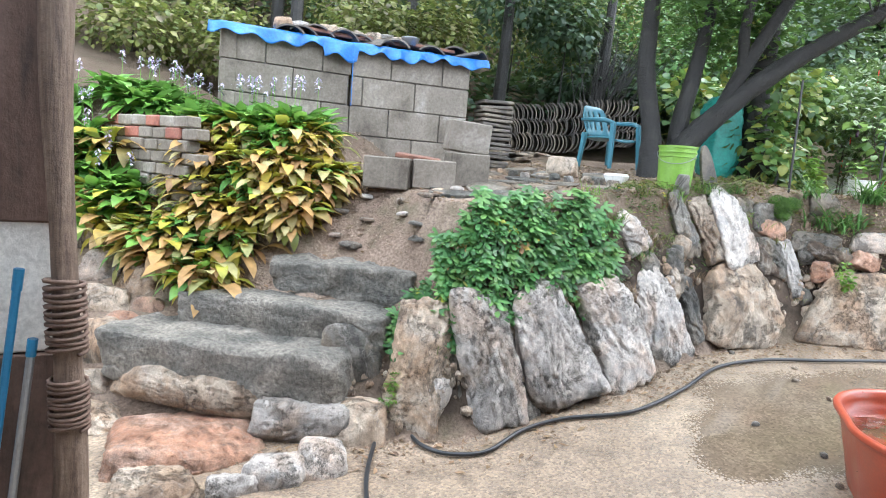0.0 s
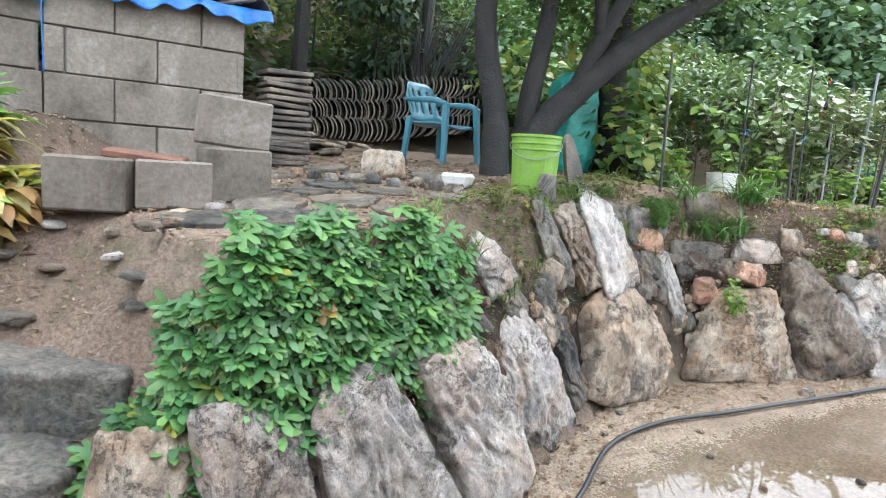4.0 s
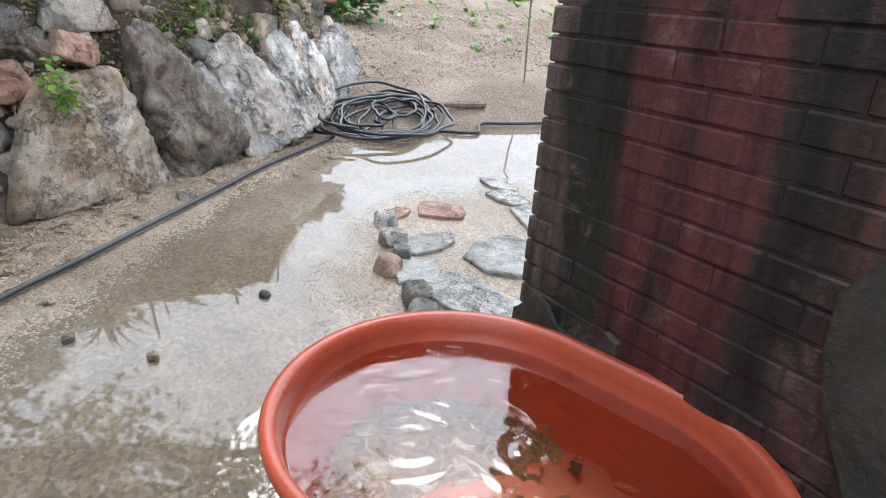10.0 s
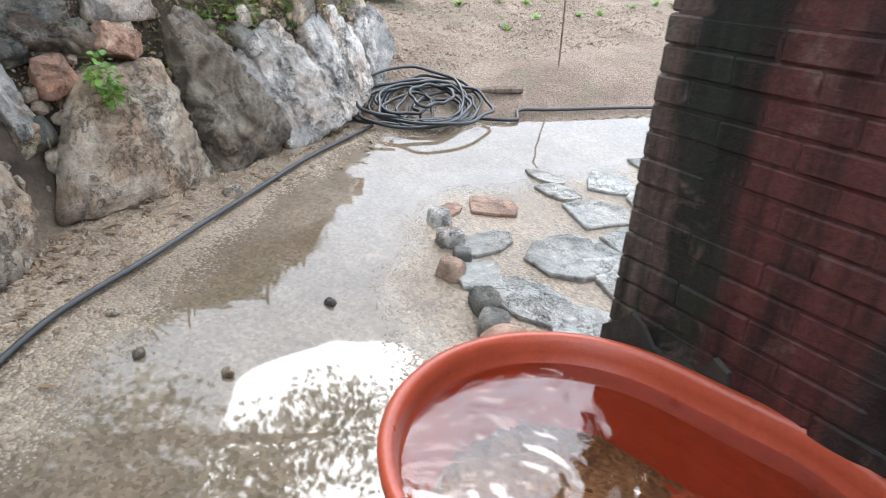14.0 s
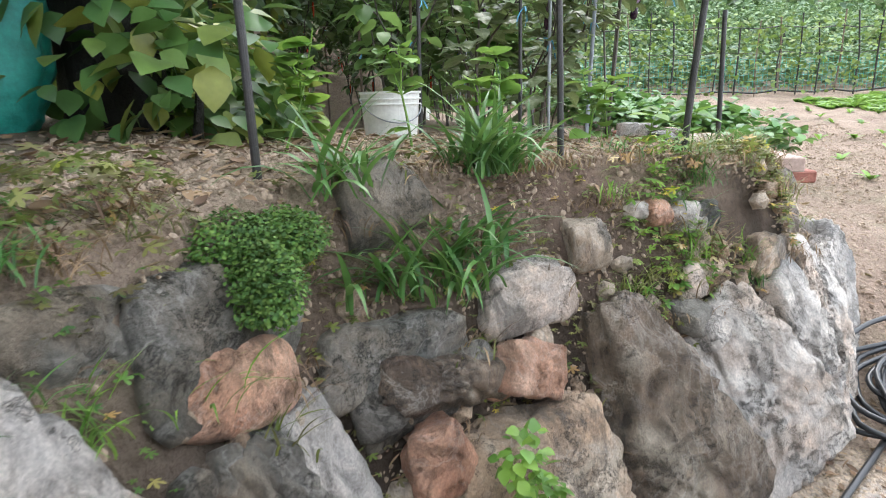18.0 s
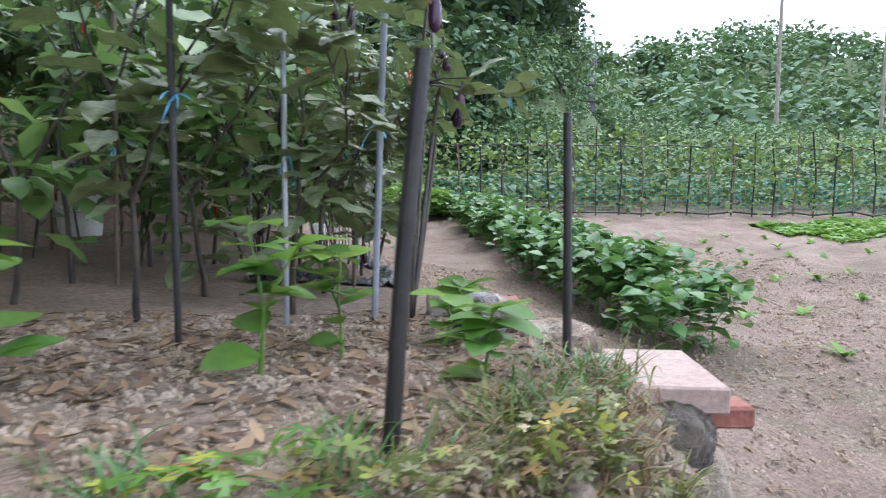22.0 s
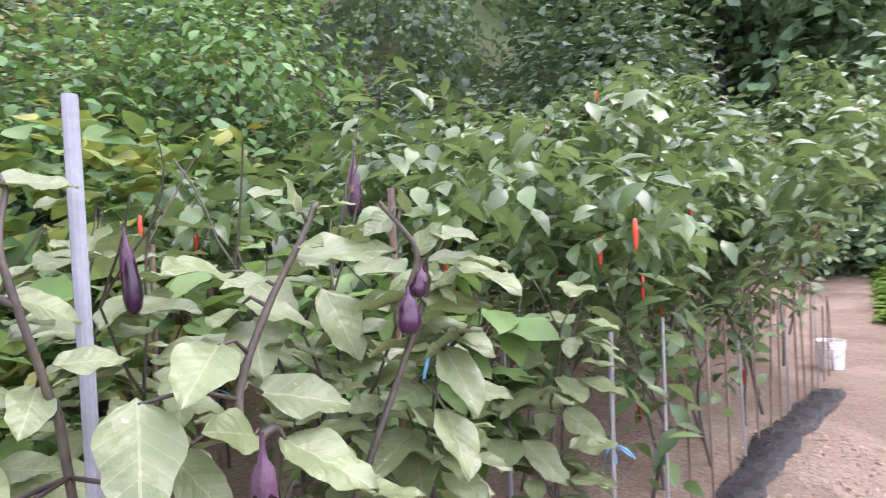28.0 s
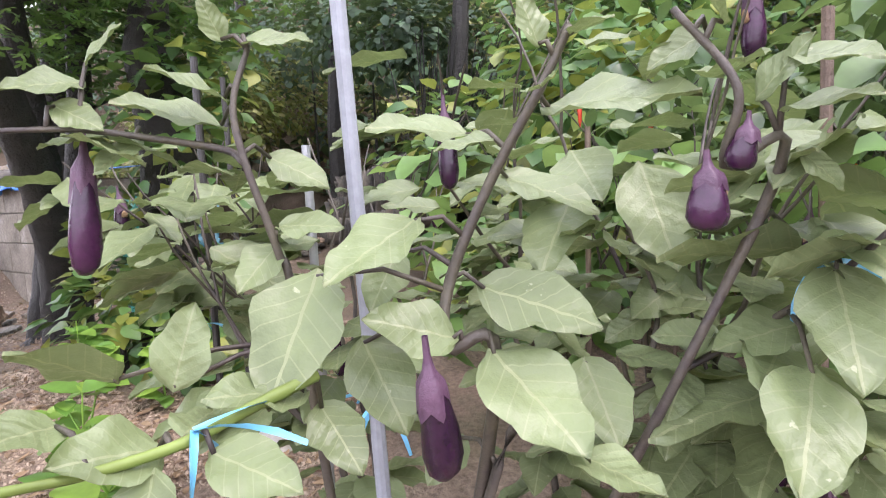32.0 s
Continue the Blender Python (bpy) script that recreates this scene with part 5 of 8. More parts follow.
chair = armchair(0.34, 5.45, 62)
chair.matrix_basis = chair.matrix_basis @ Matrix.Scale(0.78, 4)

# pile of curved roof tiles on the slope behind, standing on edge in fanned rows
rg = random.Random(8)
for row in range(3):
    for k in range(40):
        fx = k / 39
        x = -1.5 + 1.75 * fx + rg.uniform(-0.01, 0.01) + 0.06 * row
        y = 6.5 + 0.7 * fx + 0.1 * row + rg.uniform(-0.02, 0.02)
        z = 1.66 + 0.18 * fx + 0.12 + 0.215 * row + 0.02 * math.sin(fx * 9 + row)
        lean = -30 + 60 * fx + rg.uniform(-5, 5)
        lay_tile(pose(x, y, z, rg.uniform(-4, 4), 0, 10 + rg.uniform(-6, 6)) @ pose(0, 0, 0, 0, lean + 90, 0), "curved grey clay roof tile stacked on edge", "stacked roof tiles")
for k in range(15):
    p = HB + Vector((0.16, 0.3, 0))
    bm = bmesh.new()
    add_box(bm, rg.uniform(0.3, 0.36), 0.22, 0.03, None, 0.006)
    ob = thing("flat_tile", "flat brown clay tile stacked beside the hut", "tile", "stacked flat tiles", bm=bm, material=M["tile"])
    ob.matrix_basis = pose(p.x, p.y, ground(p.x, p.y) + 0.02 + 0.045 * k, rg.uniform(-3, 3), rg.uniform(-3, 3), 44 + rg.uniform(-9, 9))
for k in range(60):
    x, y = rg.uniform(-1.9, -0.5), rg.uniform(4.6, 6.4)
    stone("slate_piece", x, y, ground(x, y) + 0.03 + 0.05 * rg.random(), rg.uniform(0.12, 0.34), rg.uniform(0.03, 0.06), rg.uniform(0.12, 0.24), rg.uniform(0, 360), rg.uniform(-10, 10), rg.choice(("dark", "dark", "warm")), rg.uniform(-8, 8), "flat stone in the rubble heap", 2, "rubble heap")

for k in range(46):
    x, y = rg.uniform(-1.35, -0.1), rg.uniform(2.25, 3.0)
    stone("slate_piece", x, y, ground(x, y) + 0.01, rg.uniform(0.06, 0.2), rg.uniform(0.025, 0.05), rg.uniform(0.06, 0.16), rg.uniform(0, 360), rg.uniform(-8, 8), rg.choice(("dark", "warm", "umber", "grey")), rg.uniform(-8, 8), "flat stone chip below the hut", 2, "stone chips by the hut")

# teal sack behind the tree
bm = bmesh.new()
bmesh.ops.create_icosphere(bm, subdivisions=5, radius=1.0)
for v in bm.verts:
    c = v.co.copy()
    p = Vector([math.copysign(abs(a) ** 0.55, a) for a in c])
    w = 1 + 0.1 * noise.noise(c * 2.2) + 0.06 * math.sin(c.z * 24 + 3 * c.x) * abs(c.x) * 0.6
    v.co = Vector((p.x * 0.2 * w, p.y * 0.16 * w, p.z * 0.42 + 0.02 * noise.noise(c * 7)))
sack = thing("feed_sack", "bulging teal woven plastic feed sack", "sack", at=(1.4, 5.6, ground(1.4, 5.6) + 0.38), rz=25, bm=bm, material=M["teal"], smooth=True)

# ---- the brick wall, basin and hose in the yard ----
WX, WY, WA = 3.34, 2.42, -98.0          # corner of the wall, and the way it runs
wall = thing("brick_wall", "old red painted brick wall, stained black and mossy", "wall", kind="structure", at=(WX, WY, 0.0), rz=WA)
block(wall, "core", 4.2, 0.2, 3.6, pose(2.12, 0.08, 1.75), M["brick_joint"])
BH, BL = 0.074, 0.205
brick_me = {}
for L0 in (BL, BL / 2):
    bm = bmesh.new()
    add_box(bm, L0 - 0.004, 0.06, BH - 0.005, None, 0.006)
    brick_me[L0] = mesh_of(bm, "brick", False, (M["brick"],))
rg = random.Random(3)
rest = bmesh.new()
for c in range(46):
    z = 0.08 + BH * (c + 0.5)
    x = -BL / 2 * (c % 2)
    while x < 4.2:
        x0 = max(0, x)
        L0 = BL / 2 if x < 0 else BL
        cx = x0 + L0 / 2
        y = 0.006 + rg.uniform(-0.004, 0.004)
        if cx < 1.3 and z < 1.75:
            ob = new("brick", brick_me[L0])
            ob.parent = wall
            ob.matrix_basis = pose(cx, y, z, rg.uniform(-1, 1), rg.uniform(-0.6, 0.6), rg.uniform(-1, 1))
        else:
            add_box(rest, L0 - 0.007, 0.06, BH - 0.008, pose(cx, y, z))
        x += BL
    for k in range(1):
        ob = new("brick", brick_me[BL])
        ob.parent = wall
        ob.matrix_basis = pose(0.005, 0.12, z, 0, 0, 90)
part("brickwork", rest, M["brick"], wall)["kind"] = "stuff"


def plaster_patch(name, outline, y, label):
    """A skin of plaster with a broken edge, standing proud of the bricks."""
    bm = bmesh.new()
    a = [bm.verts.new((x, y, z)) for x, z in outline]
    f = bm.faces.new(a)
    r = bmesh.ops.extrude_face_region(bm, geom=[f])
    bmesh.ops.translate(bm, verts=[g for g in r["geom"] if isinstance(g, bmesh.types.BMVert)], vec=(0, 0.05, 0))
    bmesh.ops.triangulate(bm, faces=[q for q in bm.faces if len(q.verts) > 4])
    bmesh.ops.recalc_face_normals(bm, faces=bm.faces[:])
    return part(name, bm, M["plaster"], wall, label)


edge = [(0.98 + 0.28 * math.sin(k * 0.75 + 0.8) * (0.25 + k / 14) * 0.6 + 0.04 * noise.noise((k * 1.7, 0, 0)), 0.05 + 0.125 * k) for k in range(14)]
plaster_patch("plaster", edge + [(4.2, 1.8), (4.2, 0.05)], -0.04, "grey cement plaster, rough and damp")
edge = [(0.0, 0.36)] + [(0.05 + 0.045 * k, 0.4 + 0.05 * math.sin(k * 1.1) + 0.06 * noise.noise((k * 0.9, 3, 0))) for k in range(9)] + [(0.44, 0.25), (0.46, 0.05)]
plaster_patch("plaster_foot", [(0.0, 0.05)] + edge, -0.042, "black stained plaster at the foot")
# eave over the wall
bm = bmesh.new()
add_box(bm, 4.6, 1.1, 0.05, pose(2.2, 0.35, 3.3, -8, 0, 0))
part("eave", bm, M["tile"], wall, "dark overhanging roof edge")


def oval_basin(x, y, z, rz, R, straight, H, label, fill):
    t = thing("oval_basin", label, "basin", at=(x, y, z), rz=rz)
    bm = bmesh.new()
    add_lathe(bm, [(0.0, 0.0), (R * 0.72, 0.0), (R * 0.76, 0.015), (R * 0.93, H * 0.86), (R * 0.97, H * 0.92), (R * 1.0, H * 0.93), (R * 1.005, H * 0.975), (R * 0.99, H), (R * 0.95, H), (R * 0.925, H * 0.97), (R * 0.905, H * 0.9), (R * 0.9, H * 0.82),
                   (R * 0.885, H * 0.81), (R * 0.74, 0.035), (R * 0.7, 0.02), (0.0, 0.02)], 72, straight=straight)
    part("tub", bm, M["rubber_red"], t, smooth=True)
    if fill:
        bm = bmesh.new()
        k = fill
        rr = R * (0.74 + (0.885 - 0.74) * (k - 0.035) / (H * 0.81 - 0.035)) - 0.001
        n = 26
        rings = []
        for q in range(1, n + 1):
            ring = []
            for s in range(72):
                a = 2 * math.pi * s / 72
                px, py = rr * q / n * math.cos(a), rr * q / n * math.sin(a) + (straight / 2 if math.sin(a) >= 0 else -straight / 2) * (q / n)
                dz = 0.0
                for cx, cy, r0 in ((-0.12, 0.2, 0.08), (0.1, 0.28, 0.06), (-0.15, -0.12, 0.09), (-0.05, -0.3, 0.05), (0.05, 0.0, 0.05)):
                    d = math.hypot(px - cx, py - cy)
                    dz += 0.003 * math.sin(d * 120) * math.exp(-((d - r0) / 0.05) ** 2)
                ring.append(bm.verts.new((px, py, k + dz)))
            rings.append(ring)
        c0 = bm.verts.new((0, 0, k))
        for s in range(72):
            bm.faces.new((c0, rings[0][s], rings[0][(s + 1) % 72]))
        for r0, r1 in zip(rings, rings[1:]):
            for s in range(72):
                bm.faces.new((r0[s], r1[s], r1[(s + 1) % 72], r0[(s + 1) % 72]))
        part("water", bm, M["water"], t, "clear rainwater with ripples", smooth=True).visible_shadow = False
    return t


oval_basin(2.79, 1.97, low_ground(2.85, 1.97) + 0.01, 4, 0.46, 0.28, 0.42, "red-brown rubber oval basin filled with rainwater", 0.345)
oval_basin(2.92, 0.75, low_ground(2.92, 0.75) + 0.01, 30, 0.36, 0.15, 0.3, "red-brown rubber oval basin standing by the wall", 0.2)
bm = bmesh.new()
for k in range(26):
    a = k * 2.4
    m = Matrix.Translation((0.25 * math.cos(a) * rg.random(), 0.4 * math.sin(a) * rg.random(), 0.0)) @ Euler((rg.uniform(-0.3, 0.3), rg.uniform(-0.3, 0.3), a)).to_matrix().to_4x4() @ Matrix.Diagonal((0.02, 0.008, 0.002, 1))
    bmesh.ops.create_icosphere(bm, subdivisions=1, radius=1.0, matrix=m)
thing("sunken_leaves", "dead leaves lying in the basin water", "leaves", kind="stuff", at=(2.85, 1.97, low_ground(2.85, 1.97) + 0.045), bm=bm, material=M["dry"])


# hose, its coil, and what lies about the yard
def smooth_path(pts, n=10):
    out = []
    P = [Vector(p) for p in pts]
    P = [P[0] * 2 - P[1]] + P + [P[-1] * 2 - P[-2]]
    for i in range(1, len(P) - 2):
        for k in range(n):
            t = k / n
            a, b, c, d = P[i - 1], P[i], P[i + 1], P[i + 2]
            out.append(0.5 * ((2 * b) + (c - a) * t + (2 * a - 5 * b + 4 * c - d) * t * t + (3 * b - a - 3 * c + d) * t ** 3))
    out.append(P[-2])
    return out


hose = thing("garden_hose", "long black rubber hose lying across the wet yard", "hose")
line = [(0.6, 0.62), (0.3, 1.02), (0.1, 1.4), (0.02, 1.6), (0.14, 1.66), (0.32, 1.54), (0.5, 1.52), (0.68, 1.66), (0.78, 1.95), (0.96, 2.18), (1.33, 2.44), (1.56, 2.9), (1.74, 3.42), (2.05, 3.74), (2.46, 3.98), (2.92, 4.26), (3.5, 4.59), (4.2, 4.86)]
bm = bmesh.new()
add_tube(bm, [(p.x, p.y, low_ground(p.x, p.y) + 0.034 + (0.1 * math.sin((i - 22) * 0.2618) if 22 <= i <= 34 else 0)) for i, p in enumerate(smooth_path([(x, y, 0) for x, y in line]))], 0.0125, 8)
part("hose_run", bm, M["hose"], hose, smooth=True)
bm = bmesh.new()
rg = random.Random(17)
pts = []
for k in range(190):
    a = k * 0.42
    r = 0.24 + 0.11 * math.sin(k * 0.11) + 0.05 * rg.random()
    cx, cy = 4.64 + 0.13 * math.sin(k * 0.053), 4.88 + 0.08 * math.cos(k * 0.071)
    px, py = cx + r * math.cos(a) * 1.15, cy + r * math.sin(a) * 0.8
    pts.append((px, py, low_ground(px, py) + 0.03 + 0.1 * (k / 190) * (0.6 + 0.4 * math.sin(a * 0.5)) + 0.02 * rg.random()))
add_tube(bm, smooth_path(pts, 3), 0.0115, 7)
part("hose_coil", bm, M["hose"], hose, smooth=True)
bm = bmesh.new()
add_tube(bm, [(p.x, p.y, low_ground(p.x, p.y) + 0.032) for p in smooth_path([(4.9, 4.7, 0), (5.2, 4.52, 0), (5.34, 4.6, 0), (5.6, 4.5, 0), (6.2, 4.28, 0), (7.12, 3.93, 0), (9, 3.3, 0)])], 0.0125, 8)
part("hose_tail", bm, M["hose"], hose, smooth=True)
stone("white_pebble", 3.04, 4.46, low_ground(3.04, 4.46) + 0.03, 0.1, 0.06, 0.08, 10, 0, "grey", 0, "pebble lying on the yard", 3)
bm = bmesh.new()
add_tube(bm, smooth_path([(5.05, 4.95, low_ground(5.05, 4.95) + 0.04), (5.3, 4.86, low_ground(5.3, 4.86) + 0.045), (5.55, 4.78, low_ground(5.55, 4.78) + 0.035)], 5), [0.02] * 5 + [0.03] * 6, 7)
thing("driftwood", "short weathered stick lying at the field edge", "stick", bm=bm, material=M["wood"])
bm = bmesh.new()
add_tube(bm, [(6.22, 4.97, low_ground(6.22, 4.97) - 0.1), (6.26, 5.02, low_ground(6.22, 4.97) + 0.4), (6.32, 5.08, low_ground(6.22, 4.97) + 0.8)], 0.008, 6)
thing("marker_stick", "thin upright stick at the edge of the field", "stick", bm=bm, material=M["wood"])
for k in range(14):
    x, y = rg.uniform(1.6, 3.0), rg.uniform(1.6, 4.0)
    stone("grit_lump", x, y, low_ground(x, y) + 0.02, 0.05, 0.03, 0.04, 40 * k, 0, ("dark", "warm")[k % 2], 0, "small lump of grit on the yard", 2, "grit on the yard")

# ---- the house corner with its roped post ----
house = thing("house_wall", "brown boarded house wall over a whitewashed foot", "wall", kind="structure", at=(-0.34, -0.29, -0.3), rz=58)
for k in range(8):
    block(house, "board", 0.24, 0.03, 1.7, pose(0.05 - 0.245 * k, 0.0, 2.24), M["wood_dark"])
block(house, "plinth", 2.1, 0.1, 0.46, pose(-0.88, 0.045, 1.17), M["white_paint"], "whitewashed lower wall")
block(house, "footing", 2.1, 0.12, 0.93, pose(-0.88, 0.05, 0.47), M["wood_dark"])
block(house, "backing", 2.1, 0.05, 3.1, pose(-0.88, 0.13, 1.55), M["wood_dark"])
px, py = -0.16, -0.22
post = thing("roped_post", "gnarled grey wooden post bound with old rope", "post", at=(px, py, -0.28))
bm = bmesh.new()
prof = []
for k in range(30):
    z = 3.2 * k / 29
    prof.append((Vector((0.02 * math.sin(z * 2.1), 0.02 * math.cos(z * 1.7), z)), 0.05 + 0.007 * math.sin(z * 3 + 1) - 0.004 * z))
rings = add_tube(bm, [p for p, r in prof], [r for p, r in prof], 20)
for ring in rings:
    for v in ring:
        v.co += Vector((v.co.x, v.co.y, 0)) * (0.16 * noise.noise(Vector((v.co.x * 30, v.co.y * 30, v.co.z * 1.3))))
part("pole", bm, M["wood"], post, smooth=True)
for z0, z1, n in ((0.95, 1.2, 12), (0.68, 0.86, 10)):
    bm = bmesh.new()
    pts = []
    for k in range(n * 14 + 1):
        a = 2 * math.pi * k / 14
        z = z0 + (z1 - z0) * k / (n * 14)
        pts.append((0.02 * math.sin(z * 2.1) + 0.059 * math.cos(a), 0.02 * math.cos(z * 1.7) + 0.059 * math.sin(a), z + 0.004 * math.sin(a * 1.3)))
    add_tube(bm, pts, 0.0075, 5)
    part("rope", bm, M["rope"], post, "tightly wound brown rope", smooth=True)
for k, (a, b, mt, lab) in enumerate((((-0.3, -0.36, -0.25), (-0.2, -0.3, 0.72), M["steel_pipe"], "grey pipe handle leaning on the post"), ((-0.36, -0.4, -0.25), (-0.24, -0.32, 0.95), M["blue_paint"], "dark blue tool handle leaning on the house"))):
    bm = bmesh.new()
    add_tube(bm, [a, b], 0.013, 10)
    t = thing("tool_handle", lab, "tool", bm=bm, material=mt)
    bm = bmesh.new()
    add_tube(bm, [Vector(b) * 0.94 + Vector(a) * 0.06, Vector(b)], 0.016, 10)
    part("grip", bm, M["blue_paint"], t, "blue plastic grip")
# the walls that close the yard behind
back = thing("rear_wall", "plain brown house wall behind the yard", "wall", kind="structure", at=(0, 0, 0))
block(back, "south_wall", 9.0, 0.2, 3.4, pose(1.8, -4.2, 1.3), M["wood_dark"])
bm = bmesh.new()
add_box(bm, 4.2, 3.2, 0.08, pose(1.2, -3.0, 2.75, 10, 0, 0))
part("roof", bm, M["tile"], back, "tiled roof overhang")

# ---- plants ----
class Leafage:
    """Gathers many leaves into one mesh."""

    def __init__(self):
        self.v, self.f = [], []

    def strip(self, base, way, up, length, width, shape, bend=0.4, fold=0.15, twist=0.0, wave=0.0):
        """A bent leaf: cross rows of three points along a drooping midrib."""
        way, up = way.normalized(), up.normalized()
        side = way.cross(up)
        if side.length < 1e-3:
            side = way.cross(Vector((1, 0, 0)))
        side.normalize()
        nrm = side.cross(way)
        n = len(shape) - 1
        p = base.copy()
        i0 = len(self.v)
        for k, wd in enumerate(shape):
            t = k / n
            w = width * wd * 0.5
            s2 = side * math.cos(twist * t) + nrm * math.sin(twist * t)
            rise = nrm * (fold * w)
            wv = nrm * (wave * width * math.sin(k * 2.4))
            self.v += [p - s2 * w + rise + wv, p.copy(), p + s2 * w + rise - wv]
            d = (way * math.cos(bend * t) - nrm * math.sin(bend * t))
            p = p + d * (length / n)
        for k in range(n):
            a = i0 + 3 * k
            self.f += [(a, a + 1, a + 4, a + 3), (a + 1, a + 2, a + 5, a + 4)]

    def fan(self, base, way, up, size, lobes=5, cup=0.2):
        """A lobed leaf spread from its base."""
        way, up = way.normalized(), up.normalized()
        side = way.cross(up)
        if side.length < 1e-3:
            side = way.cross(Vector((1, 0, 0)))
        side.normalize()
        nrm = side.cross(way)
        i0 = len(self.v)
        self.v.append(base.copy())
        n = lobes * 4
        rim = (0.32, 0.78, 1.0, 0.78)
        for k in range(n + 1):
            a = math.radians(-140 + 280 * k / n)
            r = size * rim[k % 4] * (1.08 - 0.3 * abs(a) / 2.4)
            self.v.append(base + (way * math.cos(a) + side * math.sin(a)) * r - nrm * (cup * r * (0.25 + 0.6 * rim[k % 4])))
        for k in range(n):
            self.f.append((i0, i0 + 1 + k, i0 + 2 + k))

    def mesh(self, name, material):
        me = bpy.data.meshes.new(name)
        me.from_pydata(self.v, [], self.f)
        me.materials.append(material)
        me.polygons.foreach_set("use_smooth", [True] * len(me.polygons))
        return me

    def under(self, name, parent, material, label="", kind=""):
        ob = new(name, self.mesh(name, material))
        ob.parent = parent
        return tagged(ob, label, "", "", kind)


OVATE = (0.06, 0.7, 1.0, 0.95, 0.62, 0.0)
BROAD = (0.1, 0.85, 1.0, 0.6, 0.0)
LANCE = (0.1, 0.8, 1.0, 0.6, 0.0)
STRAP = (0.5, 0.8, 1.0, 0.95, 0.7, 0.4, 0.0)
HOSTA = (0.12, 0.2, 0.55, 0.95, 1.0, 0.7, 0.0)


def rand_dir(r, lo=-0.3, hi=0.6):
    a = r.uniform(0, 2 * math.pi)
    z = r.uniform(lo, hi)
    return Vector((math.cos(a) * math.sqrt(max(0, 1 - z * z)), math.sin(a) * math.sqrt(max(0, 1 - z * z)), z))


def branchy(bm, r, h, splits, spread, r0, seg=6):
    """A stem that forks; returns the tips and nodes where leaves sit."""
    nodes = []

    def grow(p, d, ln, rad, depth):
        pts = [p]
        n = 4
        for k in range(n):
            d = (d + Vector((r.gauss(0, 0.12), r.gauss(0, 0.12), 0.06))).normalized()
            p = p + d * ln / n
            pts.append(p)
            nodes.append((p.copy(), d.copy(), depth))
        add_tube(bm, pts, [rad * (1 - 0.4 * k / n) for k in range(n + 1)], seg, False)
        if depth < splits:
            for q in range(2):
                a = r.uniform(0, 6.28)
                grow(p, (d + Vector((math.cos(a), math.sin(a), 0.15)) * spread).normalized(), ln * r.uniform(0.65, 0.95), rad * 0.62, depth + 1)

    grow(Vector((0, 0, -0.05)), Vector((0, 0, 1)), h * 0.38, r0, 0)
    return nodes


# eggplant leaves that can be told apart share a few meshes
def big_leaf(seed):
    r = random.Random(seed)
    nl, nw = 12, 8
    vs, fs = [], []
    prof = (0.04, 0.46, 0.78, 0.95, 1.0, 1.0, 0.96, 0.88, 0.78, 0.65, 0.5, 0.31, 0.0)
    for i in range(nl + 1):
        t = i / nl
        for j in range(nw + 1):
            s = -1 + 2 * j / nw
            lob = 1 + 0.07 * math.sin(t * 17 + r.uniform(-0.3, 0.3) + (1.4 if s > 0 else 0)) * abs(s)
            x = s * prof[i] * 0.3 * lob
            z = 0.05 * abs(s) * prof[i] - 0.12 * t * t * (0.6 + 0.4 * r.random() * 0) + 0.035 * math.sin(t * 11 + s * 3 + seed) * abs(s) + 0.012 * math.sin(t * 26 - abs(s) * 7)
            vs.append((x, t - 0.04 * t * t, z))
    for i in range(nl):
        for j in range(nw):
            a = i * (nw + 1) + j
            fs.append((a, a + 1, a + nw + 2, a + nw + 1))
    me = bpy.data.meshes.new("leaf")
    me.from_pydata(vs, [], fs)
    me.materials.append(M["leaf_egg_near"])
    me.polygons.foreach_set("use_smooth", [True] * len(me.polygons))
    return me


leaf_meshes = [big_leaf(s) for s in (1, 2, 3, 4)]


def leaf_object(parent, at, way, up, size, k):
    ob = new("leaf", leaf_meshes[k % 4])
    ob.parent = parent
    y = way.normalized()
    x = y.cross(up).normalized()
    z = x.cross(y)
    m = Matrix((x, y, z)).transposed().to_4x4()
    m.translation = at
    ob.matrix_basis = m @ Matrix.Scale(size, 4)
    return ob


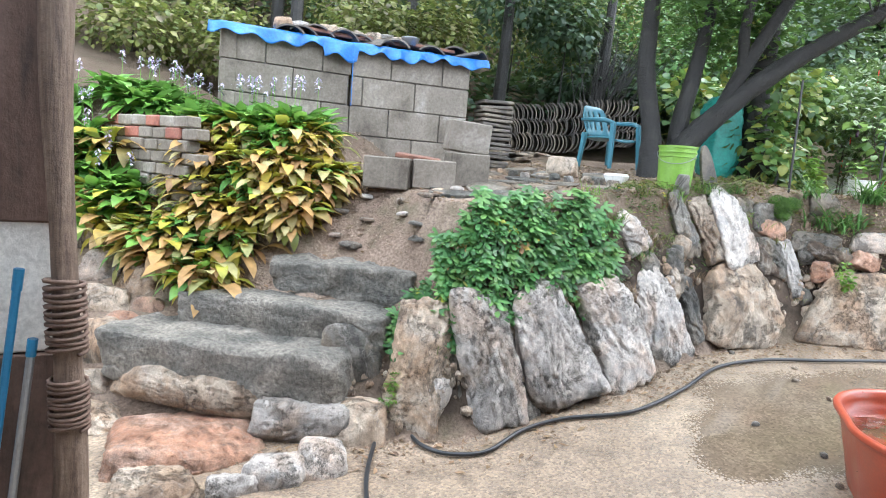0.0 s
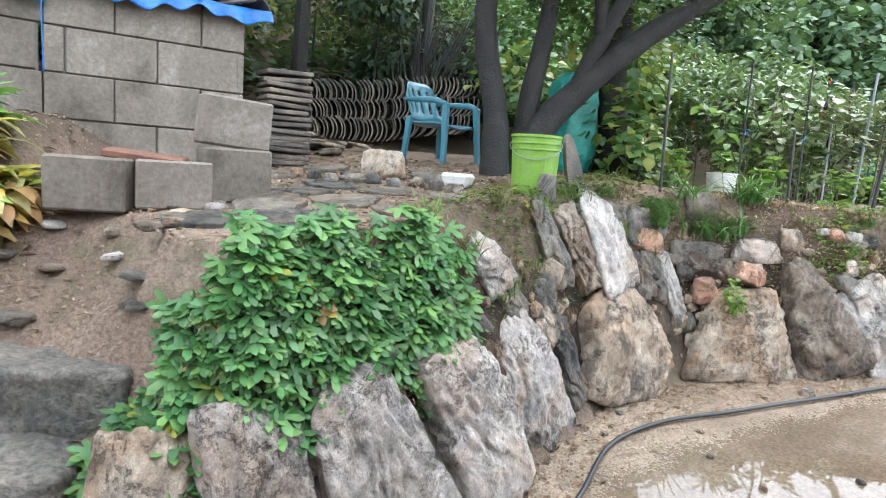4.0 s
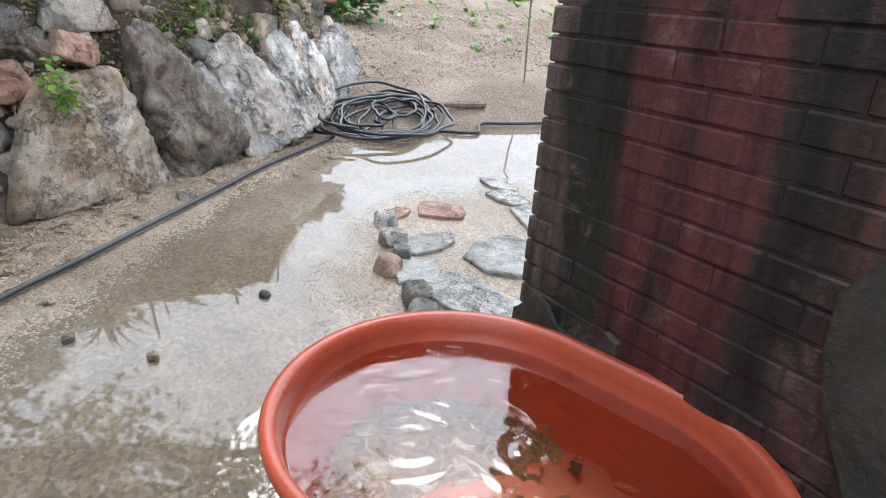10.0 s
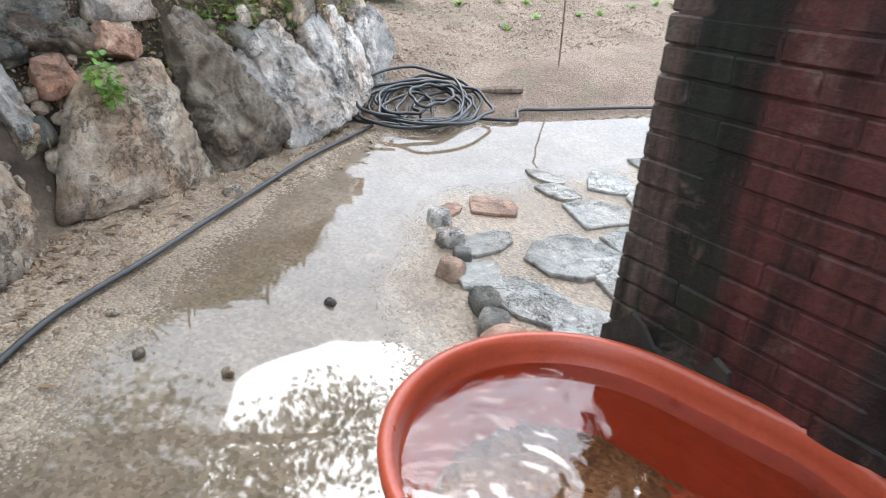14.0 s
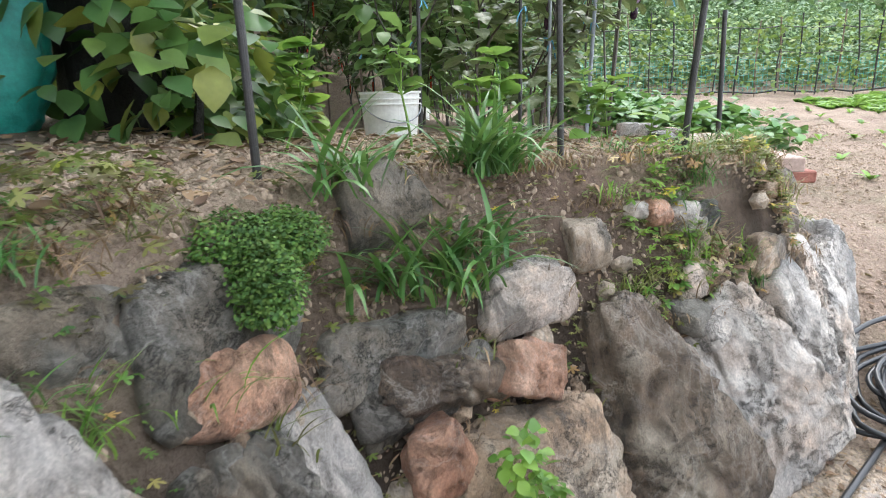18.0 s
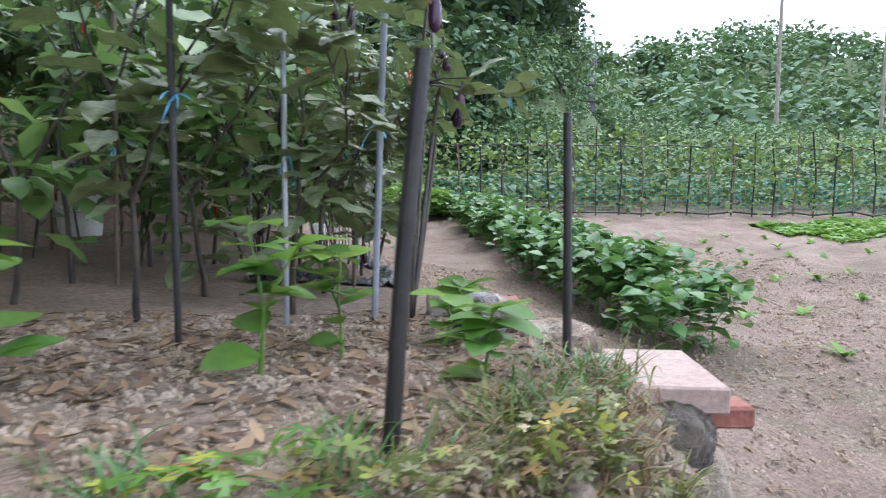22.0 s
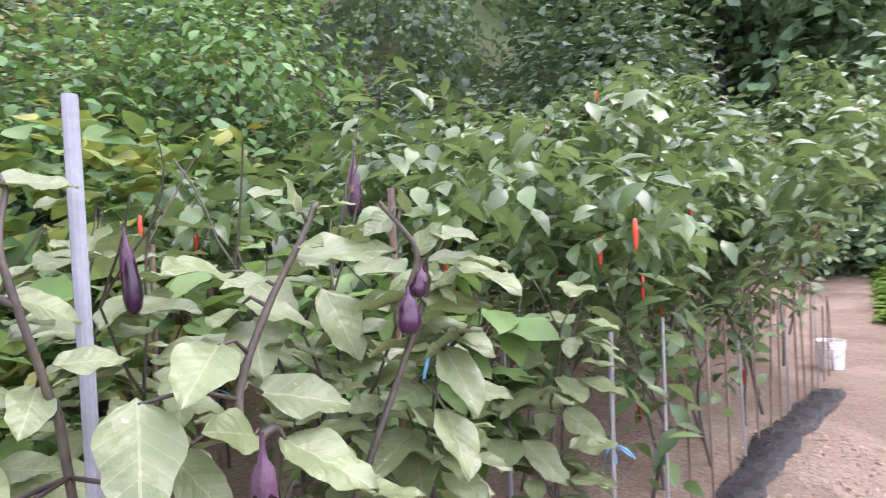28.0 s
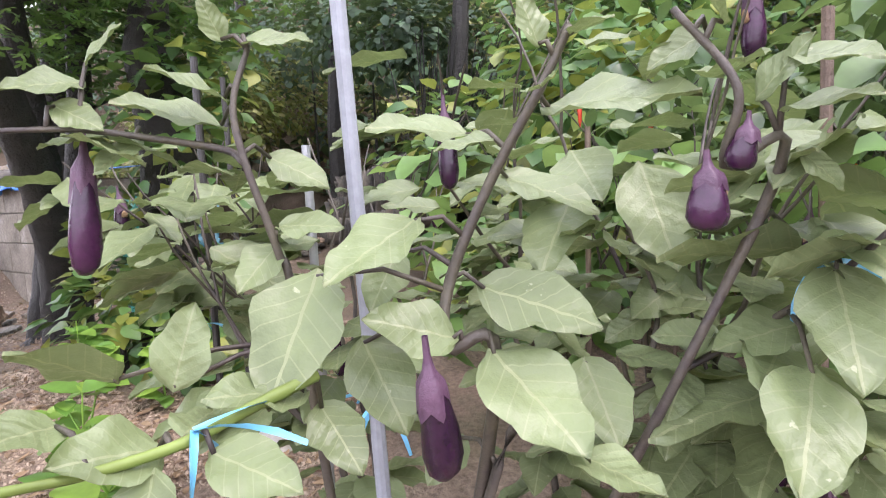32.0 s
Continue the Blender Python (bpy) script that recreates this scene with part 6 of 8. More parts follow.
def fruit(parent, at, length, r, scar=False):
    """A hanging eggplant with its cap and stalk."""
    bm = bmesh.new()
    L, r = length, r * 0.82
    rings = add_lathe(bm, [(0.0, -L), (r * 0.4, -L * 0.985), (r * 0.8, -L * 0.9), (r, -L * 0.72), (r * 0.92, -L * 0.45), (r * 0.7, -L * 0.15), (r * 0.55, 0.0)], 18)
    for v in bm.verts:
        v.co += Vector((0.25 * r * math.sin(v.co.z / L * 2.5), 0, 0)) + v.co.normalized() * r * 0.08 * noise.noise(v.co * 60)
    ob = part("fruit", bm, M["eggplant"], parent, "glossy dark purple eggplant", smooth=True)
    ob.matrix_basis = pose(*at, random.uniform(-6, 6), random.uniform(-6, 6), random.uniform(0, 360))
    bm = bmesh.new()
    add_lathe(bm, [(r * 0.14, L * 0.5), (r * 0.17, L * 0.3), (r * 0.3, L * 0.16), (r * 0.66, 0.03 * L), (r * 0.74, -L * 0.1), (r * 0.8, -L * 0.22)], 20)
    for v in bm.verts:
        a = math.atan2(v.co.y, v.co.x)
        k = 1 + 0.1 * math.sin(5 * a) + 0.06 * noise.noise(v.co * 90)
        v.co = Vector((v.co.x * k, v.co.y * k, v.co.z - (0.1 * L * (0.5 + 0.5 * math.sin(5 * a)) if v.co.z < -0.15 * L else 0)))
    part("cap", bm, M["calyx"], ob, "ridged purple cap and stalk", smooth=True)
    if scar:
        bm = bmesh.new()
        bmesh.ops.create_icosphere(bm, subdivisions=3, radius=1, matrix=Matrix.Translation((r * 0.8, 0, -L * 0.35)) @ Matrix.Diagonal((r * 0.22, r * 0.4, L * 0.12, 1)))
        for v in bm.verts:
            v.co += Vector((0, 1, 1)) * r * 0.35 * noise.noise(v.co * 110)
        part("scar", bm, M["scar"], ob, "tan corky scar", smooth=True)


def stake(x, y, h, r, mat, label, tilt=(0, 0), name="stake"):
    bm = bmesh.new()
    add_tube(bm, [(0, 0, -0.1), (tilt[0] * h * 0.5, tilt[1] * h * 0.5, h * 0.5), (tilt[0] * h, tilt[1] * h, h)], r, 10)
    return thing(name, label, "stake", "garden stakes", at=(x, y, ground(x, y)), bm=bm, material=mat, smooth=False)


def ribbon(x, y, z, seed, parent=None):
    """A knotted strip of blue plastic tape."""
    r = random.Random(seed)
    lf = Leafage()
    for k in range(5):
        d = Vector((r.gauss(0, 1), r.gauss(0, 1), -1.2 if k < 3 else 0.1))
        lf.strip(Vector((0, 0, 0)), d, Vector((0.2, 0.3, 1)), r.uniform(0.05, 0.11), 0.007, (1, 1, 0.9, 1, 0.8), r.uniform(0.3, 1.2), 0.3, r.uniform(-3, 3))
    ob = thing("ribbon", "strip of blue plastic tape tied to a stake", "ribbon", "blue ties", at=(x, y, z))
    lf.under("tape", ob, M["ribbon"])
    return ob


def eggplant(x, y, h, seed, near, fruits=2, leaves=70):
    r = random.Random(seed)
    t = thing("eggplant_plant", "tall eggplant bush with broad leaves and purple stems", "plant", "eggplant bed", at=(x, y, ground(x, y)), rz=r.uniform(0, 360))
    bm = bmesh.new()
    nodes = branchy(bm, r, h, 3, 0.55, 0.012)
    part("stem", bm, M["stem"], t, "thin forked purple stem", smooth=True)
    cand = [n for n in nodes if n[0].z > h * 0.14]
    lf = Leafage()
    for k in range(leaves):
        zt = h * r.uniform(0.1, 1.0)
        p, d, dep = min((cand[r.randrange(len(cand))] for _ in range(6)), key=lambda c: abs(c[0].z - zt))
        way = rand_dir(r, -0.55, 0.25)
        out = Vector((p.x, p.y, 0))
        way = (way + out * 1.2).normalized()
        size = r.uniform(0.09, 0.18)
        q = p + way * 0.05
        if near:
            leaf_object(t, q, way, Vector((r.gauss(0, 0.25), r.gauss(0, 0.25), 1)), size, k)
        else:
            lf.strip(q, way, Vector((r.gauss(0, 0.25), r.gauss(0, 0.25), 1)), size, size * 0.62, OVATE, r.uniform(0.2, 0.9), 0.18, r.uniform(-0.3, 0.3), 0.06)
    if not near:
        lf.under("foliage", t, M["leaf_egg"], "", "stuff")
    for k in range(fruits):
        p, d, dep = cand[r.randrange(len(cand))]
        fruit(t, (p.x, p.y, p.z - 0.05), r.uniform(0.07, 0.11), r.uniform(0.016, 0.022), k == 0)
    return t


for k, (x, y, h, near, nf, nl) in enumerate(((3.75, 6.62, 1.05, True, 1, 70), (3.95, 7.05, 1.05, True, 1, 80), (3.3, 6.5, 1.05, True, 1, 70), (3.5, 7.0, 1.1, True, 1, 90), (2.95, 6.75, 1.0, False, 1, 55), (3.05, 7.25, 1.05, False, 2, 70), (3.3, 7.9, 1.05, False, 1, 70),
                                             (3.75, 7.5, 1.05, False, 2, 90), (4.25, 7.35, 0.95, True, 1, 80), (4.0, 7.8, 1.0, False, 2, 90), (4.3, 7.75, 0.95, True, 1, 80), (3.6, 8.1, 1.0, False, 1, 80))):
    eggplant(x, y, h, 40 + k, near, nf, nl)
for x, y, h, mt, lab, tl in ((4.0, 6.55, 1.25, M["pale_pipe"], "pale grey plastic pipe stake among the eggplants", (0.03, -0.03)), (3.7, 6.45, 1.0, M["steel_pipe"], "grey metal stake among the eggplants", (0, 0)),
                             (4.11, 7.19, 1.15, M["wood"], "brown wooden stake among the eggplants", (0.0, 0.0)), (3.1, 9.17, 1.5, M["wood"], "brown wooden stake by the tomatoes", (0.0, 0.0)), (3.75, 7.75, 1.05, M["steel_pipe"], "grey metal stake among the eggplants", (0, 0)), (4.35, 8.0, 0.72, M["steel_pipe"], "short grey metal stake in the bed", (0.03, 0)),
                             (3.95, 8.1, 0.7, M["steel_pipe"], "short grey metal stake in the bed", (0, 0)), (3.2, 7.2, 1.0, M["wood"], "brown wooden stake among the eggplants", (0.02, 0.01)), (3.4, 6.2, 1.2, M["steel_pipe"], "grey metal stake among the eggplants", (0, 0.01)),
                             (2.9, 6.2, 1.2, M["steel_pipe"], "grey metal stake among the eggplants", (0.01, 0)), (3.0, 7.6, 0.9, M["wood"], "brown wooden stake among the eggplants", (0, 0))):
    if mt is M["steel_pipe"] and x < 3.6:
        mt, lab = M["post"], "thin dark stake among the eggplants"
    stake(x, y, h, 0.011 if mt is M["pale_pipe"] else 0.0085, mt, lab, tl)
    ribbon(x + 0.01, y - 0.01, ground(x, y) + h * 0.5, int(x * 100 + y * 10))

# the bush beside the path, its long limbs tied up and hung with fruit
bx, by = 4.12, 6.52
bz = ground(bx, by)
bush = thing("eggplant_plant", "eggplant bush with tied limbs and ripe fruit", "plant", "eggplant bed", at=(bx, by, bz))
root = Vector((bx, by, bz))


def limb(pts, rad, mat, leaves, extra, seed):
    """A limb through a few points, with its own leaves (stalk end and tip of each) and some small ones."""
    r = random.Random(seed)
    P = smooth_path([Vector(p) - root for p in pts], 7)
    bm = bmesh.new()
    rings = add_tube(bm, P, [rad * (1.1 - 0.5 * k / len(P)) * (1 + 0.12 * noise.noise((k * 0.9, seed, 0))) for k in range(len(P))], 8)
    part("limb", bm, mat, bush, smooth=True)
    for k, (a, b) in enumerate(leaves):
        a, b = Vector(a) - root, Vector(b) - root
        leaf_object(bush, a, b - a, Vector((0.55 + r.gauss(0, 0.2), -0.05 + r.gauss(0, 0.2), 0.8)), (b - a).length * 1.02, k)
        j = min(P, key=lambda p: (p - a).length)
        bm = bmesh.new()
        add_tube(bm, [j, (j + a) / 2 + Vector((0, 0, 0.012)), a + (b - a) * 0.06], [0.0035, 0.003, 0.0025], 6)
        part("leaf_stalk", bm, M["stem"], bush, smooth=True)
    for k in range(extra):
        p = P[r.randrange(len(P) // 4, len(P))]
        way = rand_dir(r, -0.5, 0.2) + Vector((-0.5, 0, 0))
        leaf_object(bush, p + way * 0.02, way, Vector((r.gauss(0.2, 0.3), r.gauss(0, 0.3), 1)), r.uniform(0.06, 0.11), k)


limb([(bx, by, bz - 0.05), (4.26, 6.65, 2.04), (4.26, 6.60, 2.10), (4.24, 6.61, 2.17), (4.25, 6.66, 2.28), (4.27, 6.71, 2.37), (4.28, 6.74, 2.43)], 0.0075, M["stem"],
     [((4.22, 6.47, 2.19), (4.31, 6.41, 2.07)), ((4.24, 6.58, 2.24), (4.30, 6.47, 2.19)), ((4.16, 6.66, 2.33), (4.20, 6.53, 2.35)), ((4.24, 6.64, 2.16), (4.33, 6.75, 2.13)), ((4.28, 6.64, 2.10), (4.41, 6.70, 2.03)), ((4.27, 6.61, 2.11), (4.29, 6.51, 2.15)), ((4.22, 6.51, 2.11), (4.29, 6.55, 2.02)), ((4.14, 6.70, 2.28), (4.22, 6.80, 2.24)), ((4.24, 6.72, 2.35), (4.36, 6.84, 2.36)), ((4.27, 6.71, 2.41), (4.27, 6.69, 2.47)), ((4.18, 6.56, 2.20), (4.23, 6.52, 2.14)), ((4.28, 6.74, 2.42), (4.34, 6.76, 2.43))], 6, 900)
limb([(bx, by, bz - 0.05), (4.12, 6.44, 2.09), (4.12, 6.42, 2.20), (4.12, 6.39, 2.31), (4.11, 6.38, 2.38), (4.09, 6.40, 2.45)], 0.0060, M["stem"],
     [((4.07, 6.37, 2.39), (4.13, 6.29, 2.43)), ((4.08, 6.39, 2.46), (4.11, 6.48, 2.46)), ((4.08, 6.37, 2.46), (4.10, 6.35, 2.51)), ((4.20, 6.25, 2.08), (4.28, 6.18, 2.15)), ((4.19, 6.30, 2.06), (4.18, 6.33, 2.16)), ((4.03, 6.36, 2.36), (4.10, 6.24, 2.40)), ((4.06, 6.41, 2.32), (4.09, 6.49, 2.28)), ((4.27, 6.45, 2.07), (4.33, 6.36, 2.10)), ((4.10, 6.42, 2.21), (4.15, 6.37, 2.16))], 6, 901)
limb([(4.12, 6.39, 2.31), (4.08, 6.36, 2.33), (4.08, 6.26, 2.35), (4.09, 6.19, 2.36), (4.10, 6.10, 2.36)], 0.0050, M["stem"],
     [((4.05, 6.20, 2.42), (4.12, 6.13, 2.41)), ((4.05, 6.20, 2.44), (4.07, 6.25, 2.49)), ((4.08, 6.17, 2.39), (4.10, 6.23, 2.36)), ((4.05, 6.26, 2.35), (4.10, 6.21, 2.31))], 3, 902)
limb([(4.28, 6.46, 2.09), (4.33, 6.40, 2.08), (4.37, 6.35, 2.07), (4.41, 6.29, 2.07), (4.45, 6.24, 2.08)], 0.0060, M["leaf_vine"],
     [((4.35, 6.33, 2.06), (4.43, 6.27, 2.09)), ((4.37, 6.37, 2.06), (4.42, 6.45, 2.04)), ((4.35, 6.25, 2.09), (4.43, 6.22, 2.11)), ((4.25, 6.46, 2.05), (4.32, 6.50, 2.00))], 2, 903)
limb([(bx, by, bz - 0.05), (4.26, 6.65, 1.96), (4.22, 6.74, 1.98), (4.20, 6.84, 2.00), (4.23, 6.93, 2.05), (4.32, 7.00, 2.14), (4.39, 7.02, 2.21)], 0.0060, M["stem"],
     [((4.30, 7.00, 2.10), (4.29, 6.89, 2.08)), ((4.36, 6.96, 2.07), (4.46, 6.87, 1.99)), ((4.34, 7.00, 2.17), (4.44, 6.95, 2.07)), ((4.22, 6.77, 2.06), (4.32, 6.77, 1.99)), ((4.37, 6.69, 2.02), (4.45, 6.75, 2.01)), ((4.23, 6.89, 2.01), (4.28, 6.84, 1.95)), ((4.18, 6.83, 2.05), (4.26, 6.88, 2.05)), ((4.21, 6.62, 1.98), (4.26, 6.57, 1.95))], 8, 904)
limb([(4.17, 6.88, 2.02), (4.12, 6.92, 2.10), (4.11, 6.88, 2.21)], 0.0040, M["stem"],
     [((4.17, 6.87, 2.29), (4.25, 6.88, 2.16)), ((4.12, 6.92, 2.09), (4.19, 6.96, 2.10)), ((4.12, 6.91, 2.08), (4.12, 6.84, 2.05))], 3, 905)
limb([(bx, by, bz - 0.05), (4.34, 6.91, 2.22), (4.36, 6.86, 2.28), (4.38, 6.86, 2.35), (4.34, 6.82, 2.43)], 0.0060, M["stem"],
     [((4.29, 6.98, 2.21), (4.36, 6.99, 2.20)), ((4.35, 6.93, 2.33), (4.45, 6.95, 2.34)), ((4.36, 6.93, 2.38), (4.45, 6.95, 2.37)), ((4.36, 6.86, 2.41), (4.38, 6.83, 2.45)), ((4.35, 6.90, 2.34), (4.39, 6.93, 2.40)), ((4.34, 6.86, 2.41), (4.32, 6.80, 2.38))], 4, 906)
for at, ln, rad, sc in (((4.06, 6.19, 2.31), 0.129, 0.024, True), ((4.32, 6.57, 2.08), 0.103, 0.026, False), ((4.38, 6.83, 2.27), 0.050, 0.024, True), ((4.38, 6.87, 2.31), 0.037, 0.018, False)):
    fruit(bush, Vector(at) - root, ln, rad, sc)
ribbon(4.37, 6.36, 2.08, 71)
ribbon(4.32, 7.00, 2.17, 72)

# dark terrace posts
for px, py, qx, qy, h, r in ((2.08, 5.0, 2.06, 5.02, 1.0, 0.010), (3.02, 5.22, 3.01, 5.24, 0.54, 0.010), (3.67, 5.42, 3.72, 5.4, 0.58, 0.013), (4.32, 5.9, 4.31, 5.91, 0.62, 0.0115)):
    bm = bmesh.new()
    add_tube(bm, [(0, 0, -0.12), ((qx - px) * 0.5, (qy - py) * 0.5, h * 0.5), (qx - px, qy - py, h)], [r * 1.05, r, r * 0.95], 12)
    thing("terrace_post", "black weathered post standing in the terrace soil", "post", "terrace posts", at=(px, py, ground(px, py)), bm=bm, material=M["post"])

# young leafy plants along the terrace edge
def sprig(x, y, h, seed, label, mat, n=26, size=0.13, group="young plants"):
    r = random.Random(seed)
    t = thing("young_plant", label, "plant", group, at=(x, y, ground(x, y)), rz=r.uniform(0, 360))
    bm = bmesh.new()
    nodes = branchy(bm, r, h, 1, 0.4, 0.006, 5)
    part("stem", bm, M["leaf_bright"], t)
    lf = Leafage()
    for k in range(n):
        p, d, dep = nodes[r.randrange(1, len(nodes))]
        s = size * r.uniform(0.6, 1.2)
        lf.strip(p, rand_dir(r, -0.1, 0.4), Vector((r.gauss(0, 0.2), r.gauss(0, 0.2), 1)), s, s * 0.7, OVATE, r.uniform(0.1, 0.7), 0.2)
    lf.under("foliage", t, mat, "", "stuff")
    return t


for k, (x, y, h) in enumerate(((2.2, 5.4, 0.6), (2.66, 5.62, 0.62), (3.0, 5.7, 0.45), (3.1, 5.85, 0.55), (3.55, 5.85, 0.5), (3.98, 5.7, 0.32), (2.35, 5.8, 0.5), (3.75, 6.0, 0.45), (4.05, 6.1, 0.3), (1.95, 5.7, 0.6))):
    sprig(x, y, h, 70 + k, "bright green young plant with broad leaves", M["leaf_bright"], 22, 0.11)


def pepper(seed):
    r = random.Random(seed)
    t = thing("pepper_plant", "tall pepper plant with dark drooping leaves", "plant", "pepper rows")
    bm = bmesh.new()
    nodes = branchy(bm, r, 1.35, 3, 0.5, 0.01, 5)
    part("stem", bm, M["stem"], t)
    cand = [n for n in nodes if n[0].z > 0.3]
    lf = Leafage()
    for k in range(330):
        p, d, dep = cand[r.randrange(len(cand))]
        q = p + Vector((r.gauss(0, 0.1), r.gauss(0, 0.1), r.gauss(0, 0.06)))
        s = r.uniform(0.08, 0.15)
        lf.strip(q, rand_dir(r, -0.75, 0.2), Vector((r.gauss(0, 0.4), r.gauss(0, 0.4), 1)), s, s * 0.48, LANCE, r.uniform(0.2, 1.0), 0.2)
    lf.under("foliage", t, M["leaf_dark"], "", "stuff")
    for k in range(4):
        p, d, dep = cand[r.randrange(len(cand))]
        bm = bmesh.new()
        add_lathe(bm, [(0.0, -0.1), (0.006, -0.08), (0.009, -0.03), (0.006, 0.0), (0.0, 0.005)], 8)
        ob = part("pepper_fruit", bm, M["red_pepper"] if k < 2 else M["leaf_dark"], t, "", True)
        ob.matrix_basis = pose(p.x * 1.3, p.y * 1.3, p.z - 0.1)
    return t


protos = [pepper(s) for s in (1, 2, 3)]
rg = random.Random(4)
first = True
slots = [(x, 7.95 + 0.36 * j + rg.uniform(-0.05, 0.05)) for j in range(15) for x in (2.7, 3.25, 3.8, 4.3)]
for k, (x, y) in enumerate(slots):
    if y < 8.3 and x > 3.9:
        continue
    m = pose(x + rg.uniform(-0.06, 0.06) + 0.14 * (y - 8), y, ground(x, y), 0, 0, rg.uniform(0, 360)) @ Matrix.Scale(rg.uniform(0.85, 1.1), 4)
    if k < 3:
        protos[k].matrix_basis = m
    else:
        c = copy_thing(protos[k % 3], m)
        c.matrix_basis = m
for k in range(16):
    y = 8.2 + 0.26 * k
    stake(4.45 + 0.15 * (y - 8), y, rg.uniform(0.55, 0.8), 0.0055, M["steel_pipe"] if k % 4 == 0 else M["wood"], "thin stake at the foot of the pepper row", (rg.uniform(-0.04, 0.04), 0))

# black mulch film between bed and path
bm = bmesh.new()
line = smooth_path([(3.7, 7.42, 0), (4.05, 7.38, 0), (4.4, 7.5, 0), (4.55, 8.0, 0), (4.62, 8.6, 0), (4.8, 9.8, 0), (5.05, 11.2, 0)], 14)
rows = []
for i, p in enumerate(line):
    d = (line[min(i + 1, len(line) - 1)] - line[max(i - 1, 0)]).normalized()
    nn = Vector((-d.y, d.x, 0))
    row = []
    for k in range(8):
        q = p + nn * (-0.08 + 0.024 * k + 0.04 * noise.noise((i * 0.35, k * 0.2, 0)))
        row.append(bm.verts.new((q.x, q.y, ground(q.x, q.y) + 0.012 + 0.018 * math.sin(k / 7 * math.pi) + 0.05 * abs(noise.noise((i * 0.5, k * 0.6, 3))))))
    rows.append(row)
for a, b in zip(rows, rows[1:]):
    for k in range(7):
        bm.faces.new((a[k], a[k + 1], b[k + 1], b[k]))
thing("mulch_film", "crumpled black plastic mulch film along the bed", "plastic film", bm=bm, material=M["black_film"], smooth=True)


# bean row beside the path
def bean(seed):
    r = random.Random(seed)
    t = thing("bean_plant", "bushy green bean plant with broad leaves", "plant", "bean row")
    bm = bmesh.new()
    nodes = branchy(bm, r, 0.55, 2, 0.6, 0.007, 5)
    part("stem", bm, M["leaf_hosta"], t)
    lf = Leafage()
    for k in range(110):
        p, d, dep = nodes[r.randrange(2, len(nodes))]
        q = p + Vector((r.gauss(0, 0.09), r.gauss(0, 0.09), r.gauss(0.02, 0.06)))
        s = r.uniform(0.08, 0.14)
        lf.strip(q, rand_dir(r, -0.5, 0.3), Vector((r.gauss(0, 0.3), r.gauss(0, 0.3), 1)), s, s * 0.75, BROAD, r.uniform(0.1, 0.7), 0.2)
    lf.under("foliage", t, M["leaf_bean"], "", "stuff")
    return t


beans = [bean(s) for s in (5, 6, 7)]
k = 0
for j in range(27):
    y = 7.15 + 0.24 * j
    cx = 6.02 + 0.28 * (y - 7.3)
    for dx in (-0.16, 0.14):
        x = cx + dx + rg.uniform(-0.05, 0.05)
        m = pose(x, y, ground(x, y), 0, 0, rg.uniform(0, 360)) @ Matrix.Scale(rg.uniform(0.8, 1.1), 4)
        if k < 3:
            beans[k].matrix_basis = m
        else:
            copy_thing(beans[k % 3], m).matrix_basis = m
        k += 1


# hosta bed with its brick edging
def hosta(seed, n, mat, length, droop, flowers):
    r = random.Random(seed)
    t = thing("hosta", "hosta clump, leaves yellowing and browning" if mat == "leaf_yellow" else "green hosta clump with arching leaves", "plant", "hosta bed")
    lf = Leafage()
    for k in range(n):
        a = r.uniform(0, 6.28)
        el = r.uniform(0.2, 1.2)
        d = Vector((math.cos(a) * math.cos(el), math.sin(a) * math.cos(el), math.sin(el)))
        L = length * r.uniform(0.7, 1.2)
        lf.strip(Vector((r.gauss(0, 0.05), r.gauss(0, 0.05), 0)), d, Vector((0, 0, 1)), L, L * 0.27, HOSTA, droop * r.uniform(0.6, 1.3), 0.25, r.uniform(-0.5, 0.5), 0.04)
    lf.under("foliage", t, M[mat], "", "stuff")
    for k in range(flowers):
        bm = bmesh.new()
        top = Vector((r.gauss(0, 0.1), r.gauss(0, 0.1), r.uniform(0.45, 0.6)))
        add_tube(bm, [(0, 0, 0.05), top * 0.6, top], 0.003, 5)
        st = part("flower_stalk", bm, M["leaf_hosta"], t)
        fl = Leafage()
        for q in range(14):
            fl.strip(top - Vector((0, 0, 0.012 * q * 0.8)), rand_dir(r, -0.8, 0.1), U3, 0.045, 0.022, LANCE, 0.5, 0.5)
        fl.under("blossom", st, M["petal_lilac"], "pale lilac blossom")
    return t


hp = [hosta(1, 46, "leaf_hosta", 0.36, 1.3, 1), hosta(2, 42, "leaf_yellow", 0.4, 1.9, 0), hosta(3, 36, "leaf_yellow", 0.36, 2.1, 0), hosta(4, 46, "leaf_hosta", 0.36, 1.5, 0)]
used = [False] * 4
rg = random.Random(12)


def put(protos, flags, k, m):
    if not flags[k]:
        flags[k] = True
        protos[k].matrix_basis = m
        return protos[k]
    c = copy_thing(protos[k], m)
    c.matrix_basis = m
    return c


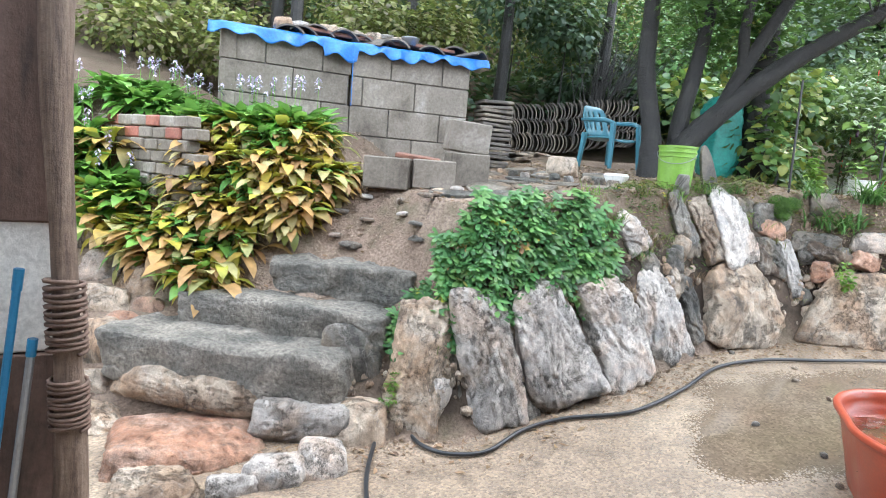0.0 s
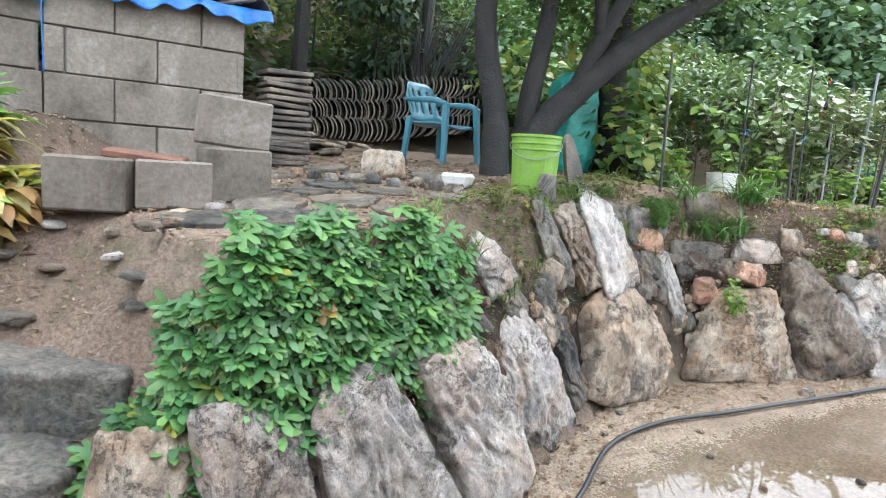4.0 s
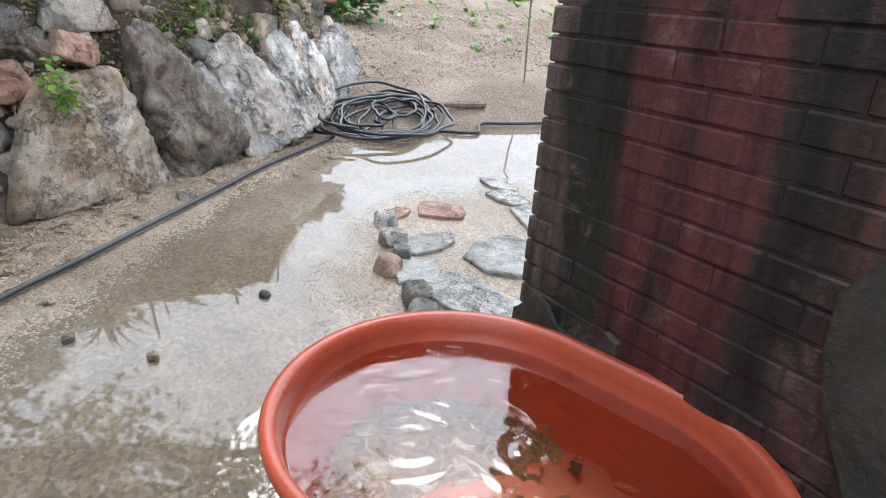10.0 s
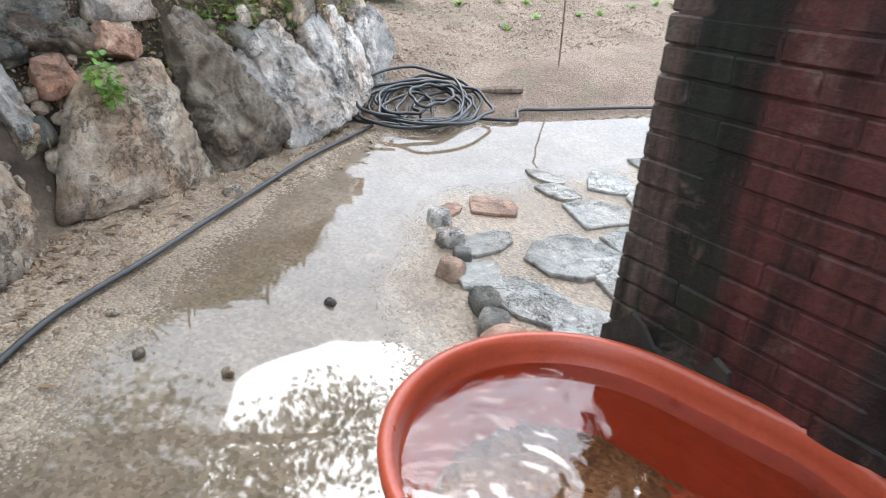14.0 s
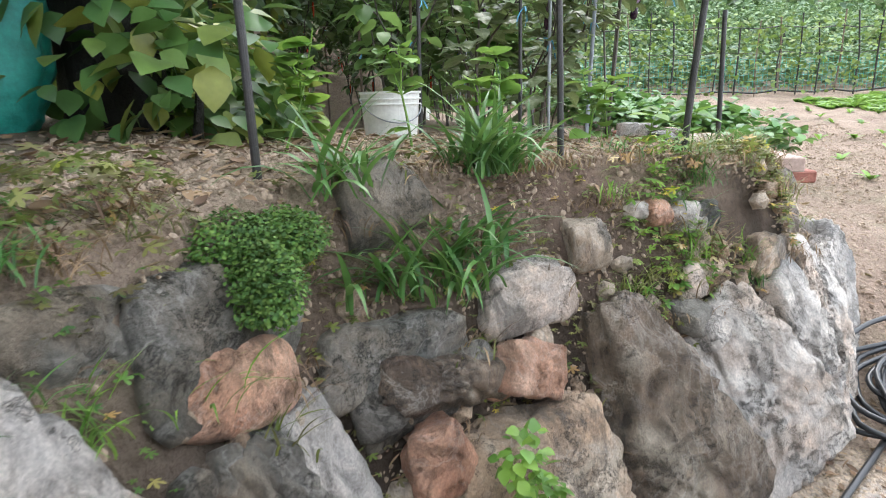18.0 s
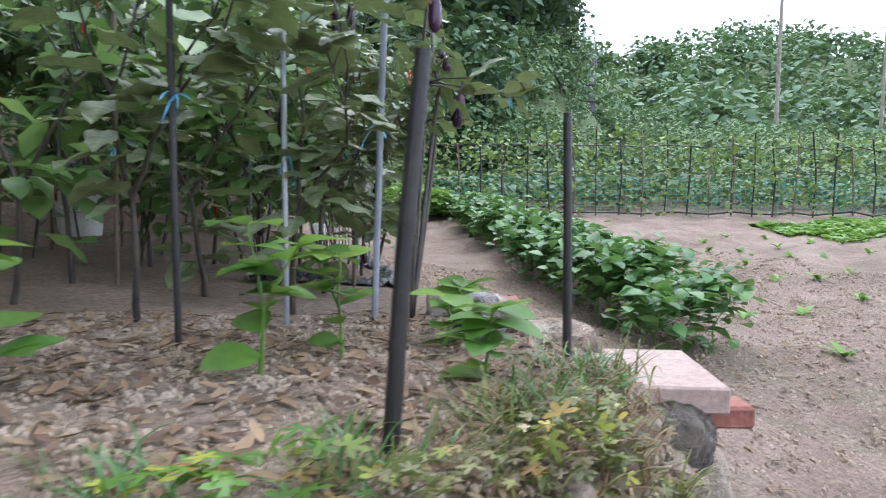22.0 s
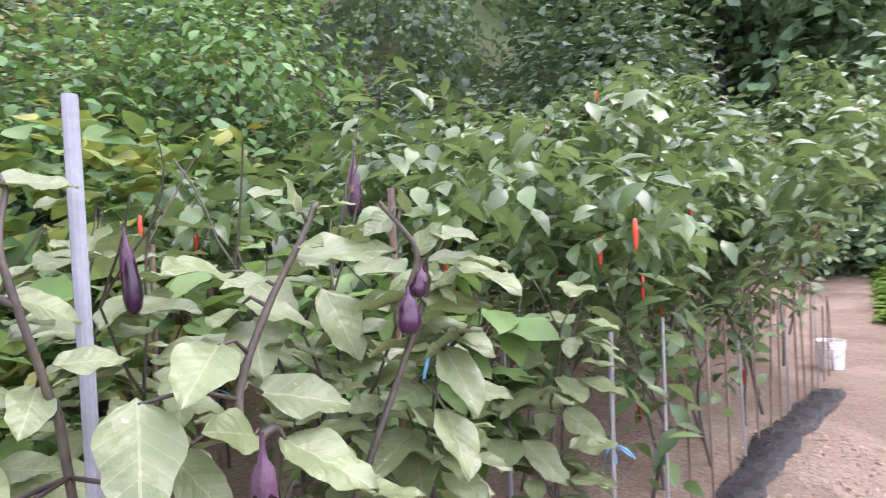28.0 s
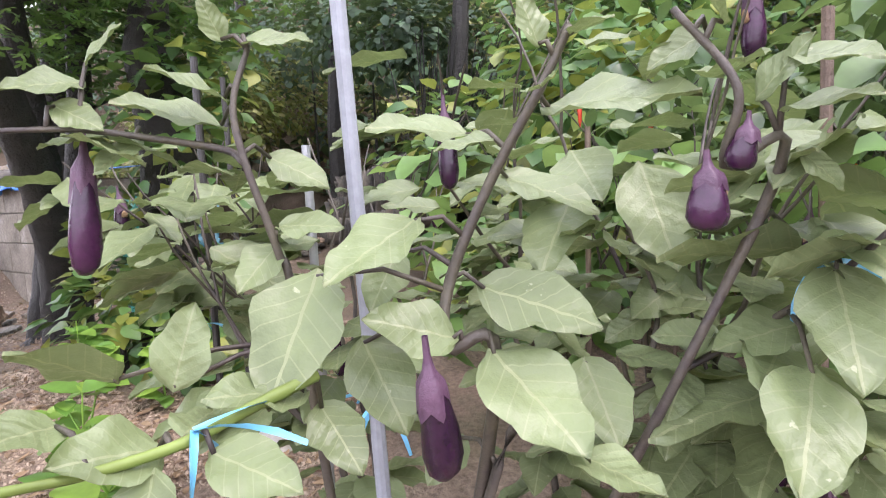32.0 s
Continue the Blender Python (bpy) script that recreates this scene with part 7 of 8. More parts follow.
for k in range(66):
    u, v = rg.random(), rg.random()
    x = -3.3 + 1.9 * u
    y = 2.2 + 0.55 * v + 0.12 * u
    put(hp, used, 0 if rg.random() < 0.5 else 3, pose(x, y, ground(x, y), 0, 0, rg.uniform(0, 360)) @ Matrix.Scale(rg.uniform(0.65, 0.9), 4))
for k in range(80):
    u, v = rg.random(), rg.random()
    x = -2.15 + 1.0 * u
    y = 1.7 + 0.45 * u + 0.6 * v
    put(hp, used, 1 if rg.random() < 0.5 else (2 if rg.random() < 0.7 else 3), pose(x, y, ground(x, y) - 0.01, 0, 0, rg.uniform(0, 360)) @ Matrix.Scale(rg.uniform(0.6, 0.85), 4))
for k in range(40):
    u, v = rg.random(), rg.random()
    x, y = -2.7 + 1.3 * u, 1.55 + 0.3 * v + 0.12 * u
    put(hp, used, rg.choice((1, 2, 2, 3)), pose(x, y, ground(x, y) - 0.01, 0, 0, rg.uniform(0, 360)) @ Matrix.Scale(rg.uniform(0.65, 0.95), 4))
for k in range(22):
    u, v = rg.random(), rg.random()
    x, y = -3.5 + 1.0 * u, 1.5 + 0.5 * v
    put(hp, used, rg.choice((0, 1, 3, 3)), pose(x, y, ground(x, y) - 0.01, 0, 0, rg.uniform(0, 360)) @ Matrix.Scale(rg.uniform(0.7, 1.0), 4))
edging = thing("brick_edging", "low dry-laid edge of old bricks and blocks", "edging", at=(-3.9, 2.2, 0.8), rz=-9)
half = {}
for nm, mt in (("red", M["clay_brick"]), ("grey", M["concrete"])):
    bm = bmesh.new()
    add_box(bm, 0.19, 0.12, 0.085, None, 0.01)
    half[nm] = mesh_of(bm, "brick", False, (mt,))
for c in range(9):
    for k in range(10):
        ob = new("brick", half["red" if (c >= 7 and (k + c) % 3 == 0) else "grey"])
        ob.parent = edging
        ob.matrix_basis = pose(0.1 + 0.2 * k + 0.1 * (c % 2), rg.uniform(-0.012, 0.012) - 0.03 * c * 0, 0.045 + 0.091 * c - 0.0 * k, rg.uniform(-2, 2), rg.uniform(-2, 2), rg.uniform(-4, 4))


# lobed-leaf clump hanging over the wall
def clump(name, label, cat, pts, mat, leaves, size, stems=True, dry=0.0, seed=1):
    r = random.Random(seed)
    cx = sum(p[0] for p in pts) / len(pts)
    cy = sum(p[1] for p in pts) / len(pts)
    base = Vector((cx, cy, ground(cx, cy)))
    t = thing(name, label, cat, at=base)
    lf, dr = Leafage(), Leafage()
    for k in range(leaves):
        i = r.randrange(len(pts) - 1)
        f = r.random()
        x = pts[i][0] * (1 - f) + pts[i + 1][0] * f
        y = pts[i][1] * (1 - f) + pts[i + 1][1] * f
        w = pts[i][2] * (1 - f) + pts[i + 1][2] * f
        h = pts[i][3] * (1 - f) + pts[i + 1][3] * f
        a = r.uniform(0, 6.28)
        rr = math.sqrt(r.random())
        x, y = x + math.cos(a) * rr * w, y + math.sin(a) * rr * w
        z = ground(x, y) + h * (1 - rr * rr) * r.uniform(0.45, 1.0) + 0.04
        if mat == "leaf_geranium":
            lump = noise.noise((x * 4.2, y * 4.2, 3.0))
            if lump < -0.42 - 0.3 * r.random():
                continue
            z += 0.1 * lump + 0.03
        out = Vector((math.cos(a) * rr, math.sin(a) * rr, r.uniform(-0.2, 0.35)))
        if mat == "leaf_geranium":
            fall = Vector((0.55 + r.gauss(0, 0.45), -0.55 + r.gauss(0, 0.45), r.uniform(-0.75, -0.1)))
            tgt = dr if r.random() < dry else lf
            tgt.fan(Vector((x, y, z)) - base, fall, Vector((0.5 + r.gauss(0, 0.3), -0.5 + r.gauss(0, 0.3), 0.9)), size * r.uniform(0.55, 1.1), 5, r.uniform(0.0, 0.25))
            continue
        tgt = dr if r.random() < dry else lf
        tgt.fan(Vector((x, y, z)) - base, out + rand_dir(r, -0.2, 0.2) * 0.7, Vector((r.gauss(0, 0.25), r.gauss(0, 0.25), 1)) + out * 0.45, size * r.uniform(0.55, 1.2), 5, r.uniform(0.05, 0.35))
    lf.under("foliage", t, M[mat], "", "stuff")
    if dry:
        dr.under("withered_leaves", t, M["leaf_yellow"], "", "stuff")
    return t


clump("leafy_clump", "dense mound of lobed green leaves over the wall", "plant", [(-0.06, 1.92, 0.13, 0.08), (0.3, 2.06, 0.15, 0.12), (0.62, 2.48, 0.15, 0.12), (0.96, 3.02, 0.13, 0.1)], "leaf_geranium", 1150, 0.085, dry=0.015, seed=3)
clump("creeper", "small bright green creeper on the wall", "plant", [(0.02, 1.62, 0.06, 0.1), (0.05, 1.72, 0.06, 0.1)], "leaf_bright", 60, 0.03, seed=5)
clump("stonecrop", "low yellow-green stonecrop on the wall top", "plant", [(3.3, 5.15, 0.12, 0.08), (3.55, 5.2, 0.14, 0.1)], "leaf_bright", 240, 0.03, dry=0.2, seed=8)
clump("stonecrop", "low yellow-green stonecrop on the wall top", "plant", [(3.9, 5.25, 0.1, 0.07), (4.2, 5.4, 0.12, 0.08)], "leaf_olive", 200, 0.03, dry=0.3, seed=9)
clump("weeds", "low weeds and stems along the terrace edge", "weeds", [(1.3, 4.05, 0.16, 0.08), (1.6, 4.55, 0.2, 0.1), (1.85, 4.75, 0.14, 0.1)], "leaf_olive", 620, 0.022, dry=0.06, seed=10)
clump("weeds", "low weeds and stems along the terrace edge", "weeds", [(0.95, 3.4, 0.16, 0.06), (1.15, 3.8, 0.18, 0.07)], "leaf_olive", 420, 0.02, dry=0.06, seed=11)


clump("weeds", "low weeds and dry stems along the wall top", "weeds", [(2.1, 4.78, 0.12, 0.06), (2.6, 4.98, 0.14, 0.06), (3.2, 5.08, 0.14, 0.06)], "leaf_olive", 700, 0.02, dry=0.1, seed=14)
clump("weeds", "low weeds and dry stems along the wall top", "weeds", [(3.2, 5.08, 0.12, 0.06), (3.8, 5.18, 0.14, 0.06), (4.4, 5.55, 0.16, 0.06)], "leaf_olive", 700, 0.02, dry=0.12, seed=15)
clump("weeds", "dark mossy weeds between the upper stones", "weeds", [(0.95, 3.2, 0.16, 0.05), (1.3, 3.85, 0.16, 0.05), (1.75, 4.5, 0.16, 0.05)], "moss", 1200, 0.016, dry=0.05, seed=16)


def tuft(x, y, n, length, width, mat, label, name, seed, group="", spread=0.04, droop=1.4):
    r = random.Random(seed)
    t = thing(name, label, "plant", group, at=(x, y, ground(x, y)))
    lf = Leafage()
    for k in range(n):
        a = r.uniform(0, 6.28)
        el = r.uniform(0.85, 1.5)
        d = Vector((math.cos(a) * math.cos(el), math.sin(a) * math.cos(el), math.sin(el)))
        L = length * r.uniform(0.6, 1.15)
        lf.strip(Vector((r.gauss(0, spread), r.gauss(0, spread), -0.02)), d, Vector((0, 0, 1)), L, width, STRAP, droop * r.uniform(0.5, 1.3), 0.4, r.uniform(-0.4, 0.4))
    lf.under("foliage", t, M[mat], "", "stuff")
    return t


for k, (x, y, n, L) in enumerate(((2.25, 4.97, 30, 0.3), (2.7, 5.12, 64, 0.36), (2.3, 4.9, 30, 0.3), (2.5, 4.95, 60, 0.34), (2.78, 5.16, 34, 0.3), (2.6, 5.0, 40, 0.32))):
    tuft(x, y, n, L * 0.92, 0.017, "leaf_lily", "clump of arching daylily leaves on the wall top", "daylily", 200 + k, "daylilies", 0.05, 1.75)
for k, (x, y) in enumerate(((3.16, 5.05), (3.24, 5.08), (3.6, 5.15), (1.4, 4.2), (1.05, 3.55), (2.9, 5.05), (3.8, 5.2), (2.02, 4.62), (1.2, 3.75), (1.75, 4.42), (4.3, 5.5), (1.5, 4.1), (0.95, 3.2), (2.1, 4.85))):
    tuft(x, y, 34, 0.15, 0.006, ("leaf_bright", "leaf_olive", "dry")[k % 3], "tuft of thin grass between the stones", "grass_tuft", 300 + k, "grass tufts", 0.03, 1.2)

r = random.Random(404)
for k in range(44):
    i = r.randrange(5, 11)
    f = r.random()
    (ax, ay), (bx2, by2) = FOOT[i], FOOT[i + 1]
    ln = math.hypot(bx2 - ax, by2 - ay)
    off = r.uniform(0.22, 0.5)
    x, y = ax + (bx2 - ax) * f - (by2 - ay) / ln * off, ay + (by2 - ay) * f + (bx2 - ax) / ln * off
    tuft(x, y, 40, r.uniform(0.1, 0.2), 0.005, r.choice(("leaf_bright", "leaf_olive", "dry", "leaf_lily")), "tuft of thin grass between the stones", "grass_tuft", 500 + k, "grass tufts", 0.04, 1.6)
for k in range(80):
    i = r.randrange(4, 11)
    f = r.random()
    (ax, ay), (bx2, by2) = FOOT[i], FOOT[i + 1]
    ln = math.hypot(bx2 - ax, by2 - ay)
    off = r.uniform(0.1, 0.5)
    x, y = ax + (bx2 - ax) * f - (by2 - ay) / ln * off, ay + (by2 - ay) * f + (bx2 - ax) / ln * off
    tuft(x, y, 60, r.uniform(0.05, 0.12), 0.004, r.choice(("dry", "leaf_olive", "dry")), "brown dry moss and roots in the wall", "dry_tuft", 700 + k, "dry tufts in the wall", 0.05, 1.8)
# the tree over the terrace
tree = thing("garden_tree", "old dark-trunked garden tree with several leaning limbs", "tree", at=(0.94, 4.8, 1.42))
limbs = [[((-0.05, -0.02, -0.1), 0.1), ((-0.1, 0.05, 0.5), 0.075), ((-0.22, 0.1, 1.1), 0.07), ((-0.25, 0.15, 1.9), 0.06), ((-0.4, 0.2, 2.8), 0.04), ((-0.6, 0.3, 3.6), 0.02)],
         [((0.08, 0.15, -0.1), 0.12), ((0.16, 0.2, 0.3), 0.1), ((0.45, 0.3, 0.68), 0.085), ((0.95, 0.4, 1.15), 0.07), ((1.6, 0.5, 1.6), 0.055), ((2.5, 0.5, 2.2), 0.035), ((3.3, 0.4, 2.7), 0.015)],
         [((0.12, 0.2, 0.05), 0.09), ((0.13, 0.28, 0.6), 0.07), ((0.22, 0.4, 1.3), 0.055), ((0.3, 0.5, 2.2), 0.04), ((0.25, 0.6, 3.2), 0.02)],
         [((0.45, 0.3, 0.68), 0.06), ((0.62, 0.35, 1.1), 0.055), ((0.9, 0.4, 1.7), 0.045), ((1.3, 0.5, 2.5), 0.03), ((1.7, 0.6, 3.2), 0.015)],
         [((0.62, 0.35, 1.1), 0.045), ((0.6, 0.3, 1.6), 0.04), ((0.75, 0.2, 2.3), 0.03), ((0.8, 0.0, 3.0), 0.015)],
         [((-0.05, -0.05, 0.02), 0.05), ((-0.22, -0.2, -0.06), 0.02)], [((0.1, 0.0, 0.02), 0.06), ((0.2, -0.2, -0.06), 0.02)]]
for limb in limbs:
    bm = bmesh.new()
    P = smooth_path([p for p, r in limb], 6)
    R = 1.2 * np.interp(np.linspace(0, len(limb) - 1, len(P)), range(len(limb)), [r for p, r in limb])
    rings = add_tube(bm, P, list(R), 14)
    for ring in rings:
        c = sum((v.co for v in ring), Vector()) / len(ring)
        for v in ring:
            v.co = c + (v.co - c) * (1 + 0.13 * noise.noise(v.co * 9) + 0.07 * noise.noise(v.co * 25))
    part("limb", bm, M["bark"], tree, smooth=True)
r = random.Random(31)
crown = Leafage()
heads = []
for limb in limbs[:5]:
    for p, rad in limb[-3:]:
        for q in range(7):
            heads.append(Vector(p) + Vector((r.gauss(0, 0.5), r.gauss(0, 0.5), r.gauss(0.25, 0.3))))
for k in range(16):
    heads.append(Vector((r.uniform(-0.2, 1.9), r.uniform(-0.4, 1.3), r.uniform(1.6, 2.9))))
# extra unseen crown, added above the view to shade the terrace
for k in range(34):
    heads.append(Vector((r.uniform(-3.0, 0.0), r.uniform(-1.4, 1.6), r.uniform(2.3, 3.4))))
heads = [h for h in heads if h.z > 1.35 + 0.12 * abs(h.x)]
for h in heads:
    for q in range(120):
        d = rand_dir(r, -1, 1)
        p = h + d * 0.42 * r.random() ** 0.5
        crown.fan(p, rand_dir(r, -0.6, 0.2), Vector((r.gauss(0, 0.4), r.gauss(0, 0.4), 1)), r.uniform(0.03, 0.055), 5, 0.2)
crown.under("crown", tree, M["leaf_tree"], "fine dark green leaves thinning at the edge, some added for shade", "stuff")
twigs = bmesh.new()
for h in heads[::2]:
    j = min((Vector(p) for limb in limbs[:5] for p, _ in limb[2:]), key=lambda p: (p - h).length)
    add_tube(twigs, [j, (j + h) / 2 + Vector((0, 0, 0.06)), h], [0.012, 0.008, 0.004], 5, False)
part("twigs", twigs, M["bark"], tree)["kind"] = "stuff"


# leafy masses: a body of leaves over round heads, on a few stems
def leafy(name, label, cat, heads, mat, per, size, shape=BROAD, seed=1, base=None, group="", stems=True):
    r = random.Random(seed)
    b = Vector(base) if base else Vector((heads[0][0], heads[0][1], ground(heads[0][0], heads[0][1])))
    t = thing(name, label, cat, group, at=b)
    lf = Leafage()
    for x, y, z, rx, rz in heads:
        for k in range(per):
            d = rand_dir(r, -0.85, 1)
            rr = r.random() ** 0.35
            p = Vector((x, y, z)) + Vector((d.x * rx, d.y * rx, d.z * rz)) * rr * (1 + 0.25 * noise.noise(d * 2.3 + Vector((x, y, z))))
            s = size * r.uniform(0.6, 1.3)
            lf.strip(p - b, (d + rand_dir(r, -0.8, 0.1)).normalized(), Vector((d.x * 0.5 + r.gauss(0, 0.3), d.y * 0.5 + r.gauss(0, 0.3), 1)), s, s * 0.8, shape, r.uniform(0.2, 0.8), 0.2)
    lf.under("foliage", t, M[mat], "", "stuff")
    if stems:
        bm = bmesh.new()
        for x, y, z, rx, rz in heads:
            add_tube(bm, [Vector((x, y, ground(x, y) - 0.1)) - b, Vector((x + 0.05, y, z)) - b], [0.02, 0.008], 6, False)
        part("stem", bm, M["bark"], t)["kind"] = "stuff"
    return t


bm = bmesh.new()
rings = add_tube(bm, [(0, 0, -0.1), (0.03, 0, 0.4), (-0.02, 0.03, 0.9), (0.03, 0.0, 1.4), (0.0, 0.05, 1.9)], [0.15, 0.12, 0.12, 0.09, 0.05], 18)
for ring in rings:
    for v in ring:
        v.co += Vector((v.co.x, v.co.y, 0)) * 0.7 * noise.noise(v.co * 6)
thing("dead_stump", "dark dead stump overgrown with squash vine", "stump", at=(1.72, 5.72, ground(1.72, 5.72)), bm=bm, material=M["bark"], smooth=True)
leafy("squash_vine", "squash vine climbing a dark dead stump", "vine", [(1.72, 5.6, 1.9, 0.3, 0.5), (1.95, 5.55, 1.75, 0.28, 0.4), (1.85, 5.8, 2.5, 0.35, 0.45), (1.95, 5.85, 1.62, 0.3, 0.22), (2.2, 6.15, 1.58, 0.25, 0.14), (1.6, 5.9, 2.9, 0.35, 0.4)], "leaf_squash", 190, 0.1, seed=2)
leafy("squash_vine", "squash vine with large leaves behind the eggplants", "vine", [(1.3, 7.6, 2.1, 0.7, 0.5), (2.0, 8.0, 2.1, 0.6, 0.5), (0.8, 7.3, 2.5, 0.5, 0.4), (2.0, 7.3, 1.75, 0.45, 0.35), (1.5, 8.6, 2.6, 0.6, 0.5), (2.3, 8.2, 2.5, 0.45, 0.5), (2.1, 7.7, 2.6, 0.45, 0.45)], "leaf_squash", 260, 0.13, seed=4)
leafy("shrub", "tall airy green shrub by the garden path", "shrub", [(1.6, 9.8, 2.4, 0.8, 0.9), (1.0, 10.6, 3.0, 0.9, 1.0), (2.0, 11.0, 2.3, 0.7, 0.8)], "leaf_bean", 900, 0.07, LANCE, 6)
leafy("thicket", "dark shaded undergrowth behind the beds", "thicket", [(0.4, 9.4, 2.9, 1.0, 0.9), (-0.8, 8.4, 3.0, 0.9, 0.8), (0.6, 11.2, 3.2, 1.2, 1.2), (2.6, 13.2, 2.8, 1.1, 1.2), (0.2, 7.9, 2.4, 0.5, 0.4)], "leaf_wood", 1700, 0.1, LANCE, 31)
leafy("tomato_bed", "thin browning tomato plants on stakes", "plant", [(2.1, 9.0, 1.9, 0.35, 0.6), (1.7, 8.6, 1.9, 0.3, 0.6), (2.2, 10.0, 2.0, 0.4, 0.6)], "leaf_olive", 500, 0.06, LANCE, 8)
for k, (x, y, z) in enumerate(((2.48, 8.36, 3.0), (1.75, 7.5, 2.5), (1.05, 7.1, 2.6), (2.05, 7.5, 2.3), (2.2, 7.9, 2.8))):
    lf = Leafage()
    for q in range(5):
        a = q * 1.257
        lf.strip(Vector((0, 0, 0)), Vector((math.cos(a), math.sin(a), 0.8)), U3, 0.06, 0.035, OVATE, 0.9, 0.3)
    t = thing("squash_flower", "yellow squash flower on the vine", "flower", "squash flowers", at=(x, y, z))
    lf.under("petals", t, M["petal_yellow"])
for k in range(22):
    x, y = 1.9 + 0.35 * rg.random(), 8.4 + 0.9 * rg.random()
    bm = bmesh.new()
    bmesh.ops.create_uvsphere(bm, u_segments=10, v_segments=7, radius=0.022)
    thing("tomato", "small orange tomato hanging on its plant", "fruit", "orange tomatoes", at=(x, y, ground(x, y) + rg.uniform(0.35, 0.75)), bm=bm, material=M["orange_fruit"], smooth=True)
leafy("wall_plant", "young leafy weed rooted in the wall", "plant", [(2.56, 4.62, 0.8, 0.06, 0.09), (2.6, 4.6, 0.72, 0.05, 0.08)], "leaf_bright", 60, 0.034, BROAD, 41, (2.56, 4.7, 0.8), "", False)
leafy("moss_mound", "round cushion of deep green moss on the wall top", "moss", [(1.99, 4.76, 1.33, 0.11, 0.07), (2.1, 4.8, 1.33, 0.09, 0.06), (2.04, 4.68, 1.26, 0.08, 0.09)], "moss", 4500, 0.009, BROAD, 42, (2.0, 4.76, 1.3), "", False)
lf = Leafage()
ru = random.Random(88)
for k in range(32000):
    x, y = ru.uniform(-20, 3.2), ru.uniform(4.0, 20)
    if (y - 6.6) * 0.8 - x * 0.6 - 0.4 < 0.9 or (x > 1.8 and y < 12):
        continue
    s = ru.uniform(0.14, 0.3)
    lf.strip(Vector((x, y, land(x, y) + 0.35 * ru.random() ** 1.5)), rand_dir(ru, -0.3, 0.6), Vector((ru.gauss(0, 0.4), ru.gauss(0, 0.4), 1)), s, s * 0.6, LANCE, ru.uniform(0.2, 0.9), 0.2)
ob = thing("undergrowth", "low dark undergrowth covering the slope", "undergrowth", kind="stuff")
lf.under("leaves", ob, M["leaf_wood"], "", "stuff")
# brush heap and thicket on the slope behind the tree
leafy("thicket", "dense thicket on the slope behind the hut", "thicket", [(-0.6, 9.0, 3.6, 1.0, 1.0), (-2.0, 8.2, 3.8, 1.0, 1.0), (-3.6, 7.2, 3.4, 1.2, 1.1), (0.4, 10.0, 3.4, 1.0, 0.9), (-5.0, 5.8, 3.4, 1.3, 1.2), (-4.4, 9.5, 4.8, 1.5, 1.4)], "leaf_olive", 1500, 0.07, LANCE, 9)
leafy("thicket", "bright thicket on the slope behind the tree", "thicket", [(0.6, 8.4, 3.3, 0.8, 0.8), (1.2, 9.4, 3.9, 0.9, 0.9), (-0.4, 10.4, 4.4, 1.2, 1.0), (-1.4, 11.0, 5.0, 1.4, 1.2)], "leaf_bean", 1300, 0.08, BROAD, 10)
leafy("thicket", "dark evergreen thicket high on the slope", "thicket", [(-2.5, 11.0, 5.6, 2.0, 1.8), (-6.0, 10.0, 5.6, 2.2, 2.0), (0.0, 13.0, 6.0, 2.2, 2.0), (-8.0, 6.0, 5.0, 2.2, 2.2), (-7.0, 2.5, 4.2, 2.0, 2.0), (2.6, 14.5, 4.4, 1.5, 1.8)], "leaf_wood", 2200, 0.13, BROAD, 11)
leafy("thicket", "tangled olive brush above the hosta bed", "thicket", [(-3.2, 4.6, 2.5, 0.6, 0.4), (-2.5, 5.0, 2.9, 0.6, 0.5), (-3.9, 4.0, 2.6, 0.6, 0.45), (-1.9, 5.6, 3.0, 0.5, 0.5), (-4.4, 3.2, 2.6, 0.6, 0.4), (-3.2, 5.8, 3.4, 0.8, 0.6), (-5.0, 4.4, 3.2, 0.8, 0.7)], "leaf_olive", 1500, 0.075, LANCE, 21)
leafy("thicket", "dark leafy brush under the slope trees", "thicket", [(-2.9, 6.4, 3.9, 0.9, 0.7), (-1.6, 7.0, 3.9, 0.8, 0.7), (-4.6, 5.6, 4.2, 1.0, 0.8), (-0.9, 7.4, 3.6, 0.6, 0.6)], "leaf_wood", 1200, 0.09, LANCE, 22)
for k, (x, y) in enumerate(((-3.3, 4.5), (-2.4, 5.6), (-1.5, 6.6), (-4.2, 5.2), (-0.4, 7.6))):
    bm = bmesh.new()
    add_tube(bm, [(0, 0, -0.2), (0.05, 0, 1.0), (0.02 * k, 0.1, 2.4), (0.1, 0.1, 4.0)], [0.1, 0.08, 0.06, 0.03], 9)
    thing("slope_trunk", "dark slender tree trunk on the slope", "trunk", "slope trunks", at=(x, y, ground(x, y)), bm=bm, material=M["bark"])
brush = bmesh.new()
r = random.Random(77)
for k in range(70):
    b = Vector((-0.35 + r.gauss(0, 0.1), 7.4 + r.gauss(0, 0.08), 2.0))
    d = Vector((r.gauss(0.22, 0.28), r.gauss(0.1, 0.2), 1)).normalized()
    add_tube(brush, [b, b + d * 0.6 + Vector((r.gauss(0, 0.04), 0, 0)), b + d * r.uniform(0.9, 1.5) + Vector((r.gauss(0.1, 0.1), 0, 0))], [0.012, 0.008, 0.003], 5, False)
thing("brush_stems", "fan of dark bare stems behind the roof tiles", "stems", kind="stuff", bm=brush, material=M["bark"])

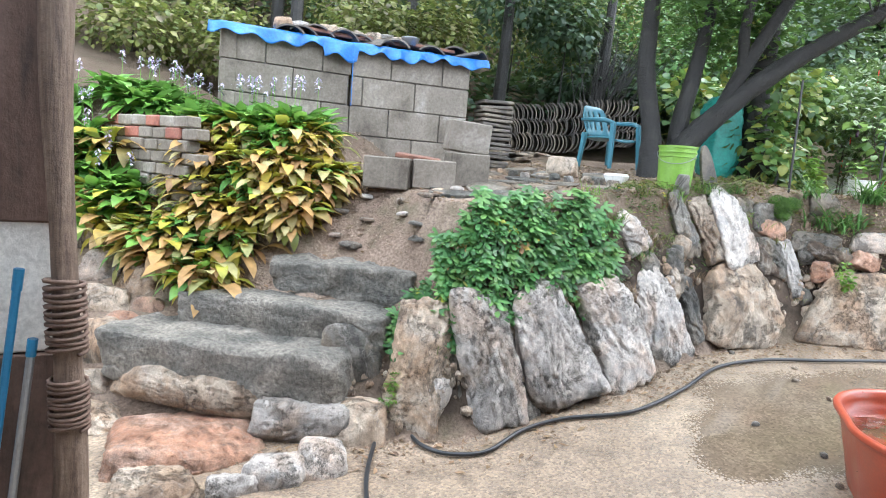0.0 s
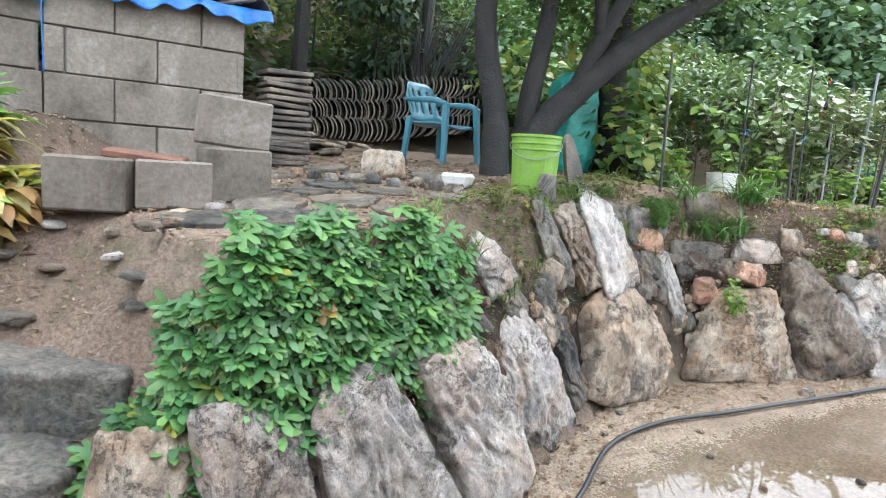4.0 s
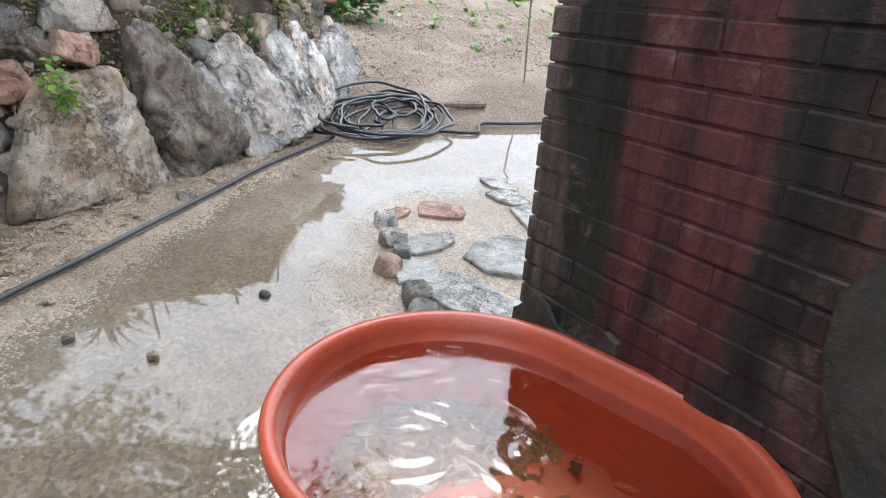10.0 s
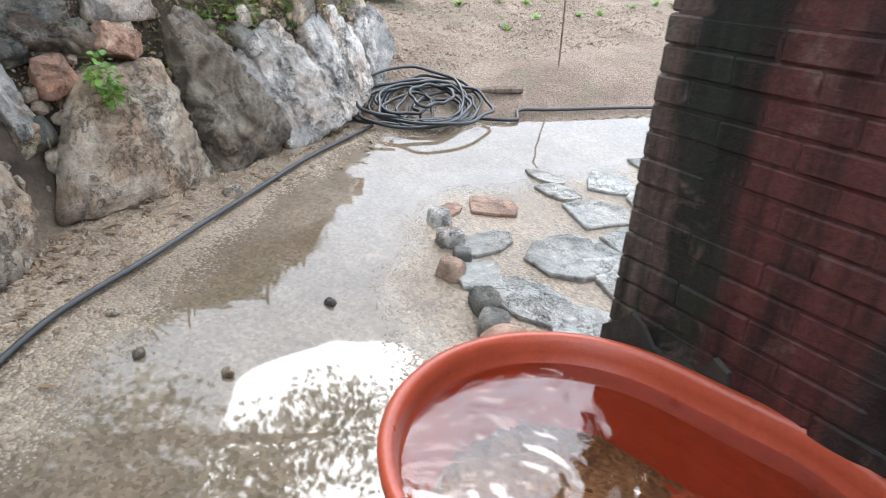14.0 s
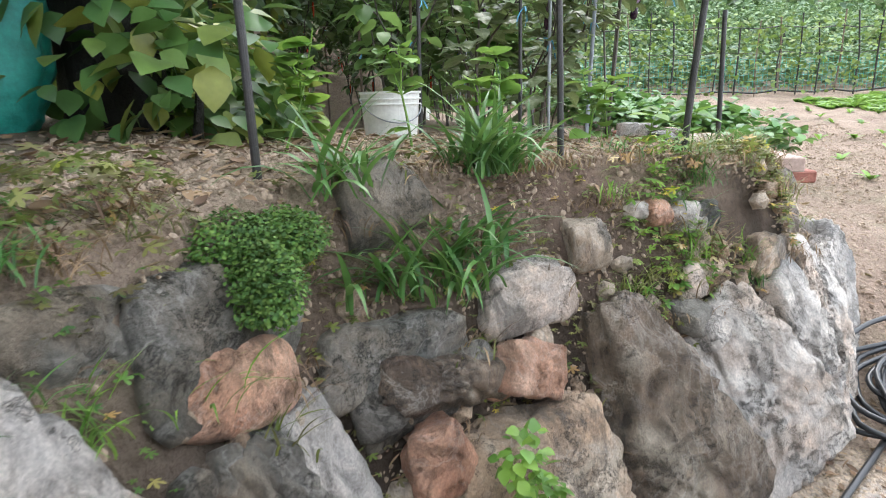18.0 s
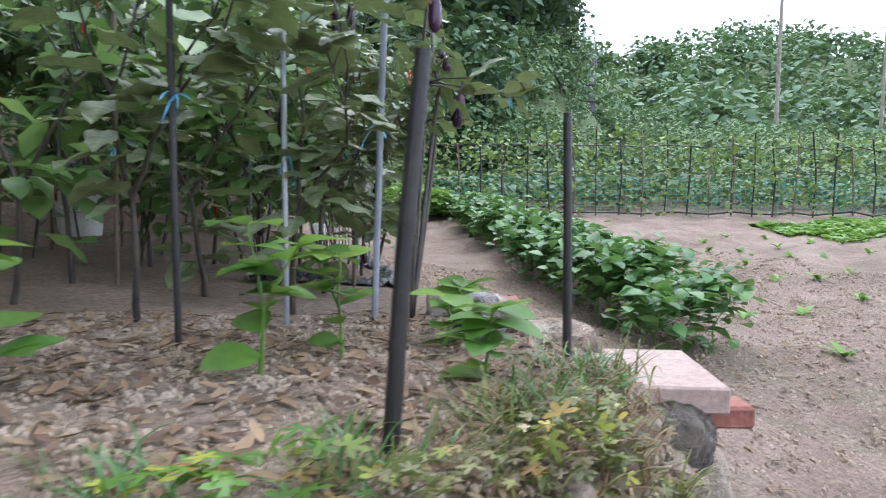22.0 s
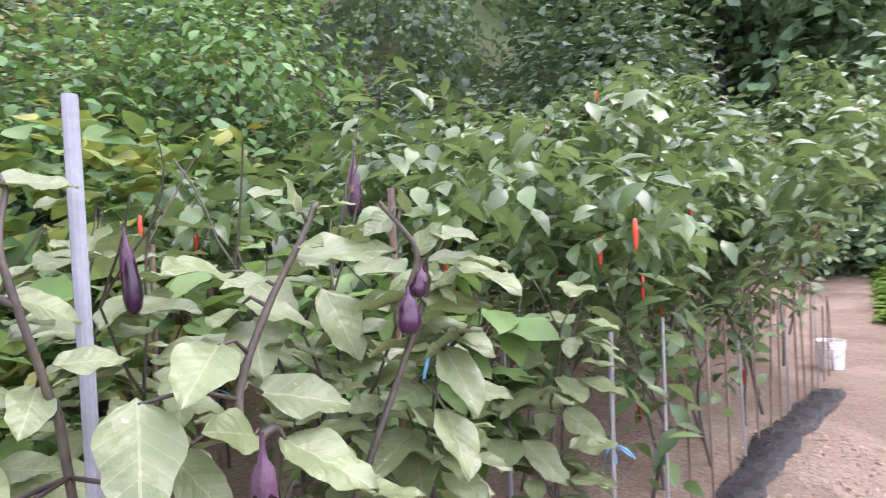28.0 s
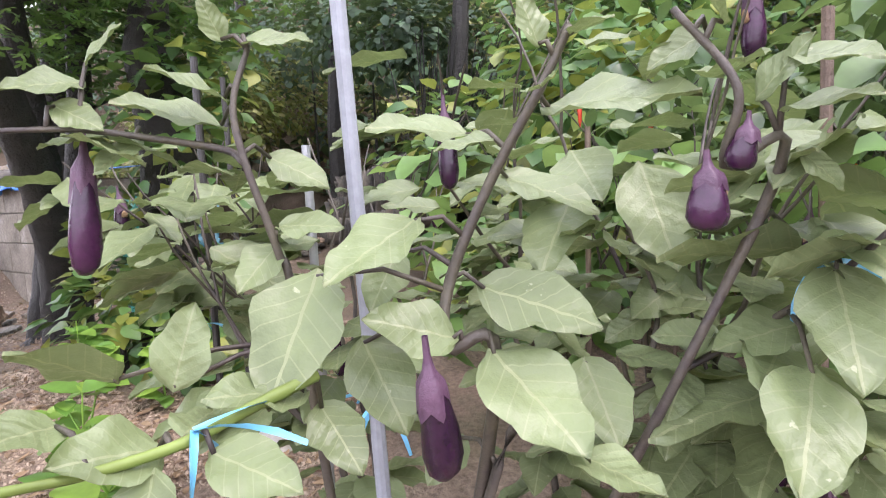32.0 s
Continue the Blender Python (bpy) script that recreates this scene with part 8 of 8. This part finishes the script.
# pails on the terrace
bucket(2.77, 6.22, ground(2.77, 6.22) - 0.01, 0.13, 0.22, M["white_plastic"], M["metal"], "white plastic pail standing among the plants")
bucket(2.84, 9.4, ground(2.84, 9.4) - 0.01, 0.15, 0.3, M["white_plastic"], M["metal"], "white plastic pail by the far bed")
bucket(5.05, 12.2, ground(5.05, 12.2), 0.11, 0.24, M["white_plastic"], M["metal"], "white pail at the end of the pepper row")

# bricks and stones at the corner of the bed
bm = bmesh.new()
add_box(bm, 0.25, 0.4, 0.07, None, 0.006)
thing("paving_slab", "pinkish concrete slab at the terrace corner", "slab", at=(4.64, 5.92, ground(4.42, 5.9) - 0.02), rz=-27, bm=bm, material=M["clay_pale"])
bm = bmesh.new()
add_box(bm, 0.19, 0.1, 0.06, None, 0.008)
thing("red_brick", "broken red brick under the slab", "brick", at=(4.72, 5.8, ground(4.42, 5.9) - 0.09), rz=-24, bm=bm, material=M["clay_brick"])
bm = bmesh.new()
add_box(bm, 0.3, 0.2, 0.08, None, 0.01)
thing("red_brick", "worn red brick slab bedded in the soil", "brick", at=(4.44, 6.62, ground(4.44, 6.62) + 0.03), rz=-20, bm=bm, material=M["clay_brick"])
for k, (x, y, w, kd) in enumerate(((4.6, 6.66, 0.2, "grey"), (4.66, 6.76, 0.18, "warm"), (4.56, 6.5, 0.24, "grey"), (4.34, 6.5, 0.3, "grey"), (4.42, 6.12, 0.24, "warm"), (4.7, 6.58, 0.16, "warm"), (4.58, 6.16, 0.24, "grey"), (4.6, 6.3, 0.2, "warm"), (4.72, 6.72, 0.13, "warm"), (4.62, 6.9, 0.12, "warm"), (4.34, 6.28, 0.2, "umber"), (4.2, 6.15, 0.14, "dark"), (4.46, 5.98, 0.26, "grey"), (4.36, 6.4, 0.2, "warm"), (4.62, 6.02, 0.18, "dark"))):
    stone("bed_stone", x, y, ground(x, y) + 0.02, w * 1.05, w * 0.42, w * 0.8, 47 * k, 5 * (k % 3) - 5, kd, 0, "stone edging the planted bed", 4, "bed edging stones")

# seedlings in the field
for k in range(70):
    x = 6.7 + 0.62 * (k % 10) + rg.uniform(-0.08, 0.08) + 0.1 * (k // 10)
    y = 6.1 + 0.75 * (k // 10) + 0.05 * (k % 10) + rg.uniform(-0.08, 0.08)
    r = random.Random(k)
    lf = Leafage()
    for q in range(7):
        a = r.uniform(0, 6.28)
        lf.strip(Vector((0, 0, 0)), Vector((math.cos(a), math.sin(a), r.uniform(0.5, 1.3))), U3, r.uniform(0.07, 0.15), 0.045, OVATE, 0.8, 0.2)
    t = thing("seedling", "small pale green seedling in bare soil", "seedling", "field seedlings", at=(x, y, land(x, y)))
    lf.under("leaves", t, M["leaf_bright"])
lf = Leafage()
r = random.Random(55)
for k in range(5200):
    u, v = r.random(), r.random()
    x, y = 11.6 + 9.0 * u + 0.4 * v, 10.3 + 0.9 * u * 1.0 + 1.7 * v
    z = land(x, y)
    a = r.uniform(0, 6.28)
    lf.strip(Vector((x, y, z)), Vector((math.cos(a), math.sin(a), 0.8)), U3, r.uniform(0.1, 0.2), 0.1, OVATE, 0.8, 0.2)
ob = thing("seedling_bed", "low bed of pale green vegetable seedlings", "vegetables", kind="stuff")
lf.under("leaves", ob, M["leaf_bright"], "", "stuff")
lf = Leafage()
for k in range(9000):
    u, v = r.random(), r.random()
    x, y = 5.6 + 2.6 * u + 0.5 * v, 14.2 + 7 * v
    a = r.uniform(0, 6.28)
    lf.strip(Vector((x, y, land(x, y) + r.uniform(0.1, 0.6) * (1 - (2 * u - 1) ** 4))), Vector((math.cos(a), math.sin(a), r.uniform(-0.2, 0.5))), U3, r.uniform(0.12, 0.22), 0.13, OVATE, 0.6, 0.2)
ob = thing("bean_patch", "low bright green patch of beans beyond the path", "vegetables", kind="stuff")
lf.under("leaves", ob, M["leaf_bright"], "", "stuff")

# trellis fence at the far side of the field
fence = thing("trellis_fence", "long trellis of thin poles with teal netting and vines", "fence")
F0, F1, F2 = Vector((9.3, 15.3, 0)), Vector((13.5, 13.73, 0)), Vector((26, 9.6, 0))
segs = [(Vector((8.6, 24, 0)), Vector((7.6, 17.0, 0))), (Vector((7.6, 17.0, 0)), F0), (F0, F1), (F1, F2)]
vine = Leafage()
net = bmesh.new()
r = random.Random(91)
for a, b in segs:
    L = (b - a).length
    n = int(L / 0.42)
    for k in range(n + 1):
        p = a.lerp(b, k / n)
        z = land(p.x, p.y)
        bm = bmesh.new()
        h = r.uniform(1.3, 1.7)
        add_tube(bm, [(p.x, p.y, z - 0.1), (p.x + r.gauss(0, 0.04), p.y, z + h * 0.5), (p.x + r.gauss(0, 0.07), p.y, z + h)], r.uniform(0.012, 0.02), 6)
        part("pole", bm, M["post"] if k % 3 else M["wood"], fence)
    for zz, rad in ((0.06, 0.02), (0.85, 0.008), (1.35, 0.012)):
        rail = bmesh.new()
        add_tube(rail, [(a.lerp(b, k / n).x, a.lerp(b, k / n).y, land(a.lerp(b, k / n).x, a.lerp(b, k / n).y) + zz) for k in range(n + 1)], rad, 5)
        part("rail", rail, M["post"], fence)
    for k in range(int(L / 0.1)):
        p = a.lerp(b, k * 0.1 / L)
        z = land(p.x, p.y)
        add_tube(net, [(p.x, p.y + 0.02, z + 0.05), (p.x, p.y + 0.02, z + 0.75)], 0.004, 3, False)
    for k in range(7):
        add_tube(net, [(a.lerp(b, q / n).x, a.lerp(b, q / n).y + 0.02, land(a.lerp(b, q / n).x, a.lerp(b, q / n).y) + 0.08 + 0.11 * k) for q in range(n + 1)], 0.004, 3, False)
    for k in range(int(L * 210)):
        p = a.lerp(b, r.random())
        z = land(p.x, p.y)
        h = 0.75 + 0.85 * r.random() ** 0.8 if r.random() < 0.62 else r.uniform(0.06, 0.8)
        h += 0.25 * noise.noise((p.x * 1.3, p.y * 1.3, 0))
        s = r.uniform(0.07, 0.14)
        vine.strip(Vector((p.x + r.gauss(0, 0.12), p.y + r.gauss(0, 0.2), z + h)), rand_dir(r, -0.7, 0.2), Vector((r.gauss(0, 0.5), r.gauss(0, 0.5), 1)), s, s * 0.8, BROAD, 0.5, 0.2)
part("netting", net, M["net_green"], fence, "fine teal netting", False)["kind"] = "stuff"
vine.under("vines", fence, M["leaf_vine"], "", "stuff")
lf = Leafage()
for k in range(26000):
    x, y = r.uniform(9.5, 34), r.uniform(13, 27)
    lim = 15.6 - 0.335 * (x - 9.3)
    if y < lim + 0.8:
        continue
    hh = 0.5 + 0.9 * abs(noise.noise((x * 0.35, y * 0.35, 5))) + 0.02 * (y - 15)
    s = r.uniform(0.14, 0.26)
    lf.strip(Vector((x, y, land(x, y) + hh * r.random() ** 0.5)), rand_dir(r, -0.5, 0.3), Vector((r.gauss(0, 0.4), r.gauss(0, 0.4), 1)), s, s * 0.8, BROAD, 0.5, 0.2)
ob = thing("far_crops", "mixed green crops beyond the trellis", "crops", kind="stuff")
lf.under("leaves", ob, M["leaf_far"], "", "stuff")


# woodland and hills
def tree_proto(seed, h, w, mat, label, n=46, per=44, size=0.5):
    r = random.Random(seed)
    t = thing("woodland_tree", label, "tree", "woodland trees")
    bm = bmesh.new()
    add_tube(bm, [(0, 0, -0.5), (r.gauss(0, 0.1), r.gauss(0, 0.1), h * 0.35), (r.gauss(0, 0.3), r.gauss(0, 0.3), h * 0.75)], [0.05 * h * 0.6, 0.035 * h * 0.6, 0.012 * h * 0.6], 8)
    for k in range(6):
        a = r.uniform(0, 6.28)
        z = h * r.uniform(0.25, 0.6)
        add_tube(bm, [(0, 0, z), (math.cos(a) * w * 0.3, math.sin(a) * w * 0.3, z + h * 0.12), (math.cos(a) * w * 0.6, math.sin(a) * w * 0.6, z + h * 0.2)], [0.014 * h, 0.009 * h, 0.003 * h], 6)
    part("trunk", bm, M["bark"], t)
    lf = Leafage()
    for k in range(n):
        a = r.uniform(0, 6.28)
        z = r.uniform(0.16, 0.95)
        rad = w * (1 - ((z - 0.45) / 0.6) ** 2) ** 0.5 * r.uniform(0.3, 1.0)
        c = Vector((math.cos(a) * rad, math.sin(a) * rad, z * h))
        cr = r.uniform(0.14, 0.26) * w
        for q in range(per):
            d = rand_dir(r, -0.7, 1)
            p = c + d * cr * r.random() ** 0.4
            s = size * r.uniform(0.5, 1.2)
            lf.strip(p, (d + rand_dir(r, -0.6, 0.2)).normalized(), d + Vector((0, 0, 0.7)), s, s * 0.7, LANCE, 0.7, 0.2)
    lf.under("crown", t, mat, "uneven leafy crown", "stuff")
    return t


wp = [tree_proto(1, 11, 4.6, M["leaf_wood"], "dark broadleaf tree on the wooded slope"), tree_proto(2, 9, 4.2, M["leaf_wood"], "dark broadleaf tree on the wooded slope"), tree_proto(3, 7, 3.4, M["leaf_far"], "mid-green tree at the wood's edge"),
      tree_proto(5, 2.6, 2.2, M["leaf_hill"], "rounded pale bush on the far slope", 26, 36, 0.3)]
wf = [False] * 4
r = random.Random(66)
for k in range(84):
    u = r.random()
    x, y = -16 + 46 * u + r.gauss(0, 2), 27 + r.uniform(0, 22)
    if x > 0.72 * (y - 4.6) - 0.5:
        continue
    put(wp, wf, k % 2 if y > 29 else 2, pose(x, y, land(x, y) - 0.3, 0, 0, r.uniform(0, 360)) @ Matrix.Scale(r.uniform(0.8, 1.25), 4))
for k in range(46):
    x, y = r.uniform(24, 62), r.uniform(26, 60)
    if x < 26 + 0.25 * (60 - y) and y > 40:
        continue
    put(wp, wf, 3, pose(x, y, land(x, y) - 0.2, 0, 0, r.uniform(0, 360)) @ Matrix.Scale(r.uniform(0.8, 1.4), 4))
lf = Leafage()
for k in range(340):
    x, y = r.uniform(60, 270), r.uniform(58, 150)
    z, w = land(x, y) - 0.5, r.uniform(3.5, 6.5)
    for q in range(70):
        d = rand_dir(r, -0.5, 1)
        p = Vector((x, y, z + w * 0.8)) + d * w * (0.75 + 0.35 * noise.noise(d * 2.0 + Vector((x, y, 0)))) * r.random() ** 0.3
        lf.strip(p, (d + rand_dir(r, -0.6, 0.2)).normalized(), d + U3, r.uniform(1.0, 2.0), r.uniform(0.8, 1.3), LANCE, 0.6, 0.2)
ob = thing("far_woods", "woods covering the distant hillside", "woods", kind="stuff")
lf.under("leaves", ob, M["leaf_far"], "", "stuff")
for k in range(22):
    x, y = r.uniform(-26, -9), r.uniform(-4, 26)
    put(wp, wf, k % 2, pose(x, y, land(x, y) - 0.3, 0, 0, r.uniform(0, 360)) @ Matrix.Scale(r.uniform(0.6, 0.9), 4))
for k in range(30):
    x, y = 4 + 34 * r.random(), 23 + 4 * r.random() - 0.0
    put(wp, wf, 3 if x > 14 or r.random() < 0.6 else 2, pose(x, y, land(x, y) - 0.2, 0, 0, r.uniform(0, 360)) @ Matrix.Scale(r.uniform(0.5, 0.8), 4))

for k in range(70):
    x, y = r.uniform(18, 70), r.uniform(24, 44)
    if x < 0.72 * (y - 4.6) + 3.0:
        continue
    put(wp, wf, 3, pose(x, y, land(x, y) - 0.2, 0, 0, r.uniform(0, 360)) @ Matrix.Scale(r.uniform(0.55, 1.0), 4))

for k in range(64):
    y = r.uniform(25, 62)
    x = 0.72 * (y - 4.6) + r.uniform(-4, 9)
    put(wp, wf, 3 if x > 0.72 * (y - 4.6) - 1 or r.random() < 0.6 else 2, pose(x, y, land(x, y) - 0.3, 0, 0, r.uniform(0, 360)) @ Matrix.Scale(r.uniform(0.6, 1.0) * (0.7 if x > 0.72 * (y - 4.6) + 2 else 1), 4))
for k in range(30):
    y = r.uniform(44, 78)
    x = 0.72 * (y - 4.6) + r.uniform(-14, -2)
    put(wp, wf, k % 3, pose(x, y, land(x, y) - 0.3, 0, 0, r.uniform(0, 360)) @ Matrix.Scale(r.uniform(0.7, 1.0), 4))
for k in range(56):
    x, y = r.uniform(-9, 9), r.uniform(19, 28)
    if 7.0 < x and y < 24:
        continue
    put(wp, wf, 3 if k % 3 else 2, pose(x, y, land(x, y) - 0.2, 0, 0, r.uniform(0, 360)) @ Matrix.Scale(r.uniform(0.4, 0.75), 4))

# rampart with a railing on the hill, and the poles
ramp_t = thing("rampart", "grey stone retaining wall high on the hillside", "wall", at=(28.3, 39.5, land(28.3, 39.5) - 1.0), rz=-35)
for j in range(7):
    for i in range(7):
        block(ramp_t, "stone_block", 0.66, 0.5, 0.5, pose(-4 + 0.7 * i + 0.35 * (j % 2), r.uniform(-0.03, 0.03), 0.4 + 0.53 * j), M["farwall"], "", 0.03)
block(ramp_t, "core", 5.2, 0.4, 3.9, pose(-1.75, 0.25, 2.0), M["farwall"])
for i in range(4):
    bm = bmesh.new()
    add_tube(bm, [(-1.4 + 0.7 * i, 0, 3.9), (-1.4 + 0.7 * i, 0, 5.2)], 0.04, 5)
    part("rail_post", bm, M["steel_pipe"], ramp_t)
bm = bmesh.new()
for zz in (4.6, 5.15):
    add_tube(bm, [(-1.4, 0, zz), (0.7, 0, zz)], 0.03, 5)
part("railing", bm, M["steel_pipe"], ramp_t)
for x, y, h, nm in ((53.9, 45.8, 17.5, 0), (76.0, 50.5, 21.0, 1)):
    t = thing("utility_pole", "grey concrete utility pole with crossbar and wires", "pole", "utility poles", at=(x, y, land(x, y) - 0.3))
    bm = bmesh.new()
    add_tube(bm, [(0, 0, 0), (0, 0, h)], [0.2, 0.13], 10)
    part("shaft", bm, M["concrete"], t)
    bm = bmesh.new()
    add_box(bm, 1.6, 0.1, 0.1, pose(0, 0, h - 0.8, 0, 0, 40))
    part("crossbar", bm, M["metal"], t)
    bm = bmesh.new()
    add_lathe(bm, [(0.0, 0), (0.22, 0), (0.22, 0.7), (0.0, 0.75)], 12, m=pose(0.35, 0.2, h - 3.0))
    part("transformer", bm, M["metal"], t)
for dz in (16.0, 13.5, 13.0):
    bm = bmesh.new()
    A, B = Vector((20, 70, land(53.9, 45.8) + dz + 1)), Vector((53.9, 45.8, land(53.9, 45.8) + dz))
    C = Vector((76, 50.5, land(76, 50.5) + dz + 1.5))
    D = Vector((120, 60, land(76, 50.5) + dz + 1))
    for P, Q in ((A, B), (B, C), (C, D)):
        add_tube(bm, [P.lerp(Q, k / 12) - Vector((0, 0, 1.2 * math.sin(math.pi * k / 12))) for k in range(13)], 0.02, 4, False)
    thing("power_line", "thin black wires slung between the poles", "wire", "power lines", bm=bm, material=M["hose"])

# loose pebbles, litter and grit on the beds
bm_v, bm_f = [], []
r = random.Random(123)
ico = bmesh.new()
bmesh.ops.create_icosphere(ico, subdivisions=1, radius=1.0)
iv = [v.co.copy() for v in ico.verts]
ifc = [tuple(v.index for v in f.verts) for f in ico.faces]
ico.free()


def scatter(n, place, smin, smax, flat=0.6):
    vs, fs = [], []
    for k in range(n):
        x, y, z = place()
        s = r.uniform(smin, smax) * (0.5 + r.random())
        rot = Euler((r.random() * 6, r.random() * 6, r.random() * 6)).to_matrix()
        sc = Vector((s, s * r.uniform(0.5, 1), s * r.uniform(0.35, flat)))
        i0 = len(vs)
        for c in iv:
            q = rot @ Vector((c.x * sc.x, c.y * sc.y, c.z * sc.z))
            vs.append((x + q.x, y + q.y, z + q.z))
        fs += [(a + i0, b + i0, c + i0) for a, b, c in ifc]
    me = bpy.data.meshes.new("pebbles")
    me.from_pydata(vs, [], fs)
    return me


def on_terrace():
    while True:
        x, y = r.uniform(1.6, 4.7), r.uniform(4.6, 6.6)
        if foot_side(x, y)[0] > 0.12:
            return x, y, ground(x, y)


def on_west():
    while True:
        x, y = r.uniform(-2.0, 1.8), r.uniform(1.7, 5.5)
        if foot_side(x, y)[0] > 0.25:
            return x, y, ground(x, y)


def on_path():
    x, y = r.uniform(4.6, 9.5), r.uniform(5.2, 10.0)
    return x, y, land(x, y)


def by_foot():
    while True:
        x, y = r.uniform(-0.5, 5.0), r.uniform(0.8, 5.2)
        d = foot_side(x, y)[0]
        if -0.45 < d < 0.05 and r.random() < 1 + d * 2:
            return x, y, low_ground(x, y) + 0.012


for fn, n, a, b, lab in ((on_terrace, 24000, 0.004, 0.011, "sandy gravel and crumbs on the terrace soil"), (on_west, 7000, 0.004, 0.012, "gravel and crumbs on the upper terrace"), (on_path, 15000, 0.005, 0.016, "clods and small stones on the field path"), (by_foot, 4200, 0.004, 0.011, "coarse sand grains along the wall foot")):
    me = scatter(n, fn, a, b)
    me.materials.append(M["gravel"])
    tagged(new("gravel", me), lab, "gravel", "", "stuff")
lf = Leafage()
for k in range(9000):
    x, y, z = (on_terrace, on_west, on_terrace, on_west, on_path)[k % 5]() if k % 9 else by_foot()
    lf.strip(Vector((x, y, z + 0.008)), rand_dir(r, -0.1, 0.25), Vector((r.gauss(0, 0.3), r.gauss(0, 0.3), 1)), r.uniform(0.02, 0.07), r.uniform(0.006, 0.025), LANCE, r.uniform(-0.6, 0.9), 0.3)
ob = thing("leaf_litter", "dry brown leaves and straw on the soil", "litter", kind="stuff")
lf.under("litter", ob, M["dry"], "", "stuff")
